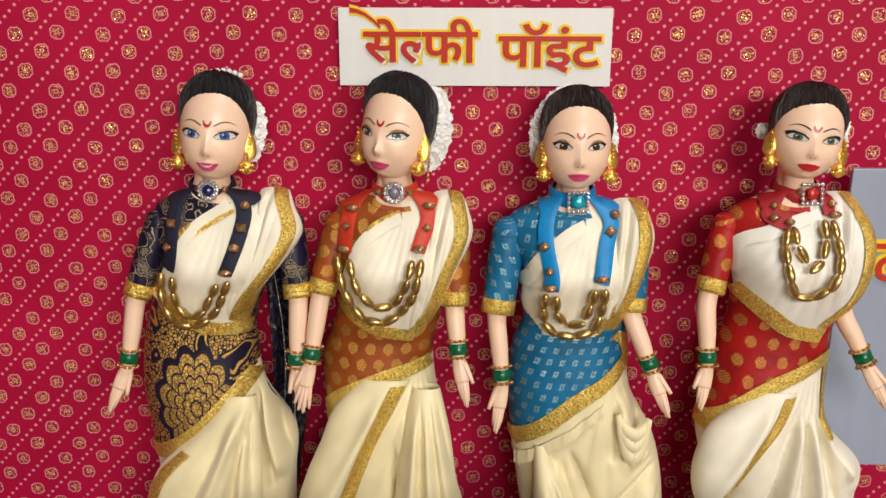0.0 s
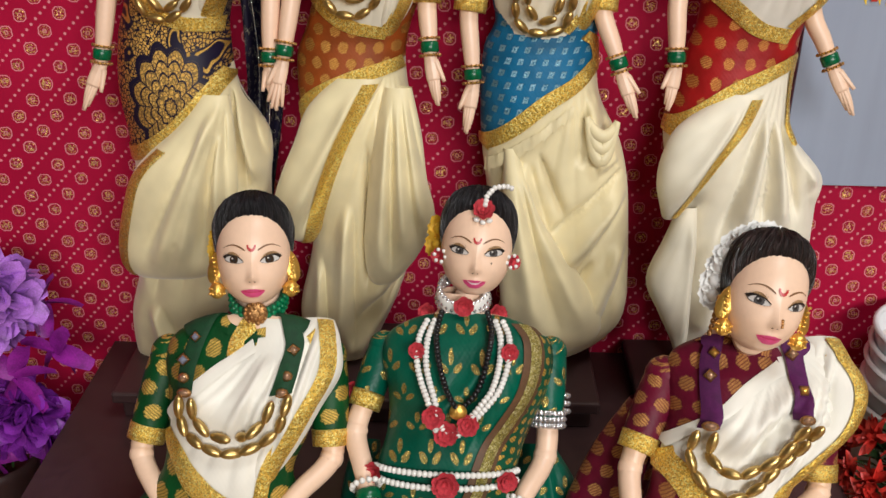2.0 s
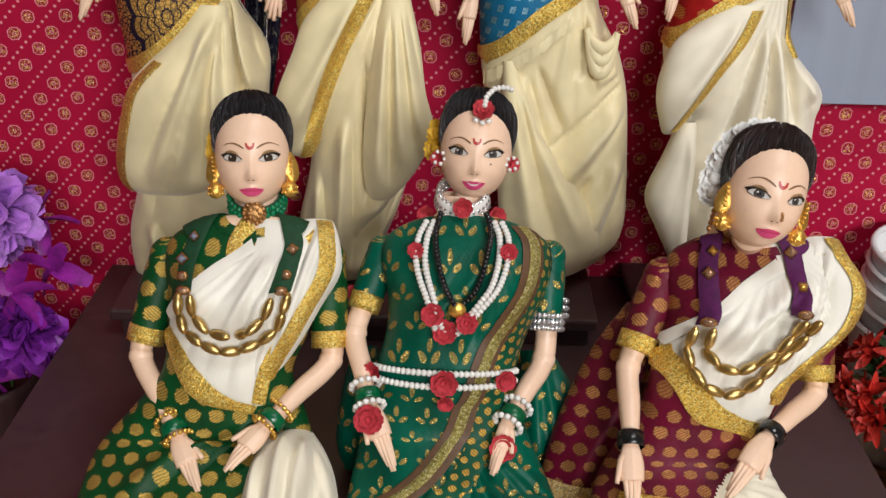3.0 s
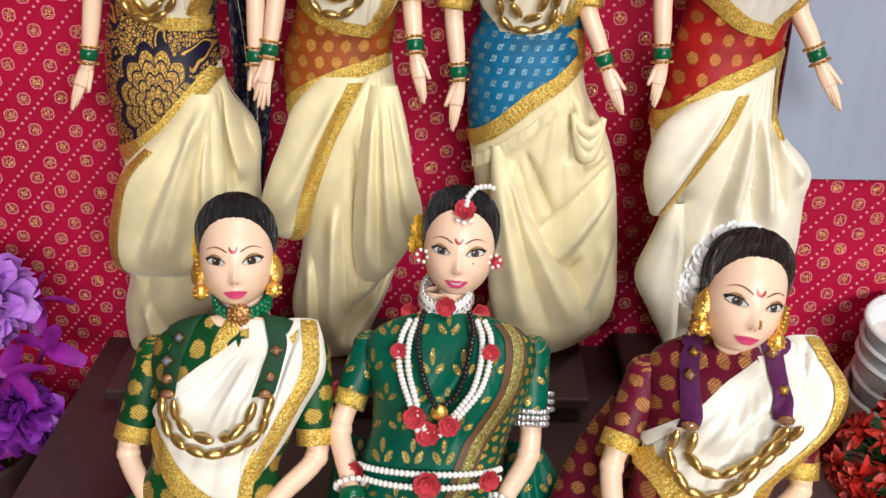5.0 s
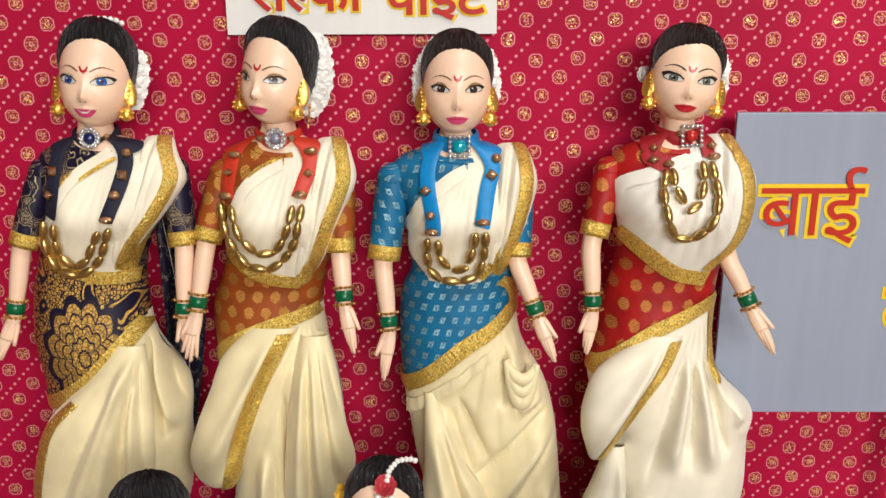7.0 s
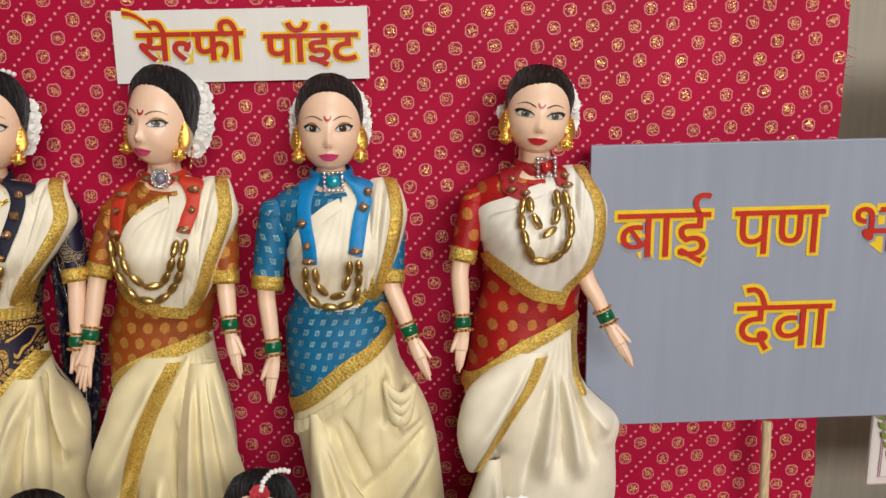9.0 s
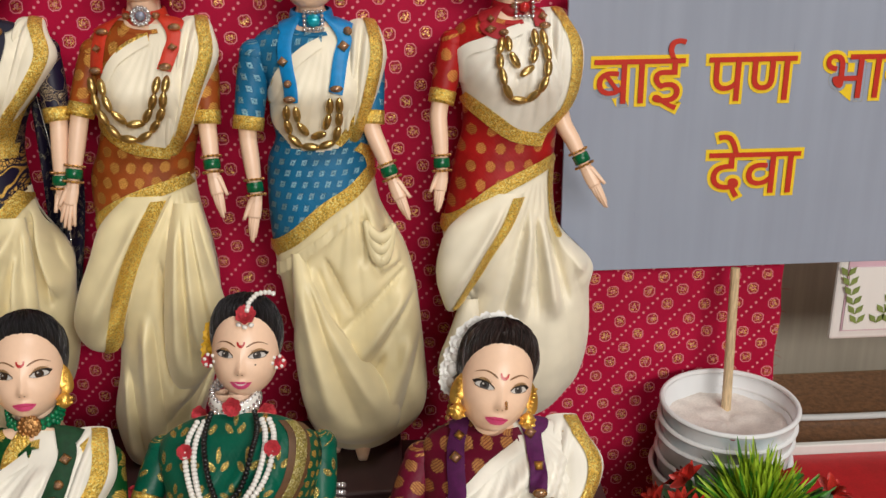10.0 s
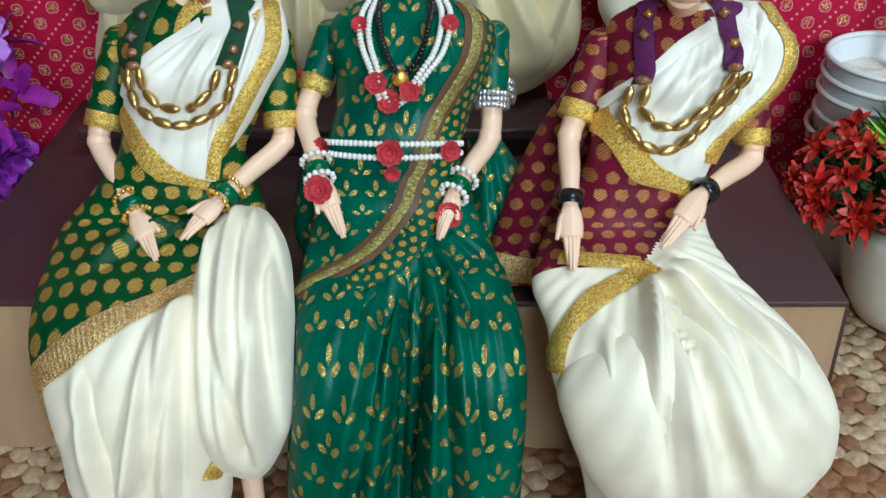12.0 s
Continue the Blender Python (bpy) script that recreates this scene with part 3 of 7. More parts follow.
FOLDS_RED = hung(ROWS_RED, [(0.16, 0.26, 0.143, 0.183, 0.005, -0.005), (0.162, 0.258, 0.154, 0.193, 0.005, 0.006), (0.165, 0.258, 0.166, 0.193, 0.004, -0.006), (0.166, 0.258, 0.176, 0.194, 0.005, 0.006), (0.169, 0.256, 0.185, 0.2, 0.004, -0.005), (0.173, 0.25, 0.195, 0.22, 0.007, 0.008), (0.12, 0.23, 0.12, 0.205, 0.009, 0.005), (0.131, 0.189, 0.115, 0.165, 0.007, 0.006), (0.131, 0.183, 0.133, 0.127, 0.004, -0.006), (0.146, 0.183, 0.144, 0.124, 0.006, 0.006)])

# ---- things ----


def link(name, verts, faces, mats, parent=None, face_mats=None, smooth=False, uvs=None):
    """One mesh object from plain lists."""
    me = bpy.data.meshes.new(name)
    me.from_pydata(verts, [], faces)
    for m in mats:
        me.materials.append(m)
    if face_mats is not None:
        me.polygons.foreach_set("material_index", face_mats)
    if smooth:
        me.polygons.foreach_set("use_smooth", [True] * len(me.polygons))
    if uvs is not None:
        layer = me.uv_layers.new(name="cloth")
        index = np.zeros(len(me.loops), dtype=np.int32)
        me.loops.foreach_get("vertex_index", index)
        layer.data.foreach_set("uv", np.array(uvs, dtype=np.float32)[index].ravel())
    me.update()
    ob = new(name, me)
    if parent is not None:
        ob.parent = parent
    return ob


def part(name, bm, material, parent, label=""):
    me = bpy.data.meshes.new(name)
    bm.to_mesh(me)
    bm.free()
    me.materials.append(material)
    ob = new(name, me)
    ob.parent = parent
    if label:
        ob["label"] = label
    return ob


def box_bm(x0, y0, z0, x1, y1, z1, bevel=0.0, segments=2):
    bm = bmesh.new()
    bmesh.ops.create_cube(bm, size=1.0)
    bmesh.ops.transform(bm, matrix=Matrix.Translation(((x0 + x1) / 2, (y0 + y1) / 2, (z0 + z1) / 2)) @ Matrix.Diagonal((x1 - x0, y1 - y0, z1 - z0, 1)), verts=bm.verts)
    if bevel:
        bmesh.ops.bevel(bm, geom=bm.edges[:], offset=bevel, segments=segments, profile=0.5, affect="EDGES")
    return bm


def single(name, bm, material, label, category, kind="", smooth=False):
    me = bpy.data.meshes.new(name)
    bm.to_mesh(me)
    bm.free()
    me.materials.append(material)
    if smooth:
        me.polygons.foreach_set("use_smooth", [True] * len(me.polygons))
    return tagged(new(name, me), label, category, kind=kind)


def holder(name, place, label, category, group="", kind=""):
    ob = new(name)
    ob.location = place
    ob.empty_display_size = 0.02
    return tagged(ob, label, category, group, kind)


MAROON_CARD = board_paper("maroon_card", (0.052, 0.026, 0.026), 0.36, 0.16)
KRAFT = board_paper("kraft_cardboard", (0.38, 0.25, 0.14), 0.6, 0.1)
GREY_BOARD = board_paper("grey_sheet", (0.30, 0.345, 0.44), 0.32, 0.05)
WHITE_CARD = board_paper("white_card", (0.78, 0.77, 0.74), 0.4, 0.03)
PRINT_GREEN = plain("printed_leaf_green", (0.20, 0.27, 0.07), 0.45, vary=0.2)
PINK_CARD = board_paper("pink_card", (0.62, 0.42, 0.50), 0.4, 0.05)
LETTER_RED = plain("letter_red", (0.50, 0.025, 0.012), 0.35, vary=0.1)
LETTER_YELLOW = plain("letter_yellow", (0.85, 0.60, 0.02), 0.35, vary=0.06)
# unseen walls get a darker colour than the north wall to cut bounce
LOW_BOUNCE_WALL = board_paper("low_bounce_wall", (0.20, 0.18, 0.15), 0.7, 0.12)
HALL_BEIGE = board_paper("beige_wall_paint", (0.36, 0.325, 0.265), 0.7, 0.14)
# the unseen ceiling is greyed too, so less light comes back down
LOW_BOUNCE_CEILING = board_paper("low_bounce_ceiling", (0.45, 0.43, 0.40), 0.8, 0.04)
STICK_WOOD = wood("pale_wood", (0.62, 0.46, 0.27))
PAPER_CUP = board_paper("cup_paper", (0.74, 0.75, 0.76), 0.45, 0.03)
PLASTER = plain("white_plaster_fill", (0.70, 0.64, 0.59), 0.85, vary=0.12, scale=90.0, bump=0.9)

# hall shell
single("floor", box_bm(-2.2, -2.6, -0.05, 2.2, 1.4, -0.006), KRAFT, "plain brown hall floor under the woven mat", "floor", "structure")
single("wall_north", box_bm(-2.2, 0.73, -0.006, 2.2, 0.86, 2.5), HALL_BEIGE, "plain beige painted hall wall", "wall", "structure")
single("wall_south", box_bm(-2.2, -2.6, -0.006, 2.2, -2.54, 2.5), LOW_BOUNCE_WALL, "plain unseen hall wall, darkened against bounced light", "wall", "structure")
single("wall_west", box_bm(-2.26, -2.54, -0.006, -2.2, 0.86, 2.5), LOW_BOUNCE_WALL, "plain unseen hall wall, darkened against bounced light", "wall", "structure")
single("wall_east", box_bm(2.2, -2.54, -0.006, 2.26, 0.86, 2.5), LOW_BOUNCE_WALL, "plain unseen hall wall, darkened against bounced light", "wall", "structure")
single("ceiling", box_bm(-2.26, -2.6, 2.5, 2.26, 0.86, 2.56), LOW_BOUNCE_CEILING, "plain unseen hall ceiling, greyed against bounced light", "ceiling", "structure")


def backdrop():
    """Cloth stretched over a panel, with slight waves."""
    base = holder("fabric_backdrop", (-0.06, 0.5, 0.0), "red tie-dyed cloth backdrop with pink rings and gold flecks", "backdrop")
    part("panel", box_bm(-0.44, 0.016, 0.0, 0.386, 0.028, 0.62), KRAFT, base)
    verts, faces = [], []
    nx, nz = 120, 90
    for j in range(nz + 1):
        for i in range(nx + 1):
            x, z = -0.442 + 0.831 * i / nx, 0.001 + 0.62 * j / nz
            wave = 0.0016 * math.sin(x * 31 + z * 9) * math.sin(z * 17 + 1.3) + 0.0012 * noise.noise(Vector((x * 20, z * 12, 3)))
            edge = 0.0015 * noise.noise(Vector((z * 40, 1, 2))) if i == nx else 0.0
            verts.append((x + edge, -0.0055 + 0.03 * (z - 0.086) + wave, z))
    for j in range(nz):
        for i in range(nx):
            a = j * (nx + 1) + i
            faces.append((a, a + 1, a + nx + 2, a + nx + 1))
    link("cloth", verts, faces, [CLOTH], base, smooth=True)
    rng = random.Random(5)
    tv, tf = [], []
    for k in range(26):
        z, long, drop = rng.uniform(0.12, 0.42), rng.uniform(0.002, 0.007), rng.uniform(-0.004, 0.002)
        a = len(tv)
        y = -0.006 + 0.03 * (z - 0.086)
        tv += [(0.3885, y, z), (0.3885, y, z + 0.0004), (0.3885 + long, y - 0.001, z + drop)]
        tf.append((a, a + 1, a + 2))
    link("loose_thread", tv, tf, [RED_RIBBON], base)


backdrop()


def stage_box():
    base = holder("cardboard_stage_box", (0.0, 0.385, 0.0), "low cardboard box with dark maroon top and bare kraft front", "box")
    part("top_panel", box_bm(-0.199, -0.1125, 0.0835, 0.2065, 0.112, 0.0865, 0.0006), MAROON_CARD, base, "dark maroon card top")
    part("front_panel", box_bm(-0.1985, -0.1115, 0.0, 0.2055, -0.1085, 0.0835), KRAFT, base, "bare kraft cardboard front")
    part("side_panel", box_bm(0.2028, -0.1085, 0.0, 0.2058, 0.111, 0.0835), KRAFT, base)
    part("side_panel", box_bm(-0.1988, -0.1085, 0.0, -0.1958, 0.111, 0.0835), KRAFT, base)
    part("back_panel", box_bm(-0.1958, 0.108, 0.0, 0.2028, 0.111, 0.0835), KRAFT, base)
    part("flap", box_bm(0.2062, -0.110, 0.006, 0.2082, 0.08, 0.081, 0.0004), MAROON_CARD, base, "dark card flap on the side")


stage_box()


def riser(place, x0, x1, y0, y1, z0, z1, label):
    base = holder("riser_block", place, label, "riser", "risers on the box")
    w, d = (x1 - x0) / 2, (y1 - y0) / 2
    part("lid", box_bm(-w, -d, z1 - z0 - 0.007, w, d, z1 - z0, 0.0015), MAROON_CARD, base)
    part("base", box_bm(-w + 0.004, -d + 0.005, 0.0002, w - 0.004, d, z1 - z0 - 0.007, 0.001), MAROON_CARD, base)


riser((-0.042, 0.452, 0.0865), -0.173, 0.089, 0.411, 0.493, 0.0865, 0.105, "flat dark maroon card riser under the standing dolls")
riser((0.158, 0.462, 0.0865), 0.112, 0.204, 0.432, 0.492, 0.0865, 0.098, "short dark maroon card riser on the box")


def glyph(char, size, fat, cut=None):
    """One letter of the built-in font as a flat mesh with a little thickness. cut: share of its width beyond which it is trimmed."""
    cu = bpy.data.curves.new("glyph", "FONT")
    cu.body, cu.size, cu.offset, cu.extrude, cu.resolution_u = char, size, fat * size, 0.00012, 3
    ob = bpy.data.objects.new("glyph", cu)
    scene.collection.objects.link(ob)
    bpy.context.view_layer.update()
    me = bpy.data.meshes.new_from_object(ob.evaluated_get(bpy.context.evaluated_depsgraph_get()))
    bpy.data.objects.remove(ob)
    if cut:
        bm = bmesh.new()
        bm.from_mesh(me)
        bmesh.ops.bisect_plane(bm, geom=bm.verts[:] + bm.edges[:] + bm.faces[:], plane_co=(cut * size + fat * size, 0, 0), plane_no=(1, 0, 0), clear_outer=True)
        bm.to_mesh(me)
        bm.free()
    return me


def lettering(letters, parent, x, z, size, squeeze, lift, fat=0.0, edge=0.050):
    """letters: (character, where it starts in units of its size, trim)."""
    for name, mat, off, d in (("letter_outline", LETTER_YELLOW, edge, 0.0), ("letter", LETTER_RED, fat, 0.0007)):
        for k, (char, start, cut) in enumerate(letters):
            me = glyph(char, size, off, cut)
            me.materials.append(mat)
            ob = new(name, me)
            ob.parent = parent
            ob.matrix_local = Matrix.Translation((x + start * size * squeeze, -lift - d - 0.00007 * k, z)) @ pose(0, 0, 0, 90, 0, 0) @ Matrix.Diagonal((squeeze, 1, 1, 1))


def selfie_sign():
    base = holder("paper_sign", (0.0025, 0.4998, 0.4035), "white paper sign with red and yellow lettering", "sign")
    base.rotation_euler = (radians(-1.7), 0, 0)
    part("sheet", box_bm(-0.0665, -0.0007, 0.0, 0.0665, 0.0007, 0.0375), WHITE_CARD, base)
    lettering((("स", 0.0, None), ("े", 0.676, None), ("ल", 0.676, 0.40), ("फ", 1.13, None), ("ी", 1.90, None)), base, -0.054, 0.0118, 0.0226, 1.12, 0.0009, 0.018, 0.066)
    lettering((("प", 0.0, None), ("ॉ", 0.568, None), ("इ", 0.827, None), ("ं", 1.318, None), ("ट", 1.318, None)), base, 0.012, 0.0098, 0.0226, 1.18, 0.0009, 0.018, 0.066)
    for mat, w, lift in ((LETTER_YELLOW, 0.0026, 0.0010), (LETTER_RED, 0.0012, 0.0014)):
        bm = bmesh.new()
        side = [[bm.verts.new((-0.0610 + 0.0150 * t, -lift, 0.0365 - 0.0085 * t * t + s * w * (1 - 0.4 * t))) for s in (-1, 1)] for t in (0, 0.25, 0.5, 0.75, 1.0)]
        for a, b in zip(side, side[1:]):
            bm.faces.new((a[0], b[0], b[1], a[1]))
        part("vowel_stroke", bm, mat, base)


selfie_sign()


def grey_sign():
    base = holder("sign_board", (0.278, 0.4795, 0.21), "grey board with red and yellow lettering on a wooden stick", "sign")
    part("board", box_bm(-0.093, -0.002, -0.004, 0.125, 0.001, 0.158, 0.0005), GREY_BOARD, base)
    lettering((("ब", 0.0, None), ("ा", 0.571, None), ("ई", 0.83, None)), base, -0.0777, 0.096, 0.0395, 0.96, 0.0022)
    lettering((("प", 0.0, None), ("ण", 0.568, None)), base, -0.0137, 0.096, 0.0395, 0.96, 0.0022)
    lettering((("भ", 0.0, None), ("ा", 0.703, None), ("र", 0.962, None), ("ी", 1.371, None)), base, 0.0508, 0.096, 0.0395, 0.96, 0.0022)
    lettering((("द", 0.0, None), ("े", 0.52, None), ("व", 0.52, None), ("ा", 1.076, None)), base, -0.0092, 0.0415, 0.0395, 1.0, 0.0022)
    bm = bmesh.new()
    bmesh.ops.create_cone(bm, cap_ends=True, segments=14, radius1=0.0030, radius2=0.0027, depth=0.100)
    bmesh.ops.transform(bm, matrix=Matrix.Translation((0.0115, -0.0095, -0.0545)) @ pose(0, 0, 0, -8.0, 1.2, 0), verts=bm.verts)
    part("stick", bm, STICK_WOOD, base, "pale round wooden stick")


grey_sign()

# ---- dolls ----


class Maker:
    """Collects the surfaces of one doll into one mesh."""

    def __init__(self):
        self.verts, self.faces, self.uvs, self.index, self.mats = [], [], [], [], []

    def slot(self, mat):
        if mat not in self.mats:
            self.mats.append(mat)
        return self.mats.index(mat)

    def grid(self, rows, mat, uv=None):
        """rows of points; mat: a material or a function of (row, column)."""
        start, n = len(self.verts), len(rows[0])
        length = 0.0
        for j, row in enumerate(rows):
            if j:
                length += (row[n // 2] - rows[j - 1][n // 2]).length
            across = 0.0
            for i, p in enumerate(row):
                if i:
                    across += (p - row[i - 1]).length
                self.verts.append(tuple(p))
                self.uvs.append(uv(j, i) if uv else (across, length))
        for j in range(len(rows) - 1):
            for i in range(n - 1):
                a = start + j * n + i
                self.faces.append((a, a + 1, a + n + 1, a + n))
                self.index.append(self.slot(mat(j, i) if callable(mat) else mat))

    def tube(self, path, radii, mat, seg=12, flat=1.0, steps=4, side=Vector((0, 1, 0)), cap=True):
        """A tapered tube along a smooth path; flat squeezes it along side."""
        data = [(*p, r) for p, r in zip(path, radii)]
        total = (len(path) - 1) * steps
        pts = [spline(data, k / steps) for k in range(total + 1)]
        pos = [Vector(p[:3]) for p in pts]
        rows = []
        for k, p in enumerate(pts):
            d = (pos[min(k + 1, total)] - pos[max(k - 1, 0)]).normalized()
            u = side - side.dot(d) * d
            u = u.normalized() if u.length > 1e-4 else Vector((1, 0, 0))
            w = d.cross(u)
            rows.append([pos[k] + p[3] * (math.cos(a) * u * flat + math.sin(a) * w) for a in (2 * math.pi * i / seg for i in range(seg + 1))])
        if cap:
            rows = [[pos[0]] * (seg + 1)] + rows + [[pos[-1]] * (seg + 1)]
        self.grid(rows, mat)

    def ball(self, centre, radii, mat, turn=None, seg=10, rings=7):
        turn = turn or Matrix.Identity(3)
        rows = []
        for j in range(rings + 1):
            e = math.pi * (j / rings - 0.5)
            rows.append([Vector(centre) + turn @ Vector((radii[0] * math.cos(e) * math.cos(a), radii[1] * math.cos(e) * math.sin(a), radii[2] * math.sin(e))) for a in (2 * math.pi * i / seg for i in range(seg + 1))])
        self.grid(rows, mat)

    def bead_line(self, pts, radius, long, mat, seg=8, rings=6):
        """Beads set end to end along a line of points."""
        total = [0.0]
        for a, b in zip(pts, pts[1:]):
            total.append(total[-1] + (b - a).length)
        count = max(2, int(total[-1] / long))
        for k in range(count):
            want = (k + 0.5) / count * total[-1]
            m = next((i for i in range(1, len(pts)) if total[i] >= want), len(pts) - 1)
            a, b = pts[m - 1], pts[m]
            q = (want - total[m - 1]) / max(1e-9, total[m] - total[m - 1])
            turn = (b - a).to_track_quat("Z", "Y").to_matrix()
            self.ball(a.lerp(b, q), (radius, radius, long * 0.60), mat, turn, seg, rings)

    def ring(self, centre, normal, radius, tube, mat, seg=22, side=6, oval=1.0):
        turn = Vector(normal).to_track_quat("Z", "Y").to_matrix()
        rows = []
        for i in range(seg + 1):
            a = 2 * math.pi * i / seg
            rows.append([Vector(centre) + turn @ Vector(((radius + tube * math.cos(b)) * math.cos(a), (radius * oval + tube * math.cos(b)) * math.sin(a), tube * math.sin(b))) for b in (2 * math.pi * k / side for k in range(side + 1))])
        self.grid(rows, mat)

    def bead_ring(self, centre, normal, radius, bead, count, mat, oval=1.0, start=0.0):
        turn = Vector(normal).to_track_quat("Z", "Y").to_matrix()
        for k in range(count):
            a = start + 2 * math.pi * k / count
            self.ball(Vector(centre) + turn @ Vector((radius * math.cos(a), radius * oval * math.sin(a), 0)), (bead,) * 3, mat, None, 6, 4)

    def band(self, centre, normal, radius, height, mat, seg=26, oval=1.0, flare=0.0, thick=0.0006):
        turn = Vector(normal).to_track_quat("Z", "Y").to_matrix()
        rows = []
        for dr, dz in ((0, -0.5), (thick, -0.42), (thick, 0), (thick, 0.42), (0, 0.5)):
            r = radius + dr + flare * dz
            rows.append([Vector(centre) + turn @ Vector((r * math.cos(a), r * oval * math.sin(a), dz * height)) for a in (2 * math.pi * i / seg for i in range(seg + 1))])
        self.grid(rows, mat)

    def flower(self, centre, normal, radius, mat, petals=7, layers=2, cup=0.5, seed=1):
        rng = random.Random(seed)
        turn = Vector(normal).to_track_quat("Z", "Y").to_matrix()
        for layer in range(layers):
            r = radius * (1 - 0.38 * layer)
            for k in range(petals):
                a = 2 * math.pi * (k + 0.5 * layer) / petals + rng.uniform(-0.2, 0.2)
                lift = cup + 0.45 * layer + rng.uniform(-0.1, 0.15)
                rows = []
                for j in range(4):
                    t = j / 3
                    w = r * 0.62 * math.sin(math.pi * (0.15 + 0.75 * t))
                    row = []
                    for i in range(4):
                        q = i / 3 * 2 - 1
                        x, y = r * t, w * q
                        z = r * lift * t * t + r * 0.18 * q * q - r * 0.12 * (t > 0.9)
                        row.append(Vector(centre) + turn @ Vector((x * math.cos(a) - y * math.sin(a), x * math.sin(a) + y * math.cos(a), z)))
                    rows.append(row)
                self.grid(rows, mat)

    def strip(self, body, pts, width, mat, off=0.0009, across=5, steps=10, edge=None, ragged=0.0):
        """A ribbon laid on a body along places (f, s)."""
        total = (len(pts) - 1) * steps
        line = [spline([tuple(p) for p in pts], k / steps) for k in range(total + 1)]
        rows = []
        for k in range(total + 1):
            f, s = line[k]
            f0, s0 = line[max(0, k - 1)]
            f1, s1 = line[min(total, k + 1)]
            r = spline(body.rows, s)
            half = max(0.004, (r[3] - r[2]) / 2)
            rate = max(0.002, (body.v(s + 0.1) - body.v(s - 0.1)) / 0.2)
            dx, dv = (f1 - f0) * half, (s1 - s0) * rate
            size = math.hypot(dx, dv) or 1.0
            nx, nv = -dv / size, dx / size
            row = []
            for i in range(across + 1):
                q = (i / across - 0.5) * width
                if ragged and i in (0, across):
                    q *= 1 + ragged * math.sin(k * 2.3) * math.sin(k * 0.9)
                row.append(body.point(f + nx * q / half, s + nv * q / rate, off if 0 < i < across else off * 0.8))
            rows.append(row)
        self.grid(rows, mat)

    def on(self, body, pts, off, steps=10):
        total = (len(pts) - 1) * steps
        return [body.point(*spline([tuple(p) for p in pts], k / steps), off) for k in range(total + 1)]

    def gem(self, body, f, s, w, h, mat, rim=BRIGHT_GOLD, off=0.0015, square=False):
        p = body.point(f, s, off)
        n = (body.point(f, s, off + 0.002) - p)
        n = n.normalized() if n.length > 1e-6 else Vector((0, -1, 0))
        turn = n.to_track_quat("Z", "Y").to_matrix()
        if square:
            turn = turn @ Matrix.Rotation(0.75 if square == 2 else 0.1, 3, "Z")
            self.ball(p, (w, h, 0.0009), rim, turn, 4, 4)
            self.ball(p + n * 0.0006, (w * 0.7, h * 0.7, 0.0010), mat, turn, 4, 4)
        else:
            self.ball(p, (w, h, 0.0011), rim, turn, 10, 5)
            self.ball(p + n * 0.0006, (w * 0.7, h * 0.7, 0.0012), mat, turn, 8, 5)

    def finish(self, name, label, base):
        o = Vector(base)
        verts = [(v[0] - o.x, v[1] - o.y, v[2] - o.z) for v in self.verts]
        ob = link(name, verts, self.faces, self.mats, None, self.index, True, self.uvs)
        ob.location = base
        return tagged(ob, label, "doll", "dolls in the display")


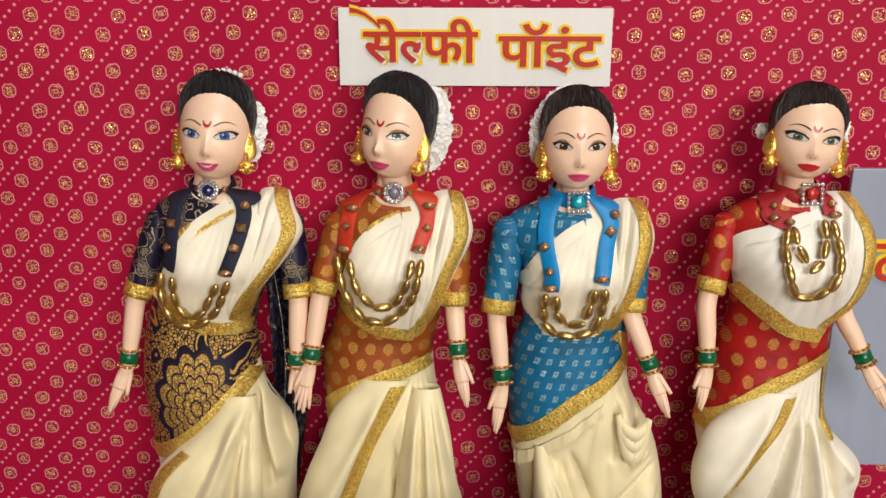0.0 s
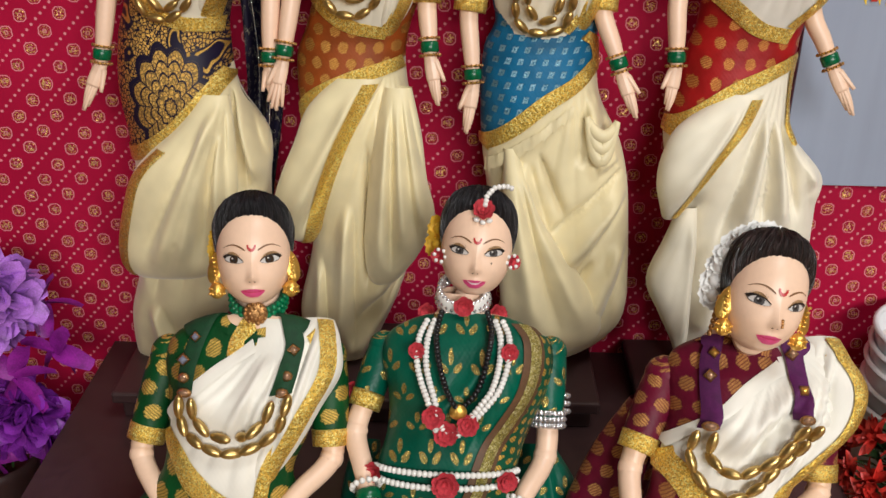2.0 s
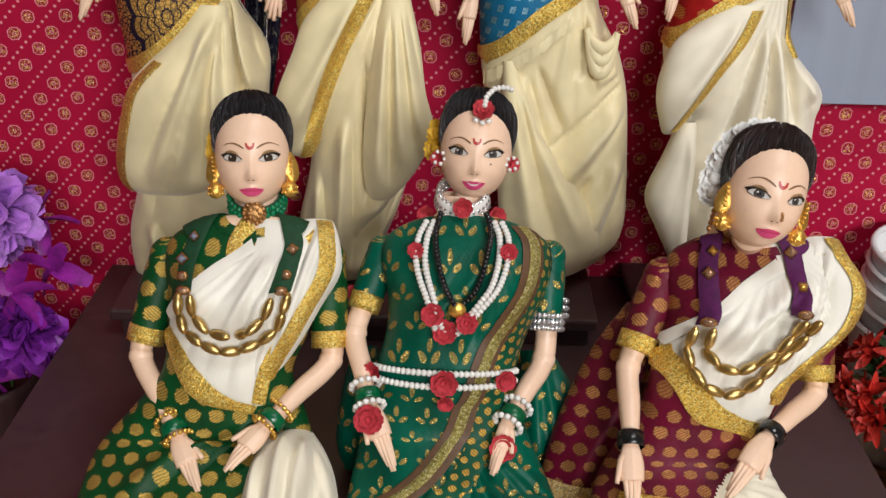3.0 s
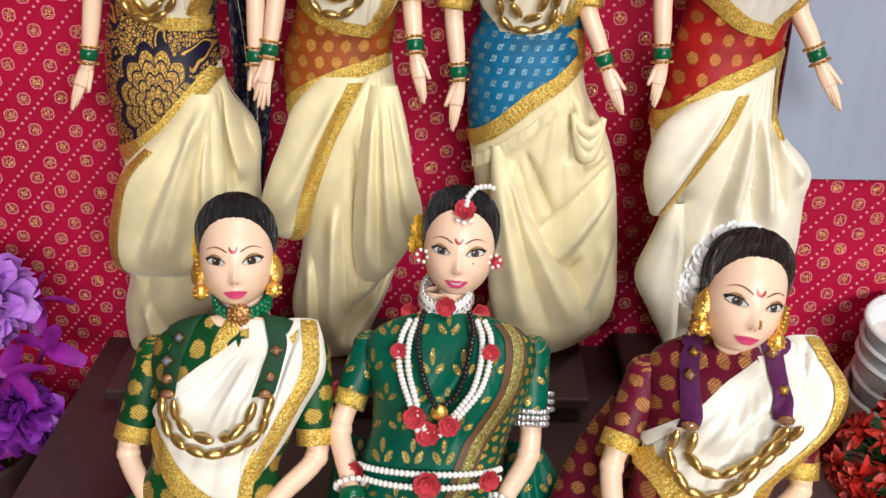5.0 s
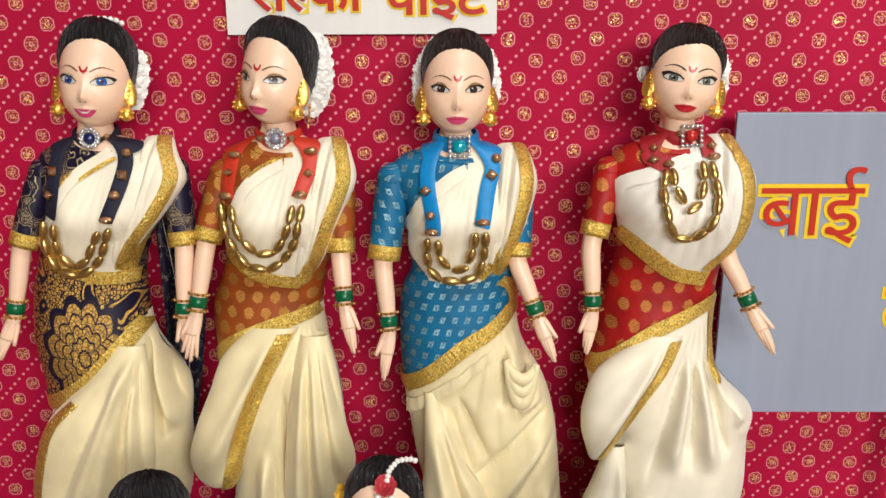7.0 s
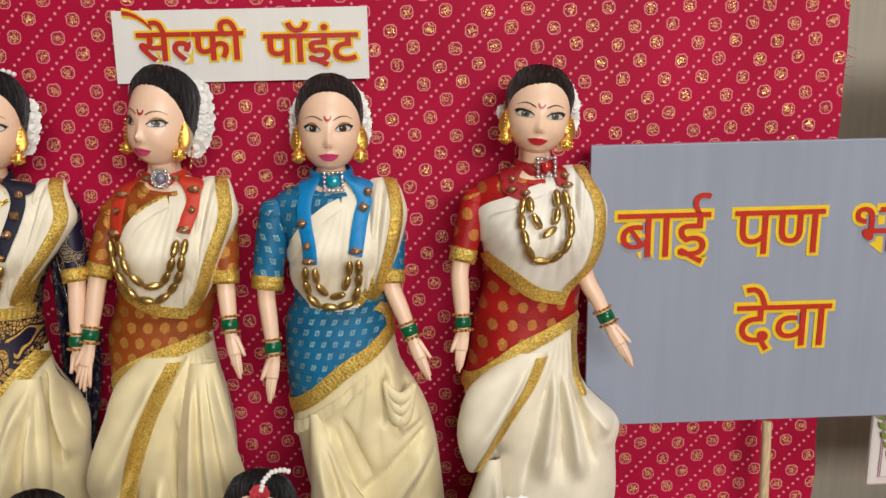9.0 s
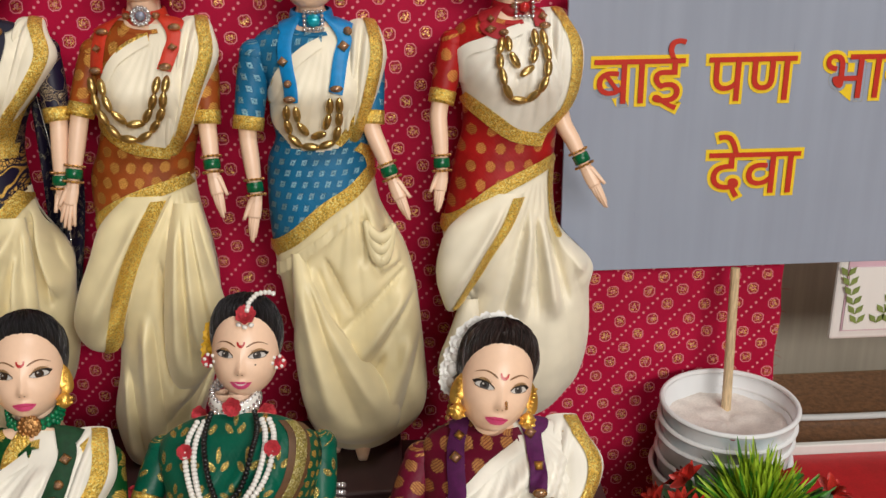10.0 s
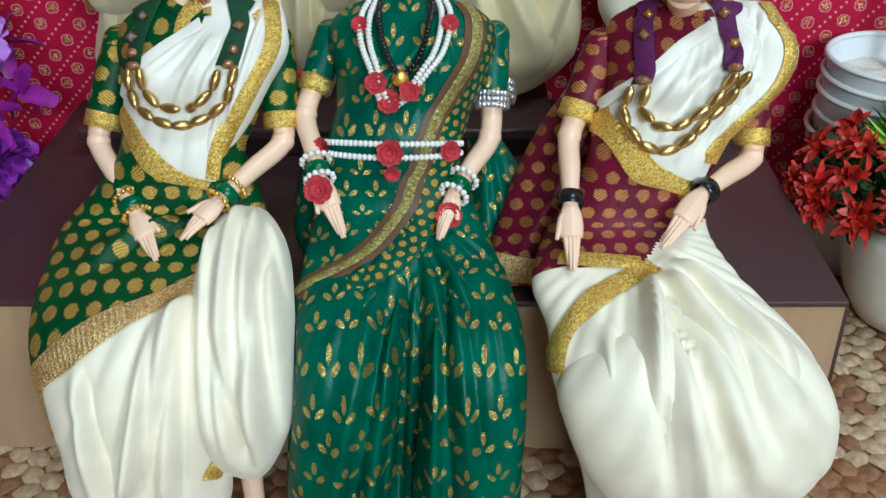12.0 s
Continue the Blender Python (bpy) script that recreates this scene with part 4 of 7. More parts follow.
class Head:
    """A doll's head. Places on the face: angle across (radians, 0 in front) and height from -1 (chin) to 1."""

    def __init__(self, maker, centre, yaw, roll, pitch=0.0, size=1.0, wide=0.985):
        self.m, self.c, self.k, self.wide = maker, Vector(centre), size, wide
        self.turn = (Matrix.Rotation(radians(yaw), 3, "Z") @ Matrix.Rotation(radians(roll), 3, "Y") @ Matrix.Rotation(radians(pitch), 3, "X"))

    def put(self, x, y, z):
        return self.c + self.turn @ (Vector((x * self.wide, y, z)) * self.k)

    def shape(self, a, h, off=0.0):
        if h >= 0:
            w = math.sqrt(max(0.0, 1 - h ** 2.6))
        else:
            w = max(0.0, 1 - abs(h) ** 3.6) ** 0.5 * (1 - 0.22 * min(1.0, abs(h) * 1.1) ** 1.7)
        front = math.cos(a)
        x = math.sin(a) * (0.0166 * w)
        deep = 0.0168 if front > 0 else 0.0195
        keep = w if front < 0 or h > -0.2 else w * 0.6 + 0.4 * math.sqrt(max(0.0, 1 - h ** 4))
        y = -front * deep * keep
        if front > 0:
            y *= 0.9 + 0.1 * front
        z = (0.0245 if h >= 0 else 0.0222) * h
        if front > 0:
            nose = 0.0026 * bump_1d(x, 0.0017) * bump_1d(z + 0.0092, 0.0021) + 0.0010 * bump_1d(x, 0.0016) * bump_1d(z + 0.0055, 0.0042)
            wing = 0.0007 * (bump_1d(x - 0.0017, 0.0010) + bump_1d(x + 0.0017, 0.0010)) * bump_1d(z + 0.0101, 0.0011)
            lips = 0.0011 * bump_1d(x, 0.0042) * (bump_1d(z + 0.0146, 0.0012) + 1.1 * bump_1d(z + 0.0172, 0.0014)) - 0.0004 * bump_1d(x, 0.0030) * bump_1d(z + 0.0188, 0.0008)
            chin = 0.0011 * bump_1d(x, 0.0042) * bump_1d(z + 0.0204, 0.0016)
            socket = -0.0010 * (bump_1d(x - 0.0076, 0.0036) + bump_1d(x + 0.0076, 0.0036)) * bump_1d(z + 0.0016, 0.0026)
            cheek = 0.0008 * (bump_1d(x - 0.0098, 0.0045) + bump_1d(x + 0.0098, 0.0045)) * bump_1d(z + 0.0098, 0.0042)
            y -= nose + wing + lips + chin + socket + cheek
        s = 1 + off / 0.0165
        return x * s, y * s - (off * 0.3 if front > 0.3 else 0), z * (1 + off / 0.0245)

    def build(self, skin):
        rows = []
        for j in range(73):
            h = -math.cos(math.pi * j / 72)
            rows.append([self.put(*self.shape(2 * math.pi * i / 112, h)) for i in range(113)])
        self.m.grid(rows, skin)

    def face(self, x, z, off=0.0):
        """The place on the face in front of (x, z), in metres."""
        h = z / (0.0245 if z >= 0 else 0.0222)
        lo, hi = -1.5, 1.5
        for _ in range(22):
            mid = (lo + hi) / 2
            if self.shape(mid, h)[0] < x:
                lo = mid
            else:
                hi = mid
        p = self.shape(lo, h)
        return self.put(p[0], p[1] - off - 0.00012, p[2])

    def patch(self, upper, lower, mat, off, n=14, across=3):
        """A painted shape between an upper and a lower edge, each a function of t that gives (x, z)."""
        rows = []
        for k in range(across + 1):
            q = k / across
            row = []
            for i in range(n + 1):
                a, b = upper(i / n), lower(i / n)
                row.append(self.face(a[0] + (b[0] - a[0]) * q, a[1] + (b[1] - a[1]) * q, off))
            rows.append(row)
        self.m.grid(rows, mat)

    def disc(self, x, z, rx, rz, mat, off, n=16):
        self.patch(lambda t: (x - rx * math.cos(math.pi * t), z + rz * math.sin(math.pi * t)), lambda t: (x - rx * math.cos(math.pi * t), z - rz * math.sin(math.pi * t)), mat, off, n, 2)

    def paint(self, iris, lip, brow=BROW_BROWN, eye_z=-0.0020, wide=1.0, lid=SHADOW_PAINT, smile=0.0, thick_lash=1.0):
        for side in (-1, 1):
            ex, w = side * 0.0077, 0.0041 * wide

            def up(t, ex=ex, w=w, side=side):
                q = 2 * t - 1
                return ex + q * w, eye_z + 0.0017 * wide * max(0.0, 1 - abs(q - 0.12 * side) ** 2.2 / 1.29) ** 0.8 * (1 - q ** 6) + 0.0006 * q * side

            def down(t, ex=ex, w=w, side=side):
                q = 2 * t - 1
                return ex + q * w, eye_z - 0.0011 * wide * (1 - q * q) ** 0.7 + 0.0006 * q * side

            def lid_top(t):
                return up(t)[0] * 1.0 + 0.0007 * side * t, up(t)[1] + 0.0019 * math.sin(math.pi * min(1, max(0, 0.06 + 0.88 * t))) ** 0.7

            self.patch(lid_top, up, lid, 0.00015)
            self.patch(up, down, EYE_WHITE, 0.0002)
            ix, iz, ri = ex - 0.0001, eye_z + 0.0003, 0.0017 * wide

            def iris_edge(t, sign, r=ri, ix=ix, iz=iz, ex=ex, w=w):
                x = ix - r * math.cos(math.pi * t)
                e = min(1.0, max(0.0, (x - ex + w) / (2 * w)))
                z = iz + sign * r * math.sin(math.pi * t)
                return x, min(max(z, down(e)[1]), up(e)[1])

            self.patch(lambda t: iris_edge(t, 1, ri * 1.12), lambda t: iris_edge(t, -1, ri * 1.12), LASH, 0.00028)
            self.patch(lambda t: iris_edge(t, 1), lambda t: iris_edge(t, -1), iris, 0.00034)
            self.disc(ix, iz, 0.0009 * wide, 0.0009 * wide, LASH, 0.00044)
            self.disc(ix - 0.0006, iz + 0.0006, 0.00038, 0.00038, EYE_WHITE, 0.00055, 8)

            # upper lash with a wing at the outer corner, and a fine lower line
            def lash_top(t):
                o = max(0.0, (2 * t - 1) * side)
                return up(t)[0] + 0.0011 * side * o ** 2, up(t)[1] + (0.00055 + 0.00065 * o) * thick_lash

            self.patch(lash_top, up, LASH, 0.0005)
            self.patch(down, lambda t: (down(t)[0], down(t)[1] - 0.00012 - 0.00028 * max(0, (2 * t - 1) * side)), LASH, 0.0003, across=1)
            for k in range(9):
                e = 0.5 + side * (-0.25 + 0.72 * k / 8)
                px, pz = up(e)
                o = -0.3 + 1.3 * k / 8
                self.patch(lambda t, px=px, pz=pz, o=o: (px + side * 0.0013 * o * t - 0.00012 * (1 - t), pz + 0.0003 + (0.0013 + 0.0003 * thick_lash) * t), lambda t, px=px, pz=pz, o=o: (px + side * 0.0013 * o * t + 0.00012 * (1 - t), pz + 0.0003 + (0.0013 + 0.0003 * thick_lash) * t), LASH, 0.0006, 3, 1)

            def brow_line(t, d, side=side):
                return side * (0.0027 + 0.0096 * t), eye_z + 0.0040 + 0.0026 * math.sin(math.pi * (0.02 + 0.80 * t)) + d * (0.00050 * (1 - 0.8 * t) * min(1.0, 0.5 + 4 * t))

            self.patch(lambda t: brow_line(t, 1), lambda t: brow_line(t, -1), brow, 0.00015, across=1)
            self.disc(side * 0.0011, -0.0112, 0.00042, 0.00022, BROW_BROWN, 0.0001, 8)
        corner = 0.0008 + smile

        def lip_mid(t):
            q = 2 * t - 1
            return 0.0054 * q, -0.0158 + corner * q * q + 0.0002 * bump_1d(q, 0.25)

        def lip_up(t):
            q = 2 * t - 1
            return 0.0054 * q, lip_mid(t)[1] + 0.0016 * (1 - abs(q) ** 1.5) - 0.0004 * bump_1d(q, 0.16)

        def lip_low(t):
            q = 2 * t - 1
            return 0.0054 * q, lip_mid(t)[1] - 0.0025 * (1 - q * q) ** 0.8

        self.patch(lip_up, lip_mid, lip, 0.00025)
        self.patch(lip_mid, lip_low, lip, 0.00025)
        self.patch(lambda t: (0.0047 * (2 * t - 1), lip_mid(t)[1] + 0.00010), lambda t: (0.0047 * (2 * t - 1), lip_mid(t)[1] - 0.00012), BINDI, 0.0004, across=1)
        if smile > 0.0004:
            self.patch(lambda t: (0.0034 * (2 * t - 1), lip_mid(t)[1] + 0.0001), lambda t: (0.0034 * (2 * t - 1), lip_mid(t)[1] - 0.0007 * (1 - (2 * t - 1) ** 2)), TEETH, 0.0004, across=1)

        # crescent on the brow
        def arc(t, r, w):
            a = math.pi * (0.95 + 1.10 * t)
            return r * math.cos(a), eye_z + 0.0062 + r * math.sin(a) * (1.15 + w)
        self.patch(lambda t: arc(t, 0.0012, -0.10), lambda t: arc(t, 0.0020, 0.15), BINDI, 0.0003, across=1)

    def hair(self, mat, front=0.62, temple=0.06, parting=0.0, puff=0.0024, low=-0.18, seed=1):
        """A shell swept back from the hairline."""
        n, m = 180, 30
        rng = random.Random(seed)
        phase = [rng.uniform(0, 6.3) for _ in range(5)]
        rows = [[] for _ in range(m + 1)]
        for i in range(n + 1):
            a = 2 * math.pi * i / n
            b = abs(((a + math.pi) % (2 * math.pi)) - math.pi)
            if b < 1.42:
                q = b / 1.42
                line = front - (front - temple) * q ** 2.7 + parting * math.sin(a) * (1 - q)
            elif b < 1.75:
                line = temple + (low - temple) * ((b - 1.42) / 0.33)
            else:
                line = low - 0.35 * min(1.0, (b - 1.75) / 0.7)
            line += 0.010 * math.sin(a * 31 + phase[0]) * math.sin(a * 7 + phase[4]) + 0.010 * (i % 2) * (0.4 + 0.6 * math.sin(a * 17 + phase[1]) ** 2)
            for j in range(m + 1):
                t = j / m
                h = line + (0.9995 - line) * (math.sin(t * math.pi / 2))
                comb = a + 0.25 * t * math.sin(a)
                grow = min(1.0, t * 1.7)
                rise = puff * (1 - (1 - grow) ** 2.2) * (1 + 0.45 * (1 - t) * (b < 1.4)) + grow * (0.00055 * math.sin(comb * 29 + phase[2] + 2 * t) + 0.00045 * math.sin(comb * 53 + phase[3] - 3 * t) + 0.0006 * noise.noise(Vector((comb * 9, t * 2.5, seed))))
                rows[j].append(self.put(*self.shape(a, min(h, 0.9995), rise - 0.0003 * (1 - grow))))
        self.m.grid(rows, mat, uv=lambda j, i: (i / n * 0.1, j / m * 0.03))

    def bun(self, mat):
        self.m.ball(self.put(0, 0.020, 0.004), (0.012 * self.k, 0.009 * self.k, 0.012 * self.k), mat, self.turn, 20, 12)

    def roses(self, arc0, arc1, count, radius, size, mat, depth=0.009, seed=3, pearls=False):
        """Flowers along an arc behind the crown; 0 degrees is the wearer's left ear as seen in front, 90 the top."""
        rng = random.Random(seed)
        for k in range(count):
            a = radians(arc0 + (arc1 - arc0) * k / max(1, count - 1))
            p = self.put(radius * 0.90 * math.cos(a), depth + rng.uniform(-0.001, 0.001), 0.002 + radius * 1.12 * math.sin(a))
            nrm = self.turn @ Vector((math.cos(a) * 0.7, -0.8, math.sin(a) * 0.7))
            self.m.ball(p, (size * 0.55,) * 3, mat, None, 8, 6)
            self.m.flower(p, nrm, size, mat, 6, 3, 0.35, seed + k)
            if pearls:
                self.m.ball(p + nrm.normalized() * size * 0.6, (size * 0.16,) * 3, BRIGHT_GOLD, None, 6, 4)

    def earrings(self, mat=BRIGHT_GOLD, kind="leaf"):
        for side in (-1, 1):
            tilt = self.turn @ Matrix.Rotation(radians(side * -16), 3, "Y")
            if kind == "leaf":
                self.m.ball(self.put(side * 0.0166, -0.0035, -0.0052), (0.0034, 0.0009, 0.0068), mat, tilt @ Matrix.Rotation(radians(side * 24), 3, "Z"), 12, 9)
                for q in range(5):
                    self.m.ball(self.put(side * (0.0176 - 0.0002 * q), -0.0056, -0.001 - 0.0019 * q), (0.0009, 0.0008, 0.0006), mat, tilt, 6, 4)
                self.m.ring(self.put(side * 0.0163, -0.0045, -0.0112), self.turn @ Vector((0, 1, 0)), 0.0009, 0.0003, mat, 10, 5)
                self.m.ball(self.put(side * 0.0162, -0.0045, -0.0152), (0.0032, 0.0030, 0.0034), mat, self.turn, 14, 9)
                self.m.bead_ring(self.put(side * 0.0162, -0.0045, -0.0166), self.turn @ Vector((0, 0, 1)), 0.0030, 0.0006, 12, mat)
                self.m.bead_ring(self.put(side * 0.0162, -0.0045, -0.0143), self.turn @ Vector((0, 0, 1)), 0.0031, 0.0005, 12, mat)
            else:
                self.m.flower(self.put(side * 0.0172, -0.0045, -0.0052), self.turn @ Vector((side * 0.6, -1, 0)), 0.0032, RED_FELT, 6, 2, 0.4, 4)
                self.m.bead_ring(self.put(side * 0.0168, -0.0062, -0.0050), self.turn @ Vector((side * 0.5, -1, 0)), 0.0026, 0.0009, 6, PEARL)

    def neck(self, base, radius, skin):
        top = self.put(0, 0.003, -0.017)
        mid = top.lerp(Vector(base), 0.55)
        self.m.tube([top, mid, Vector(base)], [radius * 0.95, radius * 0.92, radius * 1.25], skin, 20, steps=4)


def line_at(pts, f):
    """s of a line of (f, s) at f, straight between its points."""
    pts = sorted(pts)
    if f <= pts[0][0]:
        return pts[0][1]
    for (f0, s0), (f1, s1) in zip(pts, pts[1:]):
        if f <= f1:
            return s0 + (s1 - s0) * (f - f0) / (f1 - f0)
    return pts[-1][1]


def swap(pts):
    return [(s, f) for f, s in pts]


def fan(anchor, ends, s_end, width, amp, seed):
    """Folds that fan out from one place to several ends along a row."""
    rng = random.Random(seed)
    out = []
    for f in ends:
        out.append((anchor[0] + rng.uniform(-0.08, 0.08), anchor[1] + rng.uniform(0, 0.5), f, s_end + rng.uniform(-0.8, 0.4), width * rng.uniform(0.75, 1.3), amp * rng.uniform(0.6, 1.25)))
        out.append((anchor[0] + rng.uniform(-0.08, 0.08), anchor[1] + rng.uniform(0.4, 1.0), f + 0.10, s_end + rng.uniform(-0.5, 0.4), width * 0.55, -amp * 0.7))
    return out


def drape(maker, body, dress, n=110, per_row=14):
    """The swept surface, front and back; dress(f, s) gives the material."""
    m = body.last * per_row
    fs = [math.sin(math.pi * (i / n - 0.5)) for i in range(n + 1)]
    rows = [[body.point(f, j / per_row) for f in fs] for j in range(m + 1)]
    width = [spline(body.rows, j / per_row) for j in range(m + 1)]
    uv = lambda j, i: ((width[j][2] + width[j][3]) / 2 + fs[i] * (width[j][3] - width[j][2]) * 0.62, body.v(j / per_row))
    maker.grid(rows, lambda j, i: dress((fs[i] + fs[i + 1]) / 2, (j + 0.5) / per_row), uv)
    back = [math.sin(math.pi * (0.5 - i / 16)) for i in range(17)]
    half = [[body.point(f, j / 4, back=True) for f in back] for j in range(body.last * 4 + 1)]
    maker.grid(half, lambda j, i: dress(back[i] * 0.98, (j + 0.5) / 4))


def arm(maker, joints, sleeve, cuff, share=0.86, fat=0.0071, skin=SKIN, inward=0.0, thumb=1, splay=-0.1, palm=0.80, facing=Vector((0, -1, 0))):
    """Sleeve, cuff, forearm and a jointed hand. joints: shoulder, elbow, wrist, finger tip."""
    a, b, c, d = (Vector(p) for p in joints)
    e = a.lerp(b, share)
    top = a + (a - b).normalized() * 0.003
    maker.tube([top, a.lerp(e, 0.35), e], [fat * 0.9, fat, fat * 0.92], sleeve, 18, steps=5)
    maker.ball(a + (a - b).normalized() * 0.002, (fat * 0.97, fat * 0.97, fat * 0.97), sleeve, None, 18, 12)
    dirn = (b - a).normalized()
    if cuff is SILVER:
        for off in (-0.0026, 0.0, 0.0026):
            maker.bead_ring(e + dirn * off, dirn, fat * 0.98, 0.0014, 22, cuff)
    else:
        maker.tube([e - dirn * 0.0035, e + dirn * 0.0035], [fat * 0.99, fat * 0.97], cuff, 18, steps=3)
    if (c - b).normalized().dot(dirn) < 0.9:
        maker.ball(b, (0.0051,) * 3, skin, None, 14, 9)
    maker.tube([a.lerp(b, share * 0.8), b, b.lerp(c, 0.5), c], [fat * 0.64, 0.0046, 0.0042, 0.0029], skin, 14, steps=5)
    hand_dir = (d - c).normalized()
    long = (d - c).length * 0.80
    side = hand_dir.cross(facing).normalized()
    k1, k2 = c + hand_dir * long * 0.22, c + hand_dir * long * 0.48
    maker.tube([c - hand_dir * 0.002, k1, k2], [0.0029, 0.0044 * palm, 0.0042 * palm], skin, 12, 0.5, 4, facing)
    for q, size in ((-1.5, 0.86), (-0.5, 1.0), (0.5, 0.97), (1.5, 0.80)):
        start = k2 - hand_dir * 0.002 + side * q * 0.0016 * palm
        tip = c + hand_dir * long * (0.42 + 0.58 * size) + side * q * (0.0010 + splay * 0.0018) - facing * 0.0012 * abs(q + 0.4)
        mid = start.lerp(tip, 0.55) + facing * 0.0007
        maker.tube([start, mid, tip], [0.00125, 0.0011, 0.0007], skin, 8, steps=3)
    root = c + hand_dir * long * 0.2 + side * thumb * 0.0035 * palm
    maker.tube([c + hand_dir * long * 0.1 + side * thumb * 0.002, root, root + hand_dir * long * 0.32 + side * thumb * 0.0022 + facing * 0.001], [0.0018, 0.0016, 0.0009], skin, 7, steps=3)
    return c, (c - b).normalized()


def bangles(maker, wrist, axis, kind):
    p = lambda d: wrist - axis * d
    if kind == "green":
        maker.band(p(0.0045), axis, 0.0038, 0.0052, GREEN_BANGLE, 20)
        for d in (0.0005, 0.0085):
            maker.ring(p(d), axis, 0.0041, 0.0006, BRIGHT_GOLD, 18, 6)
            maker.bead_ring(p(d), axis, 0.0048, 0.0008, 13, COPPER)
    elif kind == "gold":
        maker.band(p(0.0045), axis, 0.0050, 0.0050, GREEN_BANGLE, 20)
        for d in (0.0, 0.0095):
            maker.bead_ring(p(d), axis, 0.0057, 0.0011, 16, BRIGHT_GOLD)
    elif kind == "pearl":
        maker.band(p(0.0045), axis, 0.0048, 0.0050, GREEN_BANGLE, 20)
        for d in (0.0, 0.0095):
            maker.bead_ring(p(d), axis, 0.0058, 0.0014, 13, PEARL)
    else:
        maker.band(p(0.003), axis, 0.0048, 0.0062, BLACK_BEAD, 20)


def choker(maker, head, base, radius, mat, height=0.0068, lean=(0, -0.12, 1)):
    maker.band(base, lean, radius, height, mat, 30, 1.0, -0.0015, 0.0011)


def brooch(maker, p, kind):
    n = Vector((0.05, -1, 0.15))
    turn = n.to_track_quat("Z", "Y").to_matrix()
    if kind == "square":
        for ring, count in ((0.0044, 16),):
            for k in range(count):
                side, q = divmod(k, 4)
                t = (q / 4) * 2 - 1
                x, y = [(t, -1), (1, t), (-t, 1), (-1, -t)][side]
                maker.ball(Vector(p) + turn @ Vector((x * ring, y * ring, 0)), (0.00105,) * 3, SILVER, None, 7, 5)
    else:
        maker.bead_ring(p, n, 0.0043, 0.0011, 14, SILVER)
        maker.bead_ring(p, n, 0.0031, 0.0006, 14, SILVER, start=0.2)
    return turn, n.normalized()


def standing(rows, folds, key, mats, lines, strips, head, face, arms, gems, straps, beads, extra, wrist_wear="green", collar_mat=None, pleat=((0.7, 7.5, 7.0, 0.0034),), chest=0.0014):
    """Common build of the dolls. mats: sleeve, wrap, pallu, skirt, ribbon."""
    sleeve, wrap, pallu, skirt, ribbon = mats
    maker = Maker()
    left, under, low, outer = lines

    def skirt_cover(f, s):
        return min(1.0, max(0.0, (s - line_at(low, f)) * 1.6)) * min(1.0, max(0.15, (len(rows) - 1 - s) * 0.8))

    def chest_cover(f, s):
        inside = min(1.0, max(0.0, (line_at(under, f) - s) * 1.4)) * min(1.0, max(0.0, (s - 1.9) * 1.2))
        return inside * min(1.0, max(0.0, (f - line_at(swap(left), s)) * 5))

    pleats = [(fa, sa, count, amp, skirt_cover, 3.0 + k) for k, (fa, sa, count, amp) in enumerate(pleat)]
    pleats.append((0.8, 1.2, 7.0, chest, chest_cover, 9.0))
    body = Body(rows, folds, ((-0.42, 4.1, 0.011, 0.012, 0.0055), (0.42, 4.1, 0.011, 0.012, 0.0055)), pleats)
    body.prepare()

    def dress(f, s):
        if s < 1.55:
            return SKIN
        if s < line_at(under, f):
            if s > 1.7 and f > line_at(swap(left), s) and f < line_at(swap(outer), s) + 0.05:
                return pallu
            if (f / 0.48) ** 2 + ((s - 1.5) / 0.6) ** 2 < 1 and pallu is not wrap:
                return SKIN
            return pallu if f > line_at(swap(outer), s) + 0.05 and s < 2.7 else sleeve
        return wrap if s < line_at(low, f) else skirt

    drape(maker, body, dress)
    if pallu is not wrap:
        maker.strip(body, left, 0.0050, pallu, 0.0013)
        maker.strip(body, [(-0.9, 1.56), (-0.58, 1.58), (-0.45, 1.78), (-0.26, 2.0), (0.0, 2.1), (0.2, 2.05)], 0.0022, sleeve, 0.0008, 3)
    for pts, width, mat, off in strips:
        maker.strip(body, pts, width, mat, off)
    if pallu is not wrap:
        # pleats of the drape stacked on the shoulder, standing a little above it
        r2, r3, r4, r5, r6 = rows[2:7]
        top = r2[1] + 0.005
        panel(maker, [(r2[0] + 0.002, top, r2[3] - 0.013, r2[3] + 0.001, 0.003), (r2[0] - 0.005, r2[1], r2[3] - 0.014, r2[3] + 0.004, 0.006), (r3[0] - 0.008, r3[1], r3[3] - 0.016, r3[3] + 0.005, 0.009), (r4[0] - 0.009, r4[1], r4[3] - 0.017, r4[3] + 0.002, 0.011),
                      (r5[0] - 0.008, r5[1], r5[3] - 0.020, r5[3] - 0.002, 0.010), (r6[0] - 0.005, r6[1], r6[3] - 0.019, r6[3] - 0.006, 0.007), (r6[0] - 0.001, r6[1] - 0.009, r6[3] - 0.018, r6[3] - 0.010, 0.003)],
              [(-0.3, 0.2, -0.2, 5.5, 0.003, 0.0016), (0.15, 0.2, 0.1, 5.5, 0.003, -0.0020), (0.6, 0.2, 0.5, 5.5, 0.003, 0.0014)], pallu, 5.0, 0.0004,
              [(0.42, 0.25), (0.48, 1.2), (0.50, 2.4), (0.46, 3.6), (0.40, 4.6), (0.35, 5.4)], 0.0062)
    hd = Head(maker, *head)
    hd.build(SKIN)
    neck_base = body.point(0.0, 1.5, -0.008)
    hd.neck(neck_base, 0.0072, SKIN)
    face(hd)
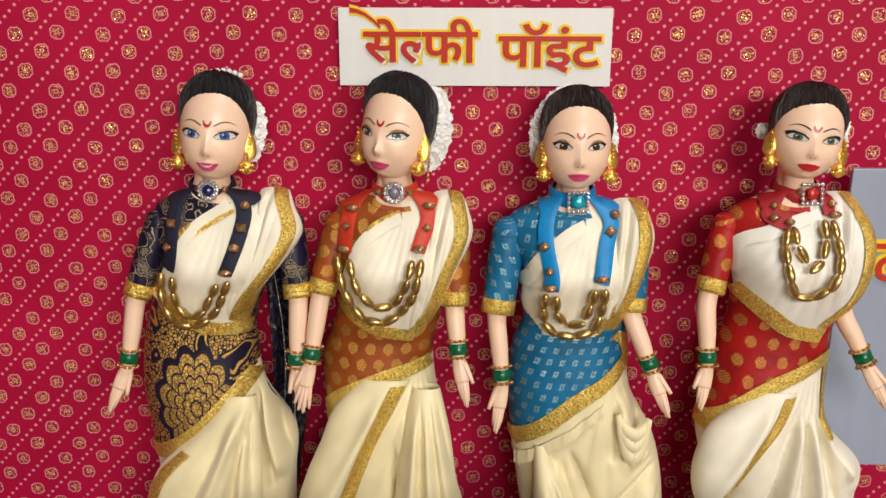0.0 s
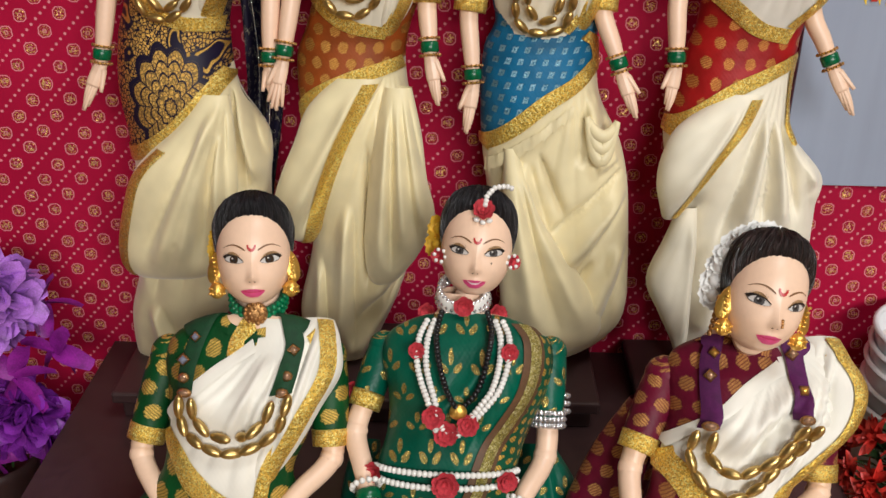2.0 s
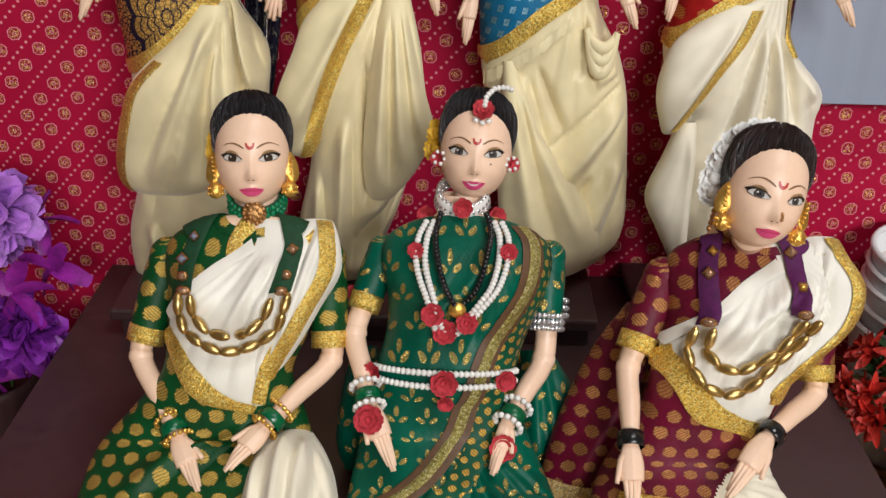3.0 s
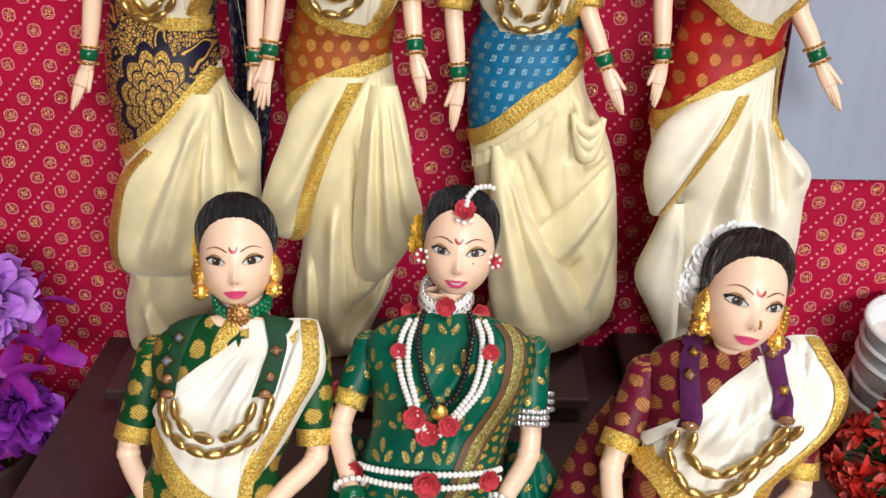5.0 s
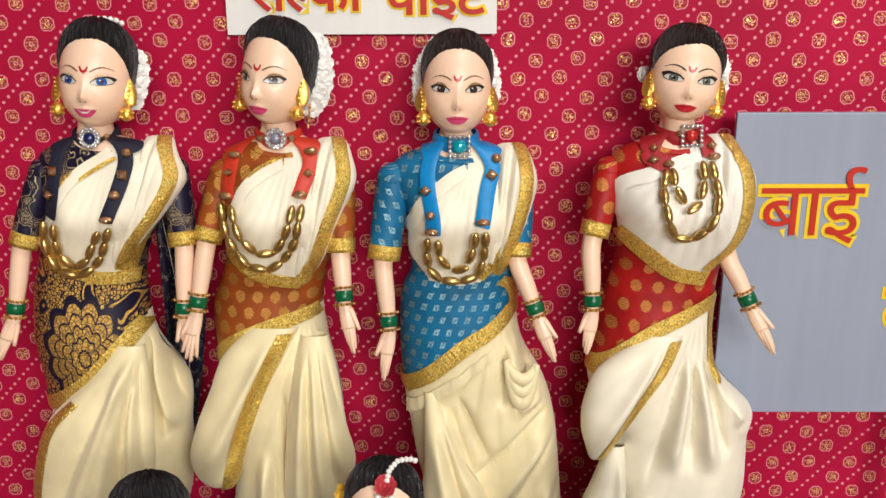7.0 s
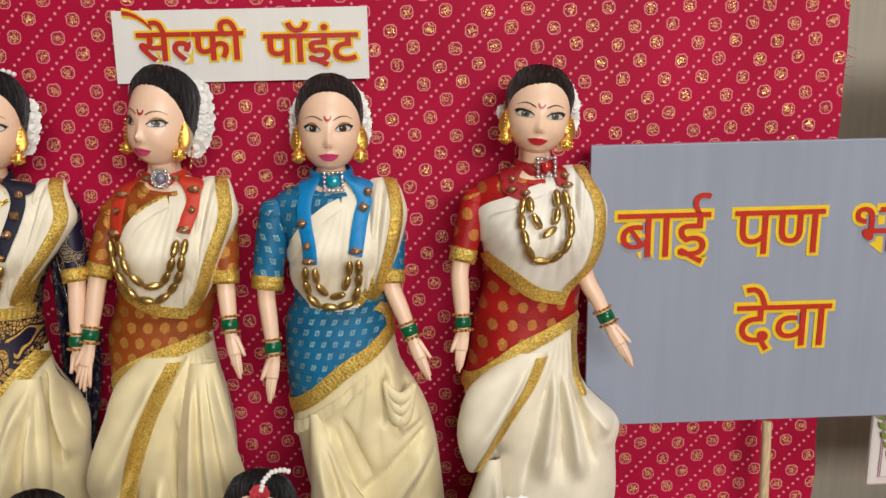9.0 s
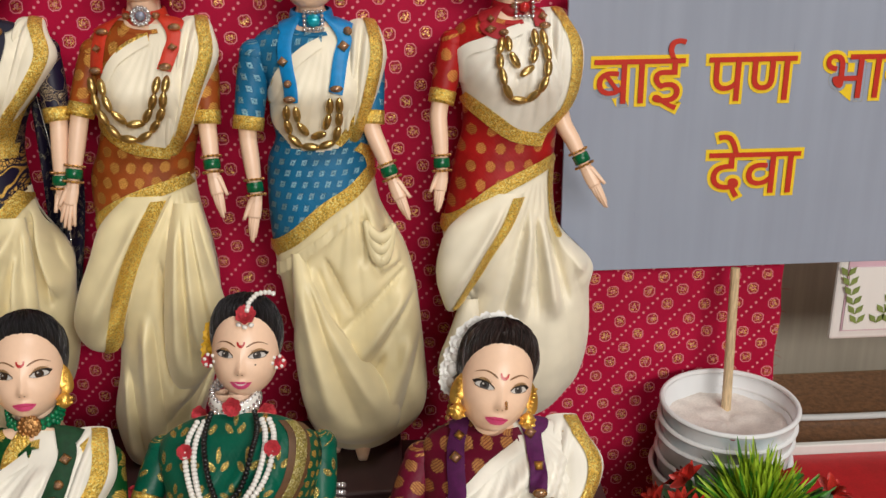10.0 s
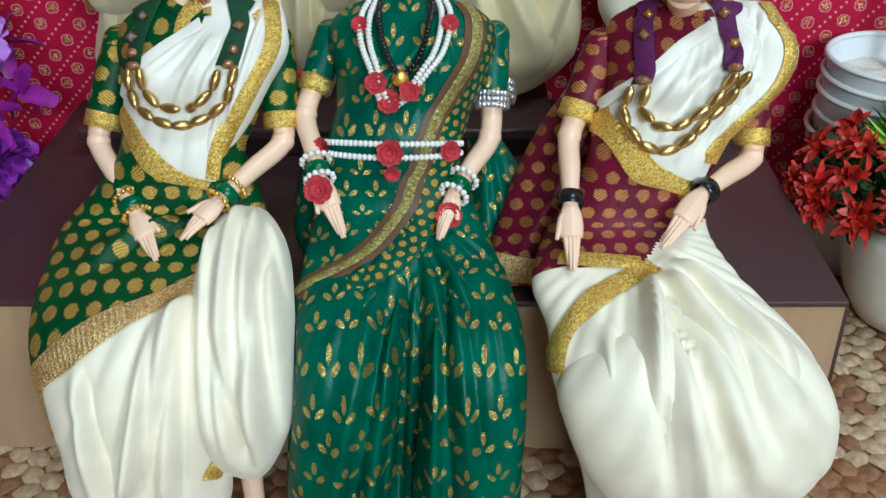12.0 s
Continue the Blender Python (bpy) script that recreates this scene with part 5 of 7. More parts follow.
    for joints, opts in arms:
        wrist, axis = arm(maker, joints, sleeve, SILVER if wrist_wear == "pearl" and opts["thumb"] < 0 else ZARI, **opts)
        bangles(maker, wrist, axis, wrist_wear)
    mid = body.rows[1]
    sits = wrist_wear != "green"
    collar = (sum(mid[2:4]) / 2, mid[0] - 0.0005, mid[1] - 0.0005)
    lean = (0, -0.12, 1)
    if sits:
        collar, lean = tuple(body.point(0.0, 1.2, 0.0032) + Vector((0, 0.0100, 0.0022))), (0, -0.35, 1)
    choker(maker, hd, collar, 0.0102, collar_mat or ribbon, lean=lean)
    for pts in straps:
        x0 = body.point(*pts[1]).x
        top = []
        for s, pull in ((1.12, 0.62), (1.45, 0.76), (1.85, 0.88)):
            r = spline(body.rows, s)
            mid_x, half = (r[2] + r[3]) / 2, (r[3] - r[2]) / 2
            top.append((max(-0.96, min(0.96, pull * (x0 - mid_x) / half)), s))
        maker.strip(body, top + [p for p in pts[1:] if p[1] > 2.2], 0.0070, ribbon, 0.0024)
    for f, s, w, h, mat, square in gems:
        maker.gem(body, f, s, w, h, mat, COPPER, 0.0036, square)
    for pts in beads:
        maker.bead_line(maker.on(body, pts, 0.0046), 0.0021, 0.0080, GOLD, 9, 7)
    extra(maker, body, hd, collar)
    return maker


def panel(maker, rows, folds, mat, count=6.0, amp=0.0010, border=None, width=0.0068, edge=ZARI):
    """A loose flap of the drape laid over the skirt, with a border along one side."""
    body = Body(rows, folds, (), [(0.2, -1.0, count, amp, lambda f, s: min(1.0, s * 0.6) * min(1.0, (len(rows) - 1 - s) * 0.7), rows[0][1] * 50)])
    body.prepare()
    drape(maker, body, lambda f, s: mat, 56, 12)
    if border:
        maker.strip(body, border, width, edge, 0.0011)
    return body


def cowl(maker, ends, drops, radius, mat, y=0.432):
    """Nested hanging loops of cloth between two points."""
    (x0, z0), (x1, z1) = ends
    for k, drop in enumerate(drops):
        path = []
        for i in range(9):
            t = i / 8
            path.append((x0 + (x1 - x0) * t, y - 0.003 * math.sin(math.pi * t) - 0.0006 * k, z0 + (z1 - z0) * t - drop * math.sin(math.pi * t) ** 0.8))
        maker.tube(path, [radius * (0.45 + 0.75 * math.sin(math.pi * i / 8)) for i in range(9)], mat, 12, 0.8, 3)


def feet(maker, spots, toe=0.012):
    for x, y, z in spots:
        maker.tube([(x, y + 0.004, z + 0.03), (x, y + 0.002, z + 0.010), (x, y - 0.003, z + 0.0045), (x, y - toe, z + 0.0028)], [0.0052, 0.0042, 0.0046, 0.0028], SKIN, 12, 0.85, 4, Vector((0, 0, 1)))


# ---- doll in navy ----
def navy_face(hd):
    hd.paint(IRIS_BLUE, LIP_PINK, wide=1.12, smile=0.0007, lid=SKIN)
    hd.hair(HAIR_BLACK, 0.68, 0.0, 0.05, 0.0026)
    hd.bun(HAIR_BLACK)
    hd.roses(-30, 24, 5, 0.0195, 0.0044, FLOWER_WHITE)
    hd.roses(196, 206, 2, 0.0205, 0.0040, FLOWER_WHITE)
    for k in range(9):
        a = radians(68 + 8 * k)
        hd.m.ball(hd.put(0.020 * math.cos(a), 0.010, 0.006 + 0.0225 * math.sin(a)), (0.0014,) * 3, PEARL, None, 7, 5)
    hd.earrings()


def navy_extra(maker, body, hd, collar):
    turn, n = brooch(maker, body.point(0.0, 1.25, 0.0045), "round")
    maker.ball(body.point(0.0, 1.25, 0.0048), (0.0027, 0.0027, 0.0014), GEM_BLUE, turn, 12, 6)
    panel(maker, [(0.441, 0.262, -0.117, -0.103, 0.005), (0.437, 0.246, -0.130, -0.101, 0.009), (0.434, 0.226, -0.151, -0.1005, 0.013), (0.433, 0.206, -0.159, -0.101, 0.014), (0.434, 0.186, -0.164, -0.104, 0.013), (0.436, 0.172, -0.1645, -0.110, 0.010), (0.439, 0.163, -0.160, -0.122, 0.004)],
          [(0.6, 0.2, 0.1, 5.4, 0.006, 0.005), (0.7, 0.3, 0.55, 5.0, 0.004, -0.005), (0.4, 0.4, -0.35, 5.2, 0.005, 0.004), (0.5, 0.3, 0.85, 4.5, 0.004, 0.004), (0.1, 0.8, -0.6, 4.8, 0.004, -0.003)], CREAM, 5.0, 0.0008,
          [(-0.72, 1.5), (-0.84, 2.2), (-0.87, 3.2), (-0.88, 4.4), (-0.86, 5.4)], 0.0060)
    rows = []
    for j in range(30):
        t = j / 29
        z = 0.318 - 0.125 * t
        rows.append([Vector((-0.101 + 0.003 * math.sin(4 * t) + (0.020 - 0.006 * t) * (i / 12), 0.470 - 0.006 * math.sin(i / 12 * math.pi * 3 + 4 * t) - 0.006 * t, z + 0.004 * math.sin(i * 0.8))) for i in range(13)])
    maker.grid(rows, NAVY_NET)
    maker.bead_line([r[3] for r in rows], 0.0005, 0.0017, SILVER, 5, 4)
    maker.bead_line([r[8] for r in rows], 0.0004, 0.0021, SILVER, 5, 4)


nv = [(-0.62, 3.4), (-0.4, 3.05), (-0.1, 2.6), (0.2, 2.1)]
nv_left = [(0.2, 2.0), (-0.30, 2.9), (-0.70, 4.1), (-0.85, 5.2)]
nv_under = [(-1, 4.5), (-0.57, 5.4), (0.15, 6.1), (1.0, 6.3)]
nv_low = [(-1, 9.5), (-0.75, 9.2), (-0.02, 8.5), (0.88, 7.7), (1, 7.5)]
nv_outer = [(0.80, 1.9), (0.90, 3.6), (0.84, 5.0), (0.78, 6.1)]
maker = standing(
    ROWS_NAVY, FOLDS_NAVY,
    "navy", (NAVY_DARK, NAVY_GOLD, IVORY, CREAM, NAVY), (nv_left, nv_under, nv_low, nv_outer),
    [(nv, 0.0055, ZARI, 0.0012), (nv_outer, 0.0060, ZARI, 0.0014), ([(-0.98, 4.5), (-0.57, 5.35), (0.15, 6.15), (0.95, 6.35)], 0.0071, ZARI, 0.0014),
     ([(-0.99, 9.4), (-0.75, 9.25), (-0.02, 8.6), (0.6, 8.0), (0.97, 7.6)], 0.0071, ZARI, 0.0014)],
    ((-0.1170, 0.4575, 0.3890), -1, 4, -13, 1.0), navy_face,
    [(((-0.148, 0.456, 0.343), (-0.159, 0.447, 0.309), (-0.164, 0.440, 0.277), (-0.176, 0.432, 0.250)), dict(thumb=-1)),
     (((-0.085, 0.458, 0.343), (-0.081, 0.448, 0.309), (-0.082, 0.440, 0.277), (-0.078, 0.432, 0.252)), dict(thumb=1))],
    [(-0.60, 2.75, 0.0030, 0.0030, GEM_BROWN, 2), (-0.66, 3.45, 0.0026, 0.0026, GEM_BROWN, 1), (0.42, 2.05, 0.0023, 0.0023, GEM_BROWN, 0), (0.36, 2.85, 0.0030, 0.0030, GEM_BROWN, 2), (0.31, 3.4, 0.0026, 0.0024, GEM_BROWN, 0), (0.27, 4.05, 0.0032, 0.0018, GEM_BROWN, 0), (-0.35, 1.15, 0.0016, 0.0016, GEM_BROWN, 0), (0.6, 1.15, 0.0016, 0.0016, GEM_BROWN, 0)],
    [[(-0.50, 2.0), (-0.60, 3.0), (-0.68, 4.1)], [(0.45, 1.7), (0.36, 2.8), (0.26, 4.15)]],
    [[(-0.76, 4.2), (-0.66, 5.0), (-0.35, 5.75), (0.05, 5.9), (0.34, 5.2), (0.36, 4.3)], [(-0.55, 4.2), (-0.40, 5.0), (-0.1, 5.5), (0.12, 5.2), (0.20, 4.4)]],
    navy_extra, pleat=((0.9, 7.6, 5.4, 0.0022),))
maker.finish("standing_doll", "standing fashion doll in navy and gold silk with cream drape", (-0.12, 0.46, 0.105))


# ---- doll in rust ----
def rust_face(hd):
    hd.paint(IRIS_GREY, LIP_PINK)
    hd.hair(HAIR_BLACK, 0.68, 0.0, 0.0, 0.0026, seed=2)
    hd.bun(HAIR_BLACK)
    hd.roses(-38, 48, 7, 0.0190, 0.0054, FLOWER_WHITE, 0.013, 21)
    hd.earrings()
    hd.m.bead_line([hd.put(0.0175, 0.004, -0.010), hd.put(0.0178, 0.004, -0.022)], 0.0007, 0.0022, COPPER, 6, 5)


def rust_extra(maker, body, hd, collar):
    turn, n = brooch(maker, body.point(0.0, 1.25, 0.0045), "round")
    maker.ball(body.point(0.0, 1.25, 0.0048), (0.0025, 0.0025, 0.0014), GEM_GREY, turn, 12, 6)
    maker.tube([(-0.052, 0.470, 0.13), (-0.052, 0.468, 0.106)], [0.006, 0.005], SKIN, 12)
    panel(maker, [(0.440, 0.268, -0.026, -0.013, 0.005), (0.436, 0.246, -0.031, -0.008, 0.010), (0.433, 0.223, -0.034, -0.005, 0.013), (0.432, 0.204, -0.036, -0.001, 0.014), (0.432, 0.186, -0.037, -0.007, 0.013), (0.434, 0.171, -0.036, -0.017, 0.009), (0.437, 0.162, -0.033, -0.025, 0.003)],
          [(-0.2, 0.2, 0.55, 4.2, 0.005, 0.004), (-0.3, 0.3, 0.1, 4.6, 0.004, -0.005), (-0.5, 0.3, -0.3, 5.0, 0.005, 0.004), (0.3, 0.2, 0.85, 3.4, 0.004, 0.003)], CREAM, 5.0, 0.0008)
    panel(maker, [(0.440, 0.272, -0.050, -0.027, 0.005), (0.437, 0.258, -0.064, -0.034, 0.009), (0.435, 0.241, -0.071, -0.0435, 0.012), (0.434, 0.222, -0.079, -0.051, 0.013), (0.434, 0.205, -0.0835, -0.0565, 0.012), (0.435, 0.194, -0.080, -0.060, 0.009), (0.437, 0.187, -0.073, -0.0635, 0.003)],
          [(0.3, 0.4, -0.5, 4.6, 0.006, 0.004), (0.5, 0.4, 0.0, 5.2, 0.005, -0.003)], CREAM, 4.0, 0.0007,
          [(0.62, 0.25), (0.68, 1.2), (0.70, 2.4), (0.70, 3.8), (0.66, 5.0), (0.5, 5.7)], 0.0070)


ru_left = [(0.05, 2.4), (-0.45, 3.1), (-0.72, 3.9), (-0.92, 4.8)]
ru_under = [(-1, 5.0), (-0.6, 5.35), (-0.1, 5.75), (0.65, 6.0), (1.0, 5.95)]
ru_low = [(-1, 9.2), (-0.7, 7.95), (0.15, 7.35), (0.9, 7.05), (1, 7.0)]
ru_outer = [(0.82, 1.95), (0.88, 3.6), (0.76, 4.9), (0.55, 5.9)]
maker = standing(
    ROWS_RUST, FOLDS_RUST,
    "rust", (RUST, RUST, IVORY, CREAM, RUST_RIBBON), (ru_left, ru_under, ru_low, ru_outer),
    [([(-0.42, 2.95), (-0.2, 2.6), (0.05, 2.3)], 0.0046, ZARI, 0.0012), (ru_outer, 0.0071, ZARI, 0.0014), ([(-0.97, 4.9), (-0.6, 5.3), (-0.1, 5.7), (0.6, 5.95)], 0.0067, ZARI, 0.0014),
     ([(-0.98, 9.0), (-0.86, 8.3), (-0.55, 7.85), (0.15, 7.4), (0.95, 7.05)], 0.0071, ZARI, 0.0014)],
    ((-0.0335, 0.4575, 0.3895), -24, 3, -13, 0.98), rust_face,
    [(((-0.062, 0.457, 0.342), (-0.070, 0.447, 0.312), (-0.075, 0.438, 0.281), (-0.081, 0.430, 0.252)), dict(thumb=1, splay=0.8)),
     (((-0.006, 0.457, 0.342), (-0.006, 0.446, 0.306), (-0.004, 0.438, 0.284), (0.001, 0.430, 0.256)), dict(thumb=-1))],
    [(-0.72, 2.05, 0.0034, 0.0020, GEM_BROWN, 0), (-0.74, 2.75, 0.0026, 0.0022, GEM_BROWN, 1), (-0.78, 3.4, 0.0034, 0.0020, GEM_BROWN, 0), (0.52, 1.9, 0.0034, 0.0020, GEM_BROWN, 0), (0.46, 2.75, 0.0026, 0.0022, GEM_BROWN, 1), (0.38, 3.3, 0.0034, 0.0020, GEM_BROWN, 0), (-0.55, 1.2, 0.0022, 0.0018, GEM_BROWN, 0), (0.55, 1.2, 0.0022, 0.0018, GEM_BROWN, 0)],
    [[(-0.70, 1.75), (-0.74, 2.6), (-0.79, 3.45)], [(0.58, 1.65), (0.46, 2.6), (0.36, 3.4)]],
    [[(-0.88, 3.6), (-0.80, 4.5), (-0.48, 5.15), (0.02, 5.2), (0.36, 4.5), (0.44, 3.55)], [(-0.70, 3.6), (-0.58, 4.3), (-0.3, 4.75), (0.0, 4.75), (0.22, 4.2), (0.30, 3.55)]],
    rust_extra, pleat=((0.75, 6.9, 5.8, 0.0022),))
maker.finish("standing_doll", "standing fashion doll in rust brocade with cream satin drape", (-0.04, 0.46, 0.105))


# ---- doll in blue ----
def blue_face(hd):
    hd.paint(IRIS_BROWN, LIP_PINK)
    hd.hair(HAIR_BROWN, 0.68, 0.0, 0.0, 0.0024, seed=3)
    hd.bun(HAIR_BROWN)
    hd.roses(-22, 78, 9, 0.0200, 0.0042, FLOWER_WHITE, 0.010, 31)
    hd.roses(98, 200, 9, 0.0200, 0.0044, FLOWER_WHITE, 0.010, 41)
    hd.earrings()


def blue_extra(maker, body, hd, collar):
    p = body.point(0.05, 1.4, 0.0045)
    turn, n = brooch(maker, p, "square")
    maker.ball(p, (0.0034, 0.0034, 0.0014), GEM_TEAL, turn, 12, 6)
    feet(maker, [(0.066, 0.455, 0.104), (0.050, 0.465, 0.104)])
    panel(maker, [(0.439, 0.238, 0.033, 0.040, 0.004), (0.435, 0.222, 0.033, 0.0455, 0.009), (0.432, 0.205, 0.033, 0.052, 0.013), (0.431, 0.188, 0.032, 0.063, 0.015), (0.431, 0.170, 0.033, 0.076, 0.015), (0.432, 0.152, 0.035, 0.0865, 0.014), (0.434, 0.136, 0.040, 0.0875, 0.011), (0.438, 0.123, 0.054, 0.074, 0.004)],
          [(0.6, 0.6, 0.75, 5.6, 0.006, 0.004), (0.0, 0.8, 0.2, 6.0, 0.006, -0.003), (-0.3, 0.8, -0.35, 6.0, 0.007, 0.004)], CREAM, 4.0, 0.0008)
    cowl(maker, ((0.073, 0.256), (0.088, 0.254)), (0.008, 0.014, 0.020), 0.0030, CREAM, 0.4365)
    # fringe under the border
    edge = maker.on(body, [(-0.94, 9.35), (-0.5, 8.85), (0.0, 8.4), (0.5, 8.0)], 0.0016, 16)
    rng = random.Random(4)
    rows = [[], [], []]
    for k, p in enumerate(edge):
        for j in range(3):
            rows[j].append(p + Vector((rng.uniform(-0.0005, 0.0005), -0.001 * math.sin(j), -(0.002 + 0.0055 * (1 - 0.4 * k / len(edge))) * j / 2 * rng.uniform(0.8, 1.15))))
    maker.grid(rows, CREAM)


bl_left = [(0.10, 2.5), (-0.30, 3.1), (-0.70, 3.7), (-0.97, 4.4)]
bl_under = [(-1, 5.2), (-0.93, 5.4), (-0.62, 6.2), (0.0, 6.35), (0.5, 6.1), (1.0, 5.7)]
bl_low = [(-1, 9.1), (-0.88, 8.9), (-0.05, 8.0), (0.95, 7.3), (1, 7.2)]
bl_outer = [(0.85, 1.9), (0.90, 3.6), (0.72, 4.8), (0.30, 6.0)]
maker = standing(
    ROWS_BLUE, FOLDS_BLUE,
    "blue", (BLUE, BLUE, IVORY, CREAM, BLUE_RIBBON), (bl_left, bl_under, bl_low, bl_outer),
    [(bl_outer, 0.0052, ZARI, 0.0014), ([(-0.70, 3.6), (-0.85, 3.9), (-0.97, 4.5)], 0.002, ZARI, 0.0012), ([(-0.98, 9.1), (-0.88, 8.9), (-0.05, 8.05), (0.6, 7.6), (0.97, 7.2)], 0.0071, ZARI, 0.0014), ([(0.97, 7.2), (0.9, 6.6), (0.7, 6.2)], 0.005, ZARI, 0.0012)],
    ((0.0495, 0.4575, 0.3845), 1, 1, -13, 0.96), blue_face,
    [(((0.019, 0.457, 0.339), (0.014, 0.447, 0.302), (0.017, 0.438, 0.271), (0.013, 0.430, 0.242)), dict(fat=0.0082, thumb=1)),
     (((0.079, 0.457, 0.338), (0.078, 0.446, 0.304), (0.088, 0.438, 0.278), (0.098, 0.430, 0.252)), dict(fat=0.0070, thumb=-1))],
    [(-0.50, 3.15, 0.0028, 0.0028, GEM_BROWN, 1), (-0.52, 3.75, 0.0021, 0.0021, GEM_BROWN, 0), (-0.54, 4.2, 0.0034, 0.0018, GEM_BROWN, 0), (0.56, 1.95, 0.0024, 0.0024, GEM_BROWN, 0), (0.46, 2.7, 0.0032, 0.0030, GEM_BROWN, 1), (0.30, 3.9, 0.0034, 0.0018, GEM_BROWN, 0)],
    [[(-0.44, 1.8), (-0.46, 3.0), (-0.53, 4.3)], [(0.58, 1.6), (0.46, 2.7), (0.28, 4.05)]],
    [[(-0.60, 4.4), (-0.58, 5.4), (-0.42, 5.85), (-0.1, 5.95), (0.2, 5.7), (0.33, 5.0), (0.34, 4.15)], [(-0.44, 4.4), (-0.38, 5.0), (-0.2, 5.4), (0.02, 5.3), (0.14, 4.8), (0.18, 4.15)]],
    blue_extra, pleat=((0.65, 7.0, 5.4, 0.0022),))
maker.finish("standing_doll", "standing fashion doll in blue printed silk with cream drape", (0.06, 0.46, 0.105))


# ---- doll in red ----
def red_face(hd):
    hd.paint(IRIS_GREEN, LIP_RED, LASH, wide=1.1, thick_lash=1.6, lid=SKIN)
    hd.hair(HAIR_BROWN, 0.64, 0.0, 0.13, 0.0024, seed=4)
    hd.bun(HAIR_BROWN)
    hd.roses(-35, 42, 7, 0.0205, 0.0050, FLOWER_WHITE, 0.010, 51)
    hd.roses(185, 190, 1, 0.0195, 0.0040, FLOWER_WHITE, 0.010, 52)
    hd.earrings()


def red_extra(maker, body, hd, collar):
    p = body.point(0.35, 1.25, 0.0045)
    turn, n = brooch(maker, p, "square")
    maker.ball(p, (0.0028, 0.0028, 0.0014), GEM_RED, turn, 12, 6)
    feet(maker, [(0.143, 0.458, 0.098), (0.157, 0.464, 0.098)])
    panel(maker, [(0.440, 0.208, 0.124, 0.133, 0.005), (0.436, 0.190, 0.117, 0.134, 0.009), (0.434, 0.169, 0.110, 0.134, 0.011), (0.435, 0.150, 0.118, 0.135, 0.010), (0.437, 0.134, 0.126, 0.136, 0.007), (0.439, 0.124, 0.130, 0.135, 0.003)],
          [(0.5, 0.3, 0.1, 4.6, 0.005, 0.003), (0.7, 0.5, 0.6, 4.6, 0.003, -0.003)], IVORY, 4.0, 0.0006)
    panel(maker, [(0.440, 0.268, 0.140, 0.158, 0.005), (0.437, 0.252, 0.118, 0.152, 0.010), (0.435, 0.236, 0.111, 0.141, 0.013), (0.434, 0.222, 0.110, 0.132, 0.012), (0.435, 0.210, 0.113, 0.124, 0.008), (0.437, 0.204, 0.115, 0.120, 0.003)],
          [(0.3, 0.4, -0.5, 3.6, 0.006, 0.004), (0.4, 0.4, 0.0, 4.2, 0.005, -0.003)], IVORY, 4.0, 0.0007,
          [(0.70, 0.2), (0.74, 1.0), (0.72, 2.0), (0.68, 3.0), (0.55, 4.2)], 0.0062)


re_left = [(0.15, 2.4), (-0.40, 2.9), (-0.85, 3.3), (-0.98, 4.3)]
re_under = [(-1, 4.9), (-0.5, 5.45), (0.0, 5.95), (0.6, 6.2), (1.0, 5.9)]
re_low = [(-1, 9.0), (-0.97, 8.8), (-0.3, 7.75), (0.78, 7.15), (1, 7.0)]
re_outer = [(0.84, 2.0), (0.92, 3.6), (0.85, 4.7), (0.55, 5.9)]
maker = standing(
    ROWS_RED, FOLDS_RED,
    "red", (RED_SILK, RED_SILK, WHITE_SILK, IVORY, RED_RIBBON), (re_left, re_under, re_low, re_outer),
    [(re_outer, 0.0054, ZARI, 0.0014), ([(-0.98, 4.8), (-0.5, 5.4), (0.0, 5.95), (0.65, 6.25)], 0.0076, ZARI, 0.0014), ([(-0.99, 8.95), (-0.90, 8.6), (-0.3, 7.8), (0.4, 7.35), (0.97, 7.05)], 0.0071, ZARI, 0.0014),
     ([(0.9, 7.1), (0.93, 8.2), (0.9, 9.0)], 0.0035, ZARI, 0.0014)],
    ((0.154, 0.4575, 0.3885), -3, 7, -13, 0.89, 1.07), red_face,
    [(((0.121, 0.457, 0.343), (0.113, 0.447, 0.310), (0.114, 0.439, 0.281), (0.110, 0.431, 0.256)), dict(share=0.75, thumb=1)),
     (((0.176, 0.460, 0.338), (0.178, 0.450, 0.306), (0.190, 0.442, 0.281), (0.204, 0.434, 0.254)), dict(share=0.35, thumb=-1))],
    [(-0.45, 1.9, 0.0022, 0.0022, GEM_BROWN, 1), (-0.40, 2.45, 0.0032, 0.0022, GEM_BROWN, 1), (-0.18, 2.6, 0.0026, 0.0018, GEM_BROWN, 0), (0.55, 2.3, 0.0032, 0.0018, GEM_BROWN, 0), (0.62, 1.8, 0.0026, 0.0024, GEM_BROWN, 1), (-0.1, 1.1, 0.0018, 0.0018, GEM_BROWN, 1)],
    [[(-0.60, 1.7), (-0.45, 2.3), (-0.15, 2.6)], [(0.60, 1.6), (0.58, 2.0), (0.50, 2.4)]],
    [[(0.45, 2.55), (0.46, 3.4), (0.30, 4.2), (0.02, 4.65), (-0.25, 4.5), (-0.32, 3.6), (-0.22, 2.8)], [(0.32, 2.5), (0.30, 3.1), (0.14, 3.7), (0.0, 3.75), (-0.12, 3.2), (-0.12, 2.7)]],
    red_extra, pleat=((0.65, 6.9, 6.8, 0.0022),))
maker.finish("standing_doll", "standing fashion doll in red brocade with white silk drape", (0.155, 0.46, 0.098))


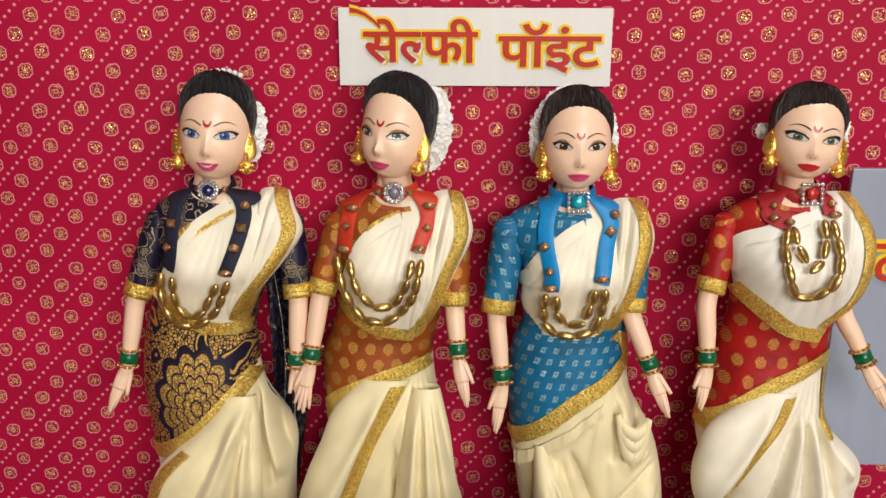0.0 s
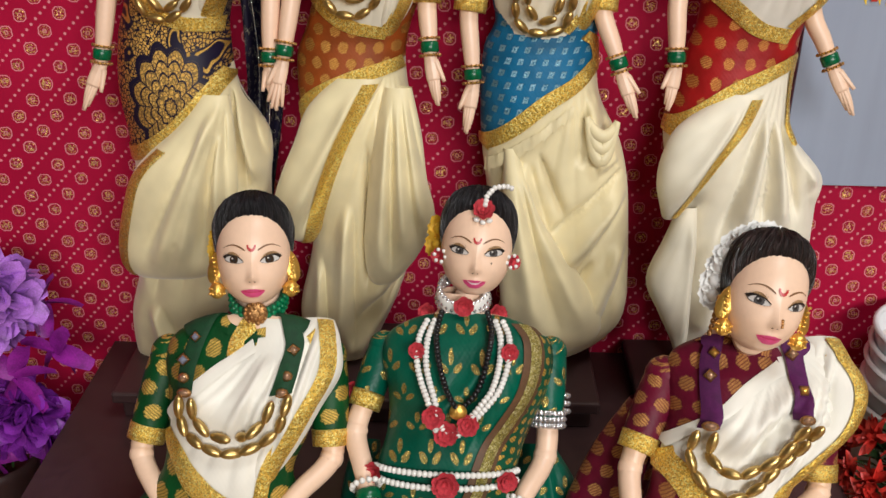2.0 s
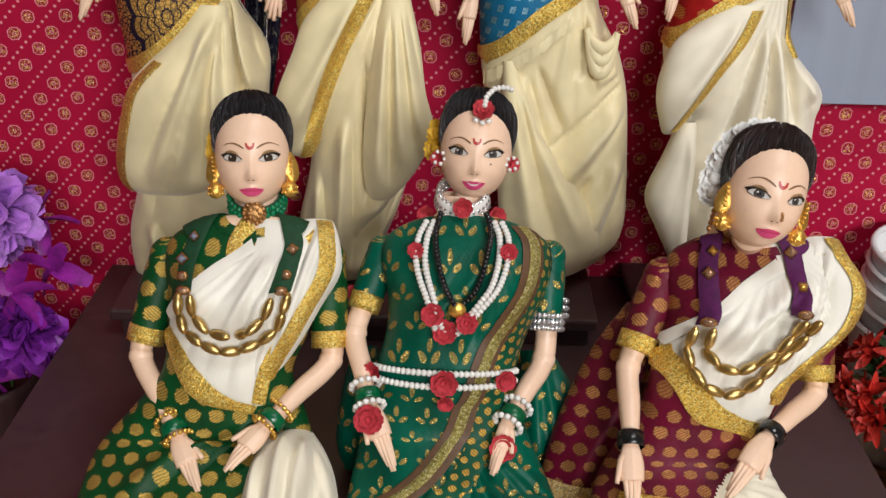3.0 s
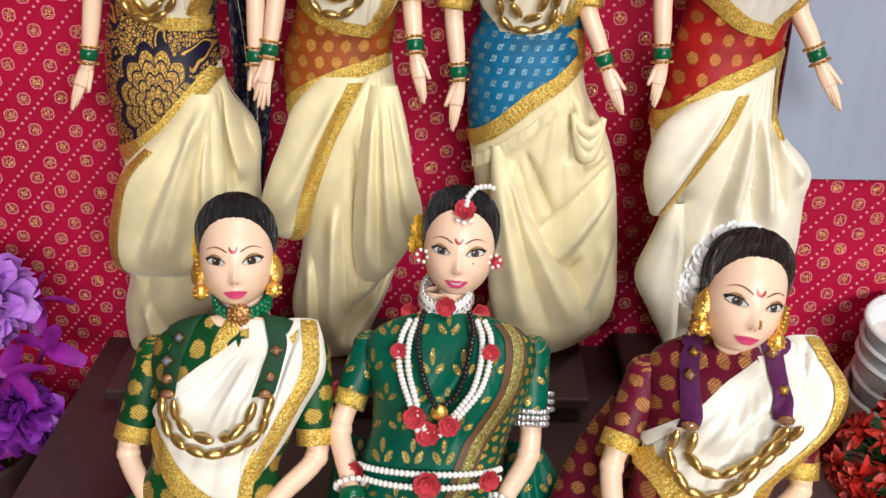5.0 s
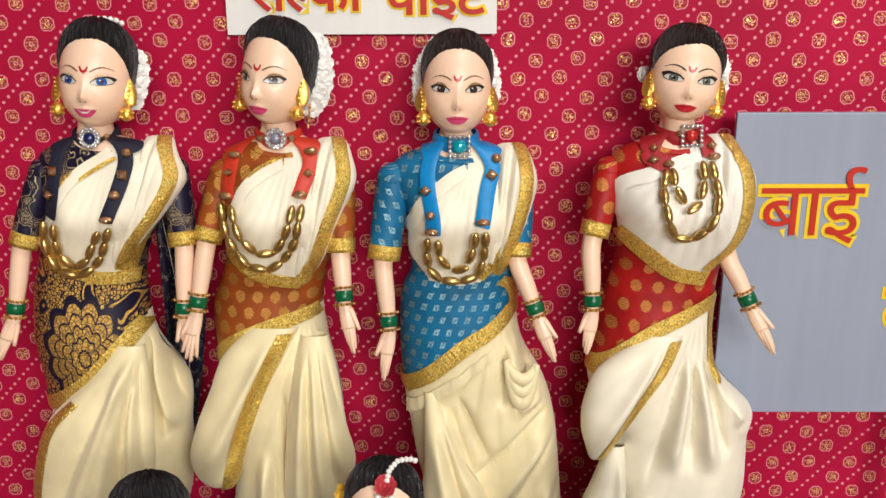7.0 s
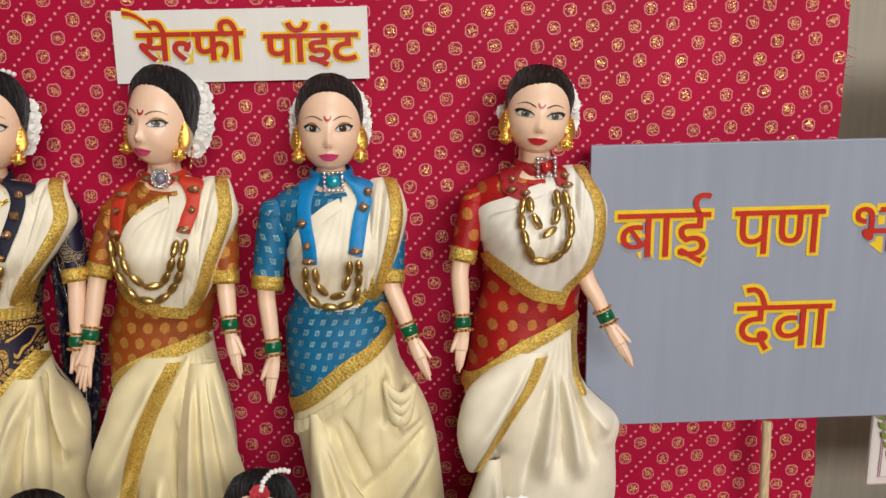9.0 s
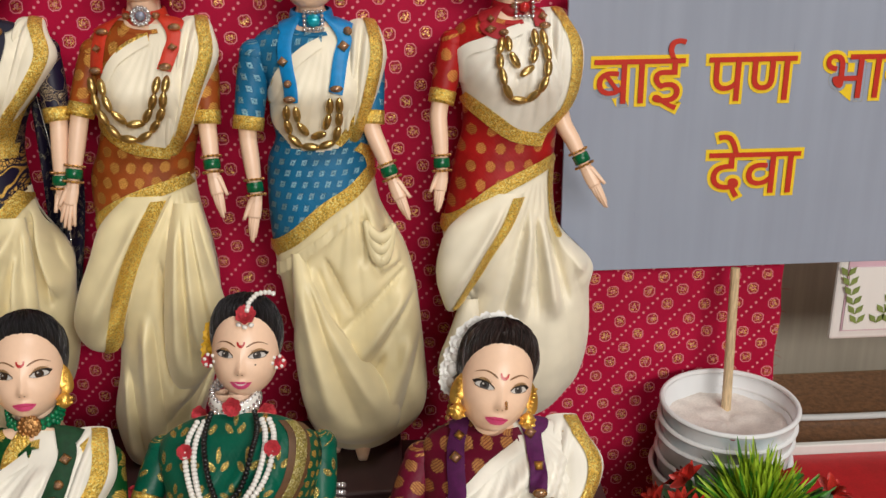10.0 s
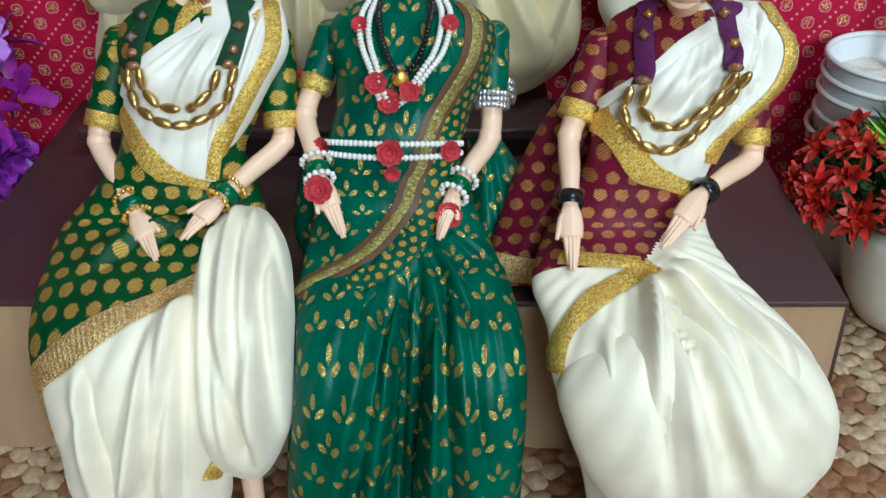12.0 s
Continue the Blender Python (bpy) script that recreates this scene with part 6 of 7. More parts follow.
# ---- seated doll in dotted green ----
def sit_green_face(hd):
    hd.paint(IRIS_BROWN, LIP_PINK)
    hd.hair(HAIR_BLACK, 0.68, 0.0, 0.0, 0.0028, seed=5)
    hd.bun(HAIR_BLACK)
    hd.roses(165, 190, 3, 0.0190, 0.0045, FLOWER_YELLOW, 0.012, 61)
    hd.earrings()


def ankle(maker, x, y, z_top, mat=BRIGHT_GOLD):
    maker.tube([(x, y + 0.003, z_top), (x, y + 0.002, 0.018), (x, y, 0.008), (x, y - 0.014, 0.004)], [0.0060, 0.0046, 0.0048, 0.0032], SKIN, 12, 0.9, 4, Vector((0, 0, 1)))


def sit_green_extra(maker, body, hd, collar):
    puff = Body([(0.292, 0.116, -0.066, -0.046, 0.010), (0.272, 0.113, -0.070, -0.036, 0.020), (0.248, 0.107, -0.071, -0.031, 0.025), (0.229, 0.088, -0.070, -0.030, 0.024), (0.222, 0.066, -0.068, -0.031, 0.022), (0.221, 0.048, -0.064, -0.038, 0.016), (0.222, 0.040, -0.058, -0.044, 0.006)],
                [(0.1, 0.4, -0.35, 5.5, 0.005, 0.007), (0.5, 0.6, 0.75, 5.2, 0.006, 0.006), (-0.4, 2.6, 0.5, 4.8, 0.006, -0.008), (-0.7, 1.0, -0.75, 5.0, 0.004, 0.004), (0.7, 1.5, 0.1, 3.4, 0.005, -0.006)], (), [(0.2, -0.4, 5.0, 0.0045, lambda f, s: min(1.0, s * 0.5) * min(1.0, (6 - s) * 0.6), 2.0)])
    puff.prepare()
    drape(maker, puff, lambda f, s: IVORY, 40, 10)
    maker.strip(body, [(0.75, 11.0), (0.9, 11.8), (0.93, 12.6), (0.8, 13.2)], 0.007, ZARI, 0.002)
    ankle(maker, -0.0535, 0.226, 0.05)
    ankle(maker, -0.072, 0.230, 0.06)
    maker.band((-0.0535, 0.228, 0.034), (0, 0, 1), 0.0068, 0.008, ZARI, 20)
    n = Vector((0.05, -1, 0.3))
    p = body.point(0.05, 1.2, 0.0042)
    maker.ball(p, (0.0050, 0.0050, 0.0016), COPPER, n.to_track_quat("Z", "Y").to_matrix(), 14, 7)
    maker.bead_ring(p + n.normalized() * 0.0008, n, 0.0042, 0.0009, 14, COPPER)
    maker.bead_ring(p + n.normalized() * 0.0012, n, 0.0022, 0.0009, 8, COPPER)
    mid = body.rows[1]
    for k in range(3):
        maker.bead_ring((collar[0], collar[1] + 0.0002 * k, collar[2] - 0.0024 + 0.0024 * k), (0, -0.35, 1), 0.0113, 0.0013, 30, GREEN_BEAD)


sg_left = [(0.10, 2.4), (-0.25, 3.2), (-0.60, 3.9), (-0.92, 4.6)]
sg_under = [(-1, 5.0), (-0.7, 5.6), (-0.45, 6.0), (0.43, 6.85), (1.0, 6.2)]
sg_low = [(-1, 11.5), (-0.95, 11.4), (-0.1, 10.3), (0.40, 9.6), (0.47, 8.6), (1.0, 8.2)]
sg_outer = [(0.76, 2.0), (0.88, 3.0), (0.86, 4.4), (0.55, 6.6)]
maker = standing(
    ROWS_SIT_GREEN, [(0.3, 9.8, -0.15, 13.5, 0.006, 0.0075), (0.3, 9.8, 0.25, 14.0, 0.006, 0.0060), (-0.5, 11.0, -0.55, 14.5, 0.006, 0.0075), (0.1, 10.4, -0.4, 14.5, 0.005, 0.0075), (0.45, 7.2, -0.7, 9.4, 0.006, 0.0030), (0.45, 7.2, -0.2, 8.8, 0.005, 0.0030), (0.35, 2.6, -0.1, 5.4, 0.005, 0.0033), (0.5, 2.6, 0.3, 5.6, 0.004, 0.0030)],
    "green", (GREEN_DOT, GREEN_DOT, WHITE_SILK, IVORY, GREEN_VELVET), (sg_left, sg_under, sg_low, sg_outer),
    [(sg_outer, 0.0052, ZARI, 0.0014), ([(-0.96, 5.0), (-0.7, 5.6), (-0.45, 6.0), (0.0, 6.45), (0.5, 6.85)], 0.0063, ZARI, 0.0014), ([(0.46, 9.45), (0.2, 9.95), (-0.1, 10.35), (-0.55, 10.9), (-0.93, 11.45), (-0.985, 12.4)], 0.0080, ZARI_PALE, 0.0014), ([(0.0, 1.7), (-0.12, 2.2), (-0.1, 2.7)], 0.006, ZARI, 0.001)],
    ((-0.0720, 0.3305, 0.2297), 8, 1, -24, 0.93, 0.975), sit_green_face,
    [(((-0.1093, 0.3220, 0.1850), (-0.1190, 0.3020, 0.1500), (-0.0982, 0.2730, 0.1300), (-0.0840, 0.2490, 0.1170)), dict(share=0.78, fat=0.0081, thumb=-1, palm=1.1, facing=Vector((0, -0.5, 0.86)))),
     (((-0.0421, 0.3220, 0.1850), (-0.0396, 0.3020, 0.1500), (-0.0634, 0.2740, 0.1360), (-0.0800, 0.2520, 0.1260)), dict(share=0.78, fat=0.0081, thumb=1, palm=1.1, facing=Vector((0, -0.5, 0.86))))],
    [(-0.62, 2.2, 0.0024, 0.0024, GEM_GREY, 1), (-0.66, 2.9, 0.0030, 0.0028, GEM_GREY, 1), (-0.62, 3.4, 0.0024, 0.0022, GEM_BROWN, 0), (-0.60, 3.8, 0.0032, 0.0020, GEM_BROWN, 0), (0.56, 2.5, 0.0028, 0.0026, GEM_BROWN, 1), (0.57, 3.3, 0.0024, 0.0022, GEM_BROWN, 0), (0.58, 3.75, 0.0030, 0.0020, GEM_BROWN, 0)],
    [[(-0.40, 1.6), (-0.60, 2.4), (-0.62, 3.8)], [(0.42, 1.6), (0.56, 2.4), (0.58, 3.8)]],
    [[(-0.66, 3.9), (-0.62, 4.7), (-0.40, 5.25), (0.02, 5.5), (0.42, 5.35), (0.64, 4.8), (0.68, 3.85)], [(-0.48, 3.9), (-0.44, 4.5), (-0.26, 4.92), (0.05, 5.1), (0.34, 4.9), (0.49, 4.4), (0.51, 3.95)]],
    sit_green_extra, "gold", pleat=((0.45, 8.6, 5.0, 0.0036),), chest=0.0018)
maker.finish("seated_doll", "seated fashion doll in green dotted brocade and ivory drape", (-0.08, 0.30, 0.0865))


# ---- seated doll in emerald ----
def sit_emerald_face(hd):
    hd.paint(IRIS_GREY, LIP_PINK, smile=0.0005)
    hd.hair(HAIR_BLACK, 0.68, 0.0, 0.0, 0.0030, seed=6)
    hd.bun(HAIR_BLACK)
    hd.roses(168, 186, 2, 0.0205, 0.0058, FLOWER_YELLOW, 0.011, 71)
    hd.earrings(kind="felt")
    k = hd.m
    k.flower(hd.put(0.0015, -0.0145, 0.0165), hd.turn @ Vector((0, -1, 0.6)), 0.0046, RED_FELT, 7, 3, 0.4, 5)
    k.bead_line([hd.put(-0.003, -0.0160, 0.0130), hd.put(0.0015, -0.0168, 0.0115), hd.put(0.006, -0.0160, 0.0130)], 0.0011, 0.0022, PEARL, 8, 6)
    k.bead_line([hd.put(0.002, -0.0150, 0.0185), hd.put(0.0025, -0.0125, 0.0235), hd.put(0.006, -0.010, 0.0275), hd.put(0.011, -0.009, 0.0285), hd.put(0.0145, -0.008, 0.0275)], 0.0013, 0.0018, PEARL, 8, 6)
    hd.disc(0.0070, -0.0062, 0.00035, 0.00035, LASH, 0.0003, 8)


def sit_emerald_extra(maker, body, hd, collar):
    for k in range(3):
        maker.bead_ring((collar[0], collar[1], collar[2] - 0.0026 + 0.0026 * k), (0, -0.35, 1), 0.0099 + 0.0005 * (2 - k), 0.0013, 28, SILVER)
    for f, s in ((0.0, 1.35), (-0.95, 0.95), (0.95, 0.95)):
        maker.flower(body.point(f, s, 0.0055), (f * 0.5, -1, 0.3), 0.0042, RED_FELT, 7, 3, 0.4, 8)
    for off, wide in ((0.0, 0.0), (0.10, 0.1)):
        maker.bead_line(maker.on(body, [(-0.52 + off, 1.9), (-0.56 + off, 3.2), (-0.40 + off * 0.8, 4.5), (-0.12, 5.35 - 3 * off), (0.18 - off * 0.8, 4.7), (0.46 - off, 3.2), (0.50 - off, 1.9)], 0.0035), 0.0014, 0.0019, PEARL, 7, 5)
    maker.bead_line(maker.on(body, [(-0.36, 1.7), (-0.34, 2.8), (-0.22, 3.9), (-0.06, 4.35), (0.10, 3.9), (0.26, 2.8), (0.34, 1.7)], 0.0045), 0.0014, 0.0019, BLACK_BEAD, 7, 5)
    maker.ball(body.point(-0.06, 4.45, 0.006), (0.0036, 0.0024, 0.0034), BRIGHT_GOLD, None, 12, 8)
    for f, s, r in ((-0.56, 2.9, 0.0034), (0.48, 2.9, 0.0036), (-0.36, 4.6, 0.0046), (-0.14, 5.1, 0.0050), (0.12, 4.8, 0.0044), (-0.92, 6.05, 0.0042), (0.0, 6.1, 0.0056), (0.05, 6.5, 0.0034), (0.80, 6.1, 0.0044)):
        p = body.point(f, s, 0.0045)
        maker.flower(p, body.point(f, s, 0.0085) - p + Vector((0, -0.0005, 0)), r, RED_FELT, 7, 3, 0.4, int(s * 10))
    for d in (-0.09, 0.11):
        maker.bead_line(maker.on(body, [(-0.95, 6.05 + d), (-0.4, 6.07 + d), (0.0, 6.08 + d), (0.5, 6.08 + d), (0.95, 6.08 + d)], 0.0034), 0.0015, 0.0021, PEARL, 7, 5)
    # beaded armlets and wrist flowers
    for x, y, z in ((0.0515, 0.331, 0.165),):
        for k in range(3):
            maker.bead_ring((x, y - 0.002 * k, z - 0.0026 * k), (0.1, 0.55, 0.8), 0.0088, 0.0013, 24, SILVER)
    maker.flower((-0.0315, 0.322, 0.170), (-0.6, -1, 0.4), 0.0045, RED_FELT, 7, 3, 0.4, 9)
    maker.flower((-0.0215, 0.274, 0.141), (0, -1, 0.7), 0.0060, RED_FELT, 8, 3, 0.4, 10)
    maker.flower((0.0320, 0.272, 0.130), (0, -1, 0.7), 0.0055, RED_FELT, 8, 3, 0.4, 11)
    # the two halves of the pleated skirt, parted in the middle
    lap = ROWS_SIT_EMERALD[9:]
    for side in (0, 1):
        rows = []
        for k, r in enumerate(lap):
            mid = 0.022 - 0.0022 * k
            grow = min(1.0, 0.25 + 0.3 * k)
            rows.append((r[0] - 0.007 * grow, r[1] + 0.002 * grow, r[2] + 0.002 if side == 0 else mid + 0.0045, mid - 0.0045 if side == 0 else r[3] + 0.001, (0.008 + 0.009 * grow) * (1.0 if k < len(lap) - 1 else 0.6)))
        lines = ((0.9, 0.3, 0.55, 5.6, 0.004, 0.004), (0.8, 0.4, 0.1, 5.6, 0.004, -0.004), (0.6, 0.4, -0.4, 5.4, 0.005, 0.003))
        panel(maker, rows, [(f0 * (1 - 2 * side), s0, f1 * (1 - 2 * side), s1, w, amp) for f0, s0, f1, s1, w, amp in lines], GREEN_LEAF, 6.0, 0.0016)
    # end of the drape that hangs behind on the box
    tail = Body([(0.335, 0.135, 0.040, 0.056, 0.006), (0.325, 0.122, 0.040, 0.066, 0.011), (0.315, 0.107, 0.038, 0.070, 0.013), (0.308, 0.094, 0.036, 0.070, 0.010), (0.306, 0.089, 0.040, 0.066, 0.004)], [(0.2, 0.3, 0.5, 3.8, 0.004, 0.003), (-0.3, 0.3, -0.2, 3.8, 0.004, 0.003)])
    tail.prepare()
    drape(maker, tail, lambda f, s: GREEN_LEAF, 24, 6)
    tail = Body([(0.335, 0.135, -0.034, -0.022, 0.006), (0.322, 0.120, -0.038, -0.020, 0.010), (0.312, 0.100, -0.040, -0.020, 0.010), (0.306, 0.089, -0.036, -0.024, 0.004)], [(0.2, 0.3, 0.5, 2.8, 0.004, 0.003)])
    tail.prepare()
    drape(maker, tail, lambda f, s: GREEN_LEAF, 20, 6)


se_outer = [(0.80, 1.9), (0.80, 3.0), (0.70, 4.6), (0.45, 6.4), (0.0, 8.2), (-0.5, 9.2), (-0.97, 9.6)]
shift_line = lambda pts, d, e=0.0: [(min(0.99, f + d), s + e) for f, s in pts]
maker = standing(
    ROWS_SIT_EMERALD, fan((0.15, 8.6), (-0.45, -0.3, 0.32), 14.0, 0.0045, 0.0015, 15) + [(0.2, 8.8, 0.7, 13.5, 0.007, 0.004), (0.35, 8.6, 0.9, 12.0, 0.006, 0.004), (-0.2, 9.4, -0.8, 13.5, 0.006, 0.003), (0.10, 9.0, -0.05, 15.6, 0.007, -0.014), (0.2, 9.0, 0.12, 15.6, 0.005, -0.008), (0.6, 2.2, 0.0, 6.0, 0.004, 0.002), (0.45, 2.2, -0.5, 5.6, 0.004, 0.002)],
    "emerald", (GREEN_LEAF, GREEN_LEAF, GREEN_LEAF, GREEN_LEAF, GREEN_LEAF), (sg_left, [(-1, 6), (1, 6)], [(-1, 9.8), (-0.4, 9.0), (0, 8.2), (1, 8.2)], sg_outer),
    [(se_outer, 0.0100, BROWN_BORDER, 0.0013), (se_outer, 0.0042, OLIVE_BORDER, 0.0019), (shift_line(se_outer, 0.22, 0.32), 0.0095, GREEN_BORDER, 0.0013)],
    ((0.0190, 0.3445, 0.2283), -2, 3, -24, 0.92, 0.975), sit_emerald_face,
    [(((-0.0197, 0.3290, 0.1860), (-0.0298, 0.3080, 0.1600), (-0.0217, 0.2800, 0.1430), (-0.0080, 0.2560, 0.1220)), dict(share=0.62, thumb=1, palm=1.1, facing=Vector((0, -0.6, 0.8)))),
     (((0.0514, 0.3290, 0.1850), (0.0496, 0.3080, 0.1490), (0.0340, 0.2800, 0.1360), (0.0260, 0.2570, 0.1220)), dict(share=0.62, thumb=-1, facing=Vector((0, -0.6, 0.8))))],
    [], [], [], sit_emerald_extra, "pearl", PEARL, ((0.15, 7.6, 6.0, 0.0032),), 0.0008)
maker.finish("seated_doll", "seated fashion doll in emerald leaf-patterned silk with pearl necklaces", (0.015, 0.31, 0.0865))


# ---- seated doll in maroon ----
def sit_maroon_face(hd):
    hd.paint(IRIS_GREY, LIP_PINK)
    hd.hair(HAIR_BROWN, 0.68, 0.0, 0.0, 0.0030, seed=7)
    hd.bun(HAIR_BROWN)
    hd.roses(75, 195, 9, 0.0200, 0.0056, FLOWER_WHITE, 0.009, 81)
    hd.roses(20, 62, 4, 0.0195, 0.0042, FLOWER_WHITE, 0.012, 91)
    hd.earrings()
    hd.m.bead_line([hd.put(-0.0185, 0.0, -0.003), hd.put(-0.0195, 0.0, -0.020)], 0.0010, 0.0021, COPPER, 7, 5)
    for dx, dz in ((0, 0), (0.0003, -0.0012), (-0.0003, 0.0011)):
        hd.m.ball(hd.face(0.0026 + dx, -0.0088 + dz, 0.0004), (0.0007,) * 3, COPPER, None, 8, 5)


def sit_maroon_extra(maker, body, hd, collar):
    p = body.point(0.1, 1.25, 0.0045)
    maker.bead_ring(p, (0, -1, 0.3), 0.0016, 0.0011, 5, GEM_PINK)
    maker.ball(p, (0.001,) * 3, GEM_PINK, None, 8, 5)
    # loose end of the maroon drape, fanned out on the box
    panel(maker, [(0.246, 0.108, 0.096, 0.150, 0.008), (0.229, 0.100, 0.086, 0.166, 0.016), (0.212, 0.090, 0.074, 0.177, 0.024), (0.204, 0.076, 0.077, 0.181, 0.025), (0.201, 0.060, 0.084, 0.178, 0.022), (0.202, 0.046, 0.094, 0.168, 0.015), (0.206, 0.038, 0.112, 0.156, 0.005)],
          [(-0.6, 0.4, 0.1, 4.8, 0.005, 0.005), (-0.5, 0.4, 0.55, 4.2, 0.006, 0.005), (-0.7, 0.6, -0.3, 4.4, 0.004, -0.005), (-0.4, 0.3, 0.8, 3.2, 0.006, 0.004), (-0.55, 0.5, 0.35, 4.4, 0.004, -0.005)], IVORY, 5.0, 0.0018)
    tail = Body([(0.325, 0.168, 0.086, 0.104, 0.008), (0.318, 0.150, 0.072, 0.100, 0.012), (0.308, 0.128, 0.060, 0.098, 0.013), (0.296, 0.108, 0.052, 0.096, 0.012), (0.286, 0.096, 0.050, 0.092, 0.008), (0.282, 0.089, 0.052, 0.088, 0.004)],
                [(0.4, 0.4, -0.6, 4.6, 0.006, 0.005), (0.6, 0.4, 0.0, 4.6, 0.005, 0.005), (0.7, 0.6, 0.6, 4.6, 0.004, 0.003)])
    tail.prepare()
    drape(maker, tail, lambda f, s: MAROON, 36, 10)
    maker.strip(tail, [(-0.97, 3.9), (-0.5, 4.2), (0.0, 4.3), (0.6, 4.2)], 0.009, ZARI_PALE, 0.0014)
    ankle(maker, 0.110, 0.216, 0.05)
    ankle(maker, 0.135, 0.216, 0.05)


sm_left = [(0.15, 2.5), (-0.30, 3.3), (-0.70, 4.2), (-0.97, 4.8)]
sm_under = [(-1, 5.0), (-0.9, 5.3), (-0.27, 6.25), (0.62, 6.9), (1.0, 6.4)]
sm_low = [(-1, 8.9), (-0.02, 9.05), (0.4, 8.2), (1.0, 7.6)]
sm_outer = [(0.82, 2.0), (0.90, 3.0), (0.93, 4.6), (0.78, 6.2)]
maker = standing(
    ROWS_SIT_MAROON, [(0.0, 9.2, -0.55, 12.5, 0.005, 0.0075), (0.0, 9.2, -0.3, 14.0, 0.006, 0.0090), (0.05, 9.2, 0.0, 14.0, 0.005, 0.0060), (0.1, 9.1, 0.55, 12.0, 0.007, 0.0090), (0.2, 8.8, 0.85, 11.5, 0.008, 0.0090), (-0.6, 10.2, -0.75, 13.5, 0.006, 0.0060), (0.05, 9.4, 0.25, 12.4, 0.004, -0.0090), (0.4, 2.6, -0.3, 5.2, 0.005, 0.0036), (0.55, 2.6, 0.2, 5.9, 0.005, 0.0036), (0.7, 2.6, 0.55, 5.9, 0.004, 0.0030)],
    "maroon", (MAROON, MAROON, WHITE_SILK, IVORY, PURPLE), (sm_left, sm_under, sm_low, sm_outer),
    [(sm_outer, 0.0063, ZARI, 0.0014), ([(-0.97, 5.0), (-0.85, 5.4), (-0.27, 6.25), (0.2, 6.6), (0.68, 6.9)], 0.0080, ZARI, 0.0014), ([(-0.75, 8.75), (-0.4, 8.9), (0.0, 9.0)], 0.0067, ZARI, 0.0014), ([(0.10, 9.05), (-0.25, 9.4), (-0.62, 9.8), (-0.88, 10.3), (-0.985, 11.0)], 0.0071, ZARI, 0.0016)],
    ((0.1262, 0.2980, 0.2329), 1, 12, -23, 0.93, 0.975), sit_maroon_face,
    [(((0.0953, 0.3100, 0.1870), (0.0819, 0.2900, 0.1580), (0.0807, 0.2620, 0.1400), (0.0810, 0.2380, 0.1170)), dict(share=0.72, fat=0.0084, thumb=1, palm=1.1, facing=Vector((0, -0.7, 0.7)))),
     (((0.1595, 0.3110, 0.1830), (0.1584, 0.2900, 0.1480), (0.1324, 0.2630, 0.1450), (0.1100, 0.2380, 0.1290)), dict(share=0.80, fat=0.0079, thumb=-1, palm=1.15, facing=Vector((0, -0.6, 0.8))))],
    [(-0.58, 2.1, 0.0024, 0.0024, BRIGHT_GOLD, 1), (-0.62, 2.8, 0.0028, 0.0028, GEM_BROWN, 1), (-0.62, 4.2, 0.0036, 0.0020, GEM_BROWN, 0), (0.30, 2.1, 0.0028, 0.0028, GEM_BROWN, 1), (0.30, 3.1, 0.0026, 0.0026, BRIGHT_GOLD, 2), (0.30, 3.8, 0.0032, 0.0020, GEM_BROWN, 0), (-0.45, 1.2, 0.0030, 0.0020, GEM_BROWN, 0), (0.55, 1.2, 0.0030, 0.0020, GEM_BROWN, 0)],
    [[(-0.52, 1.6), (-0.62, 2.6), (-0.62, 4.3)], [(0.25, 1.6), (0.30, 2.6), (0.30, 3.85)]],
    [[(-0.70, 4.4), (-0.66, 5.2), (-0.44, 5.75), (-0.05, 5.95), (0.28, 5.75), (0.46, 5.1), (0.46, 4.0)], [(-0.54, 4.4), (-0.49, 5.0), (-0.30, 5.42), (0.0, 5.55), (0.22, 5.3), (0.32, 4.8), (0.32, 4.0)]],
    sit_maroon_extra, "black", pleat=((0.0, 8.3, 5.8, 0.0034),), chest=0.0024)
maker.finish("seated_doll", "seated fashion doll in maroon brocade with ivory silk drape", (0.12, 0.29, 0.0865))

# ---- props ----


def revolve(profile, seg=40):
    """A turned shape from (radius, height) pairs."""
    bm = bmesh.new()
    rings = [[bm.verts.new((r * math.cos(2 * math.pi * i / seg), r * math.sin(2 * math.pi * i / seg), z)) for i in range(seg)] for r, z in profile]
    for a, b in zip(rings, rings[1:]):
        for i in range(seg):
            face = bm.faces.new((a[i], a[(i + 1) % seg], b[(i + 1) % seg], b[i]))
            face.smooth = True
    return bm


def cup_print():
    """White paper with small red blossoms and pale blue wash."""
    n = Nodes("printed_cup_paper", 0.42, 0.0, (0.74, 0.75, 0.76))
    vor = n.add("ShaderNodeTexVoronoi")
    n.set(vor, "Vector", n.place())
    n.set(vor, "Scale", 85.0)
    n.set(vor, "Randomness", 0.8)
    dot = n.math("SUBTRACT", 1.0, n.ramp(vor.outputs["Distance"], 0.11, 0.17))
    wash = n.ramp(n.noise(26.0, 2.0), 0.5, 0.62)
    col = n.mix(n.math("MULTIPLY", wash, 0.55), (0.74, 0.75, 0.76), (0.42, 0.58, 0.66))
    n.colour(n.mix(dot, col, (0.34, 0.08, 0.11)))
    n.bump(n.noise(300.0), 0.06, 0.0003)
    return n.mat


CUP_PRINT = cup_print()


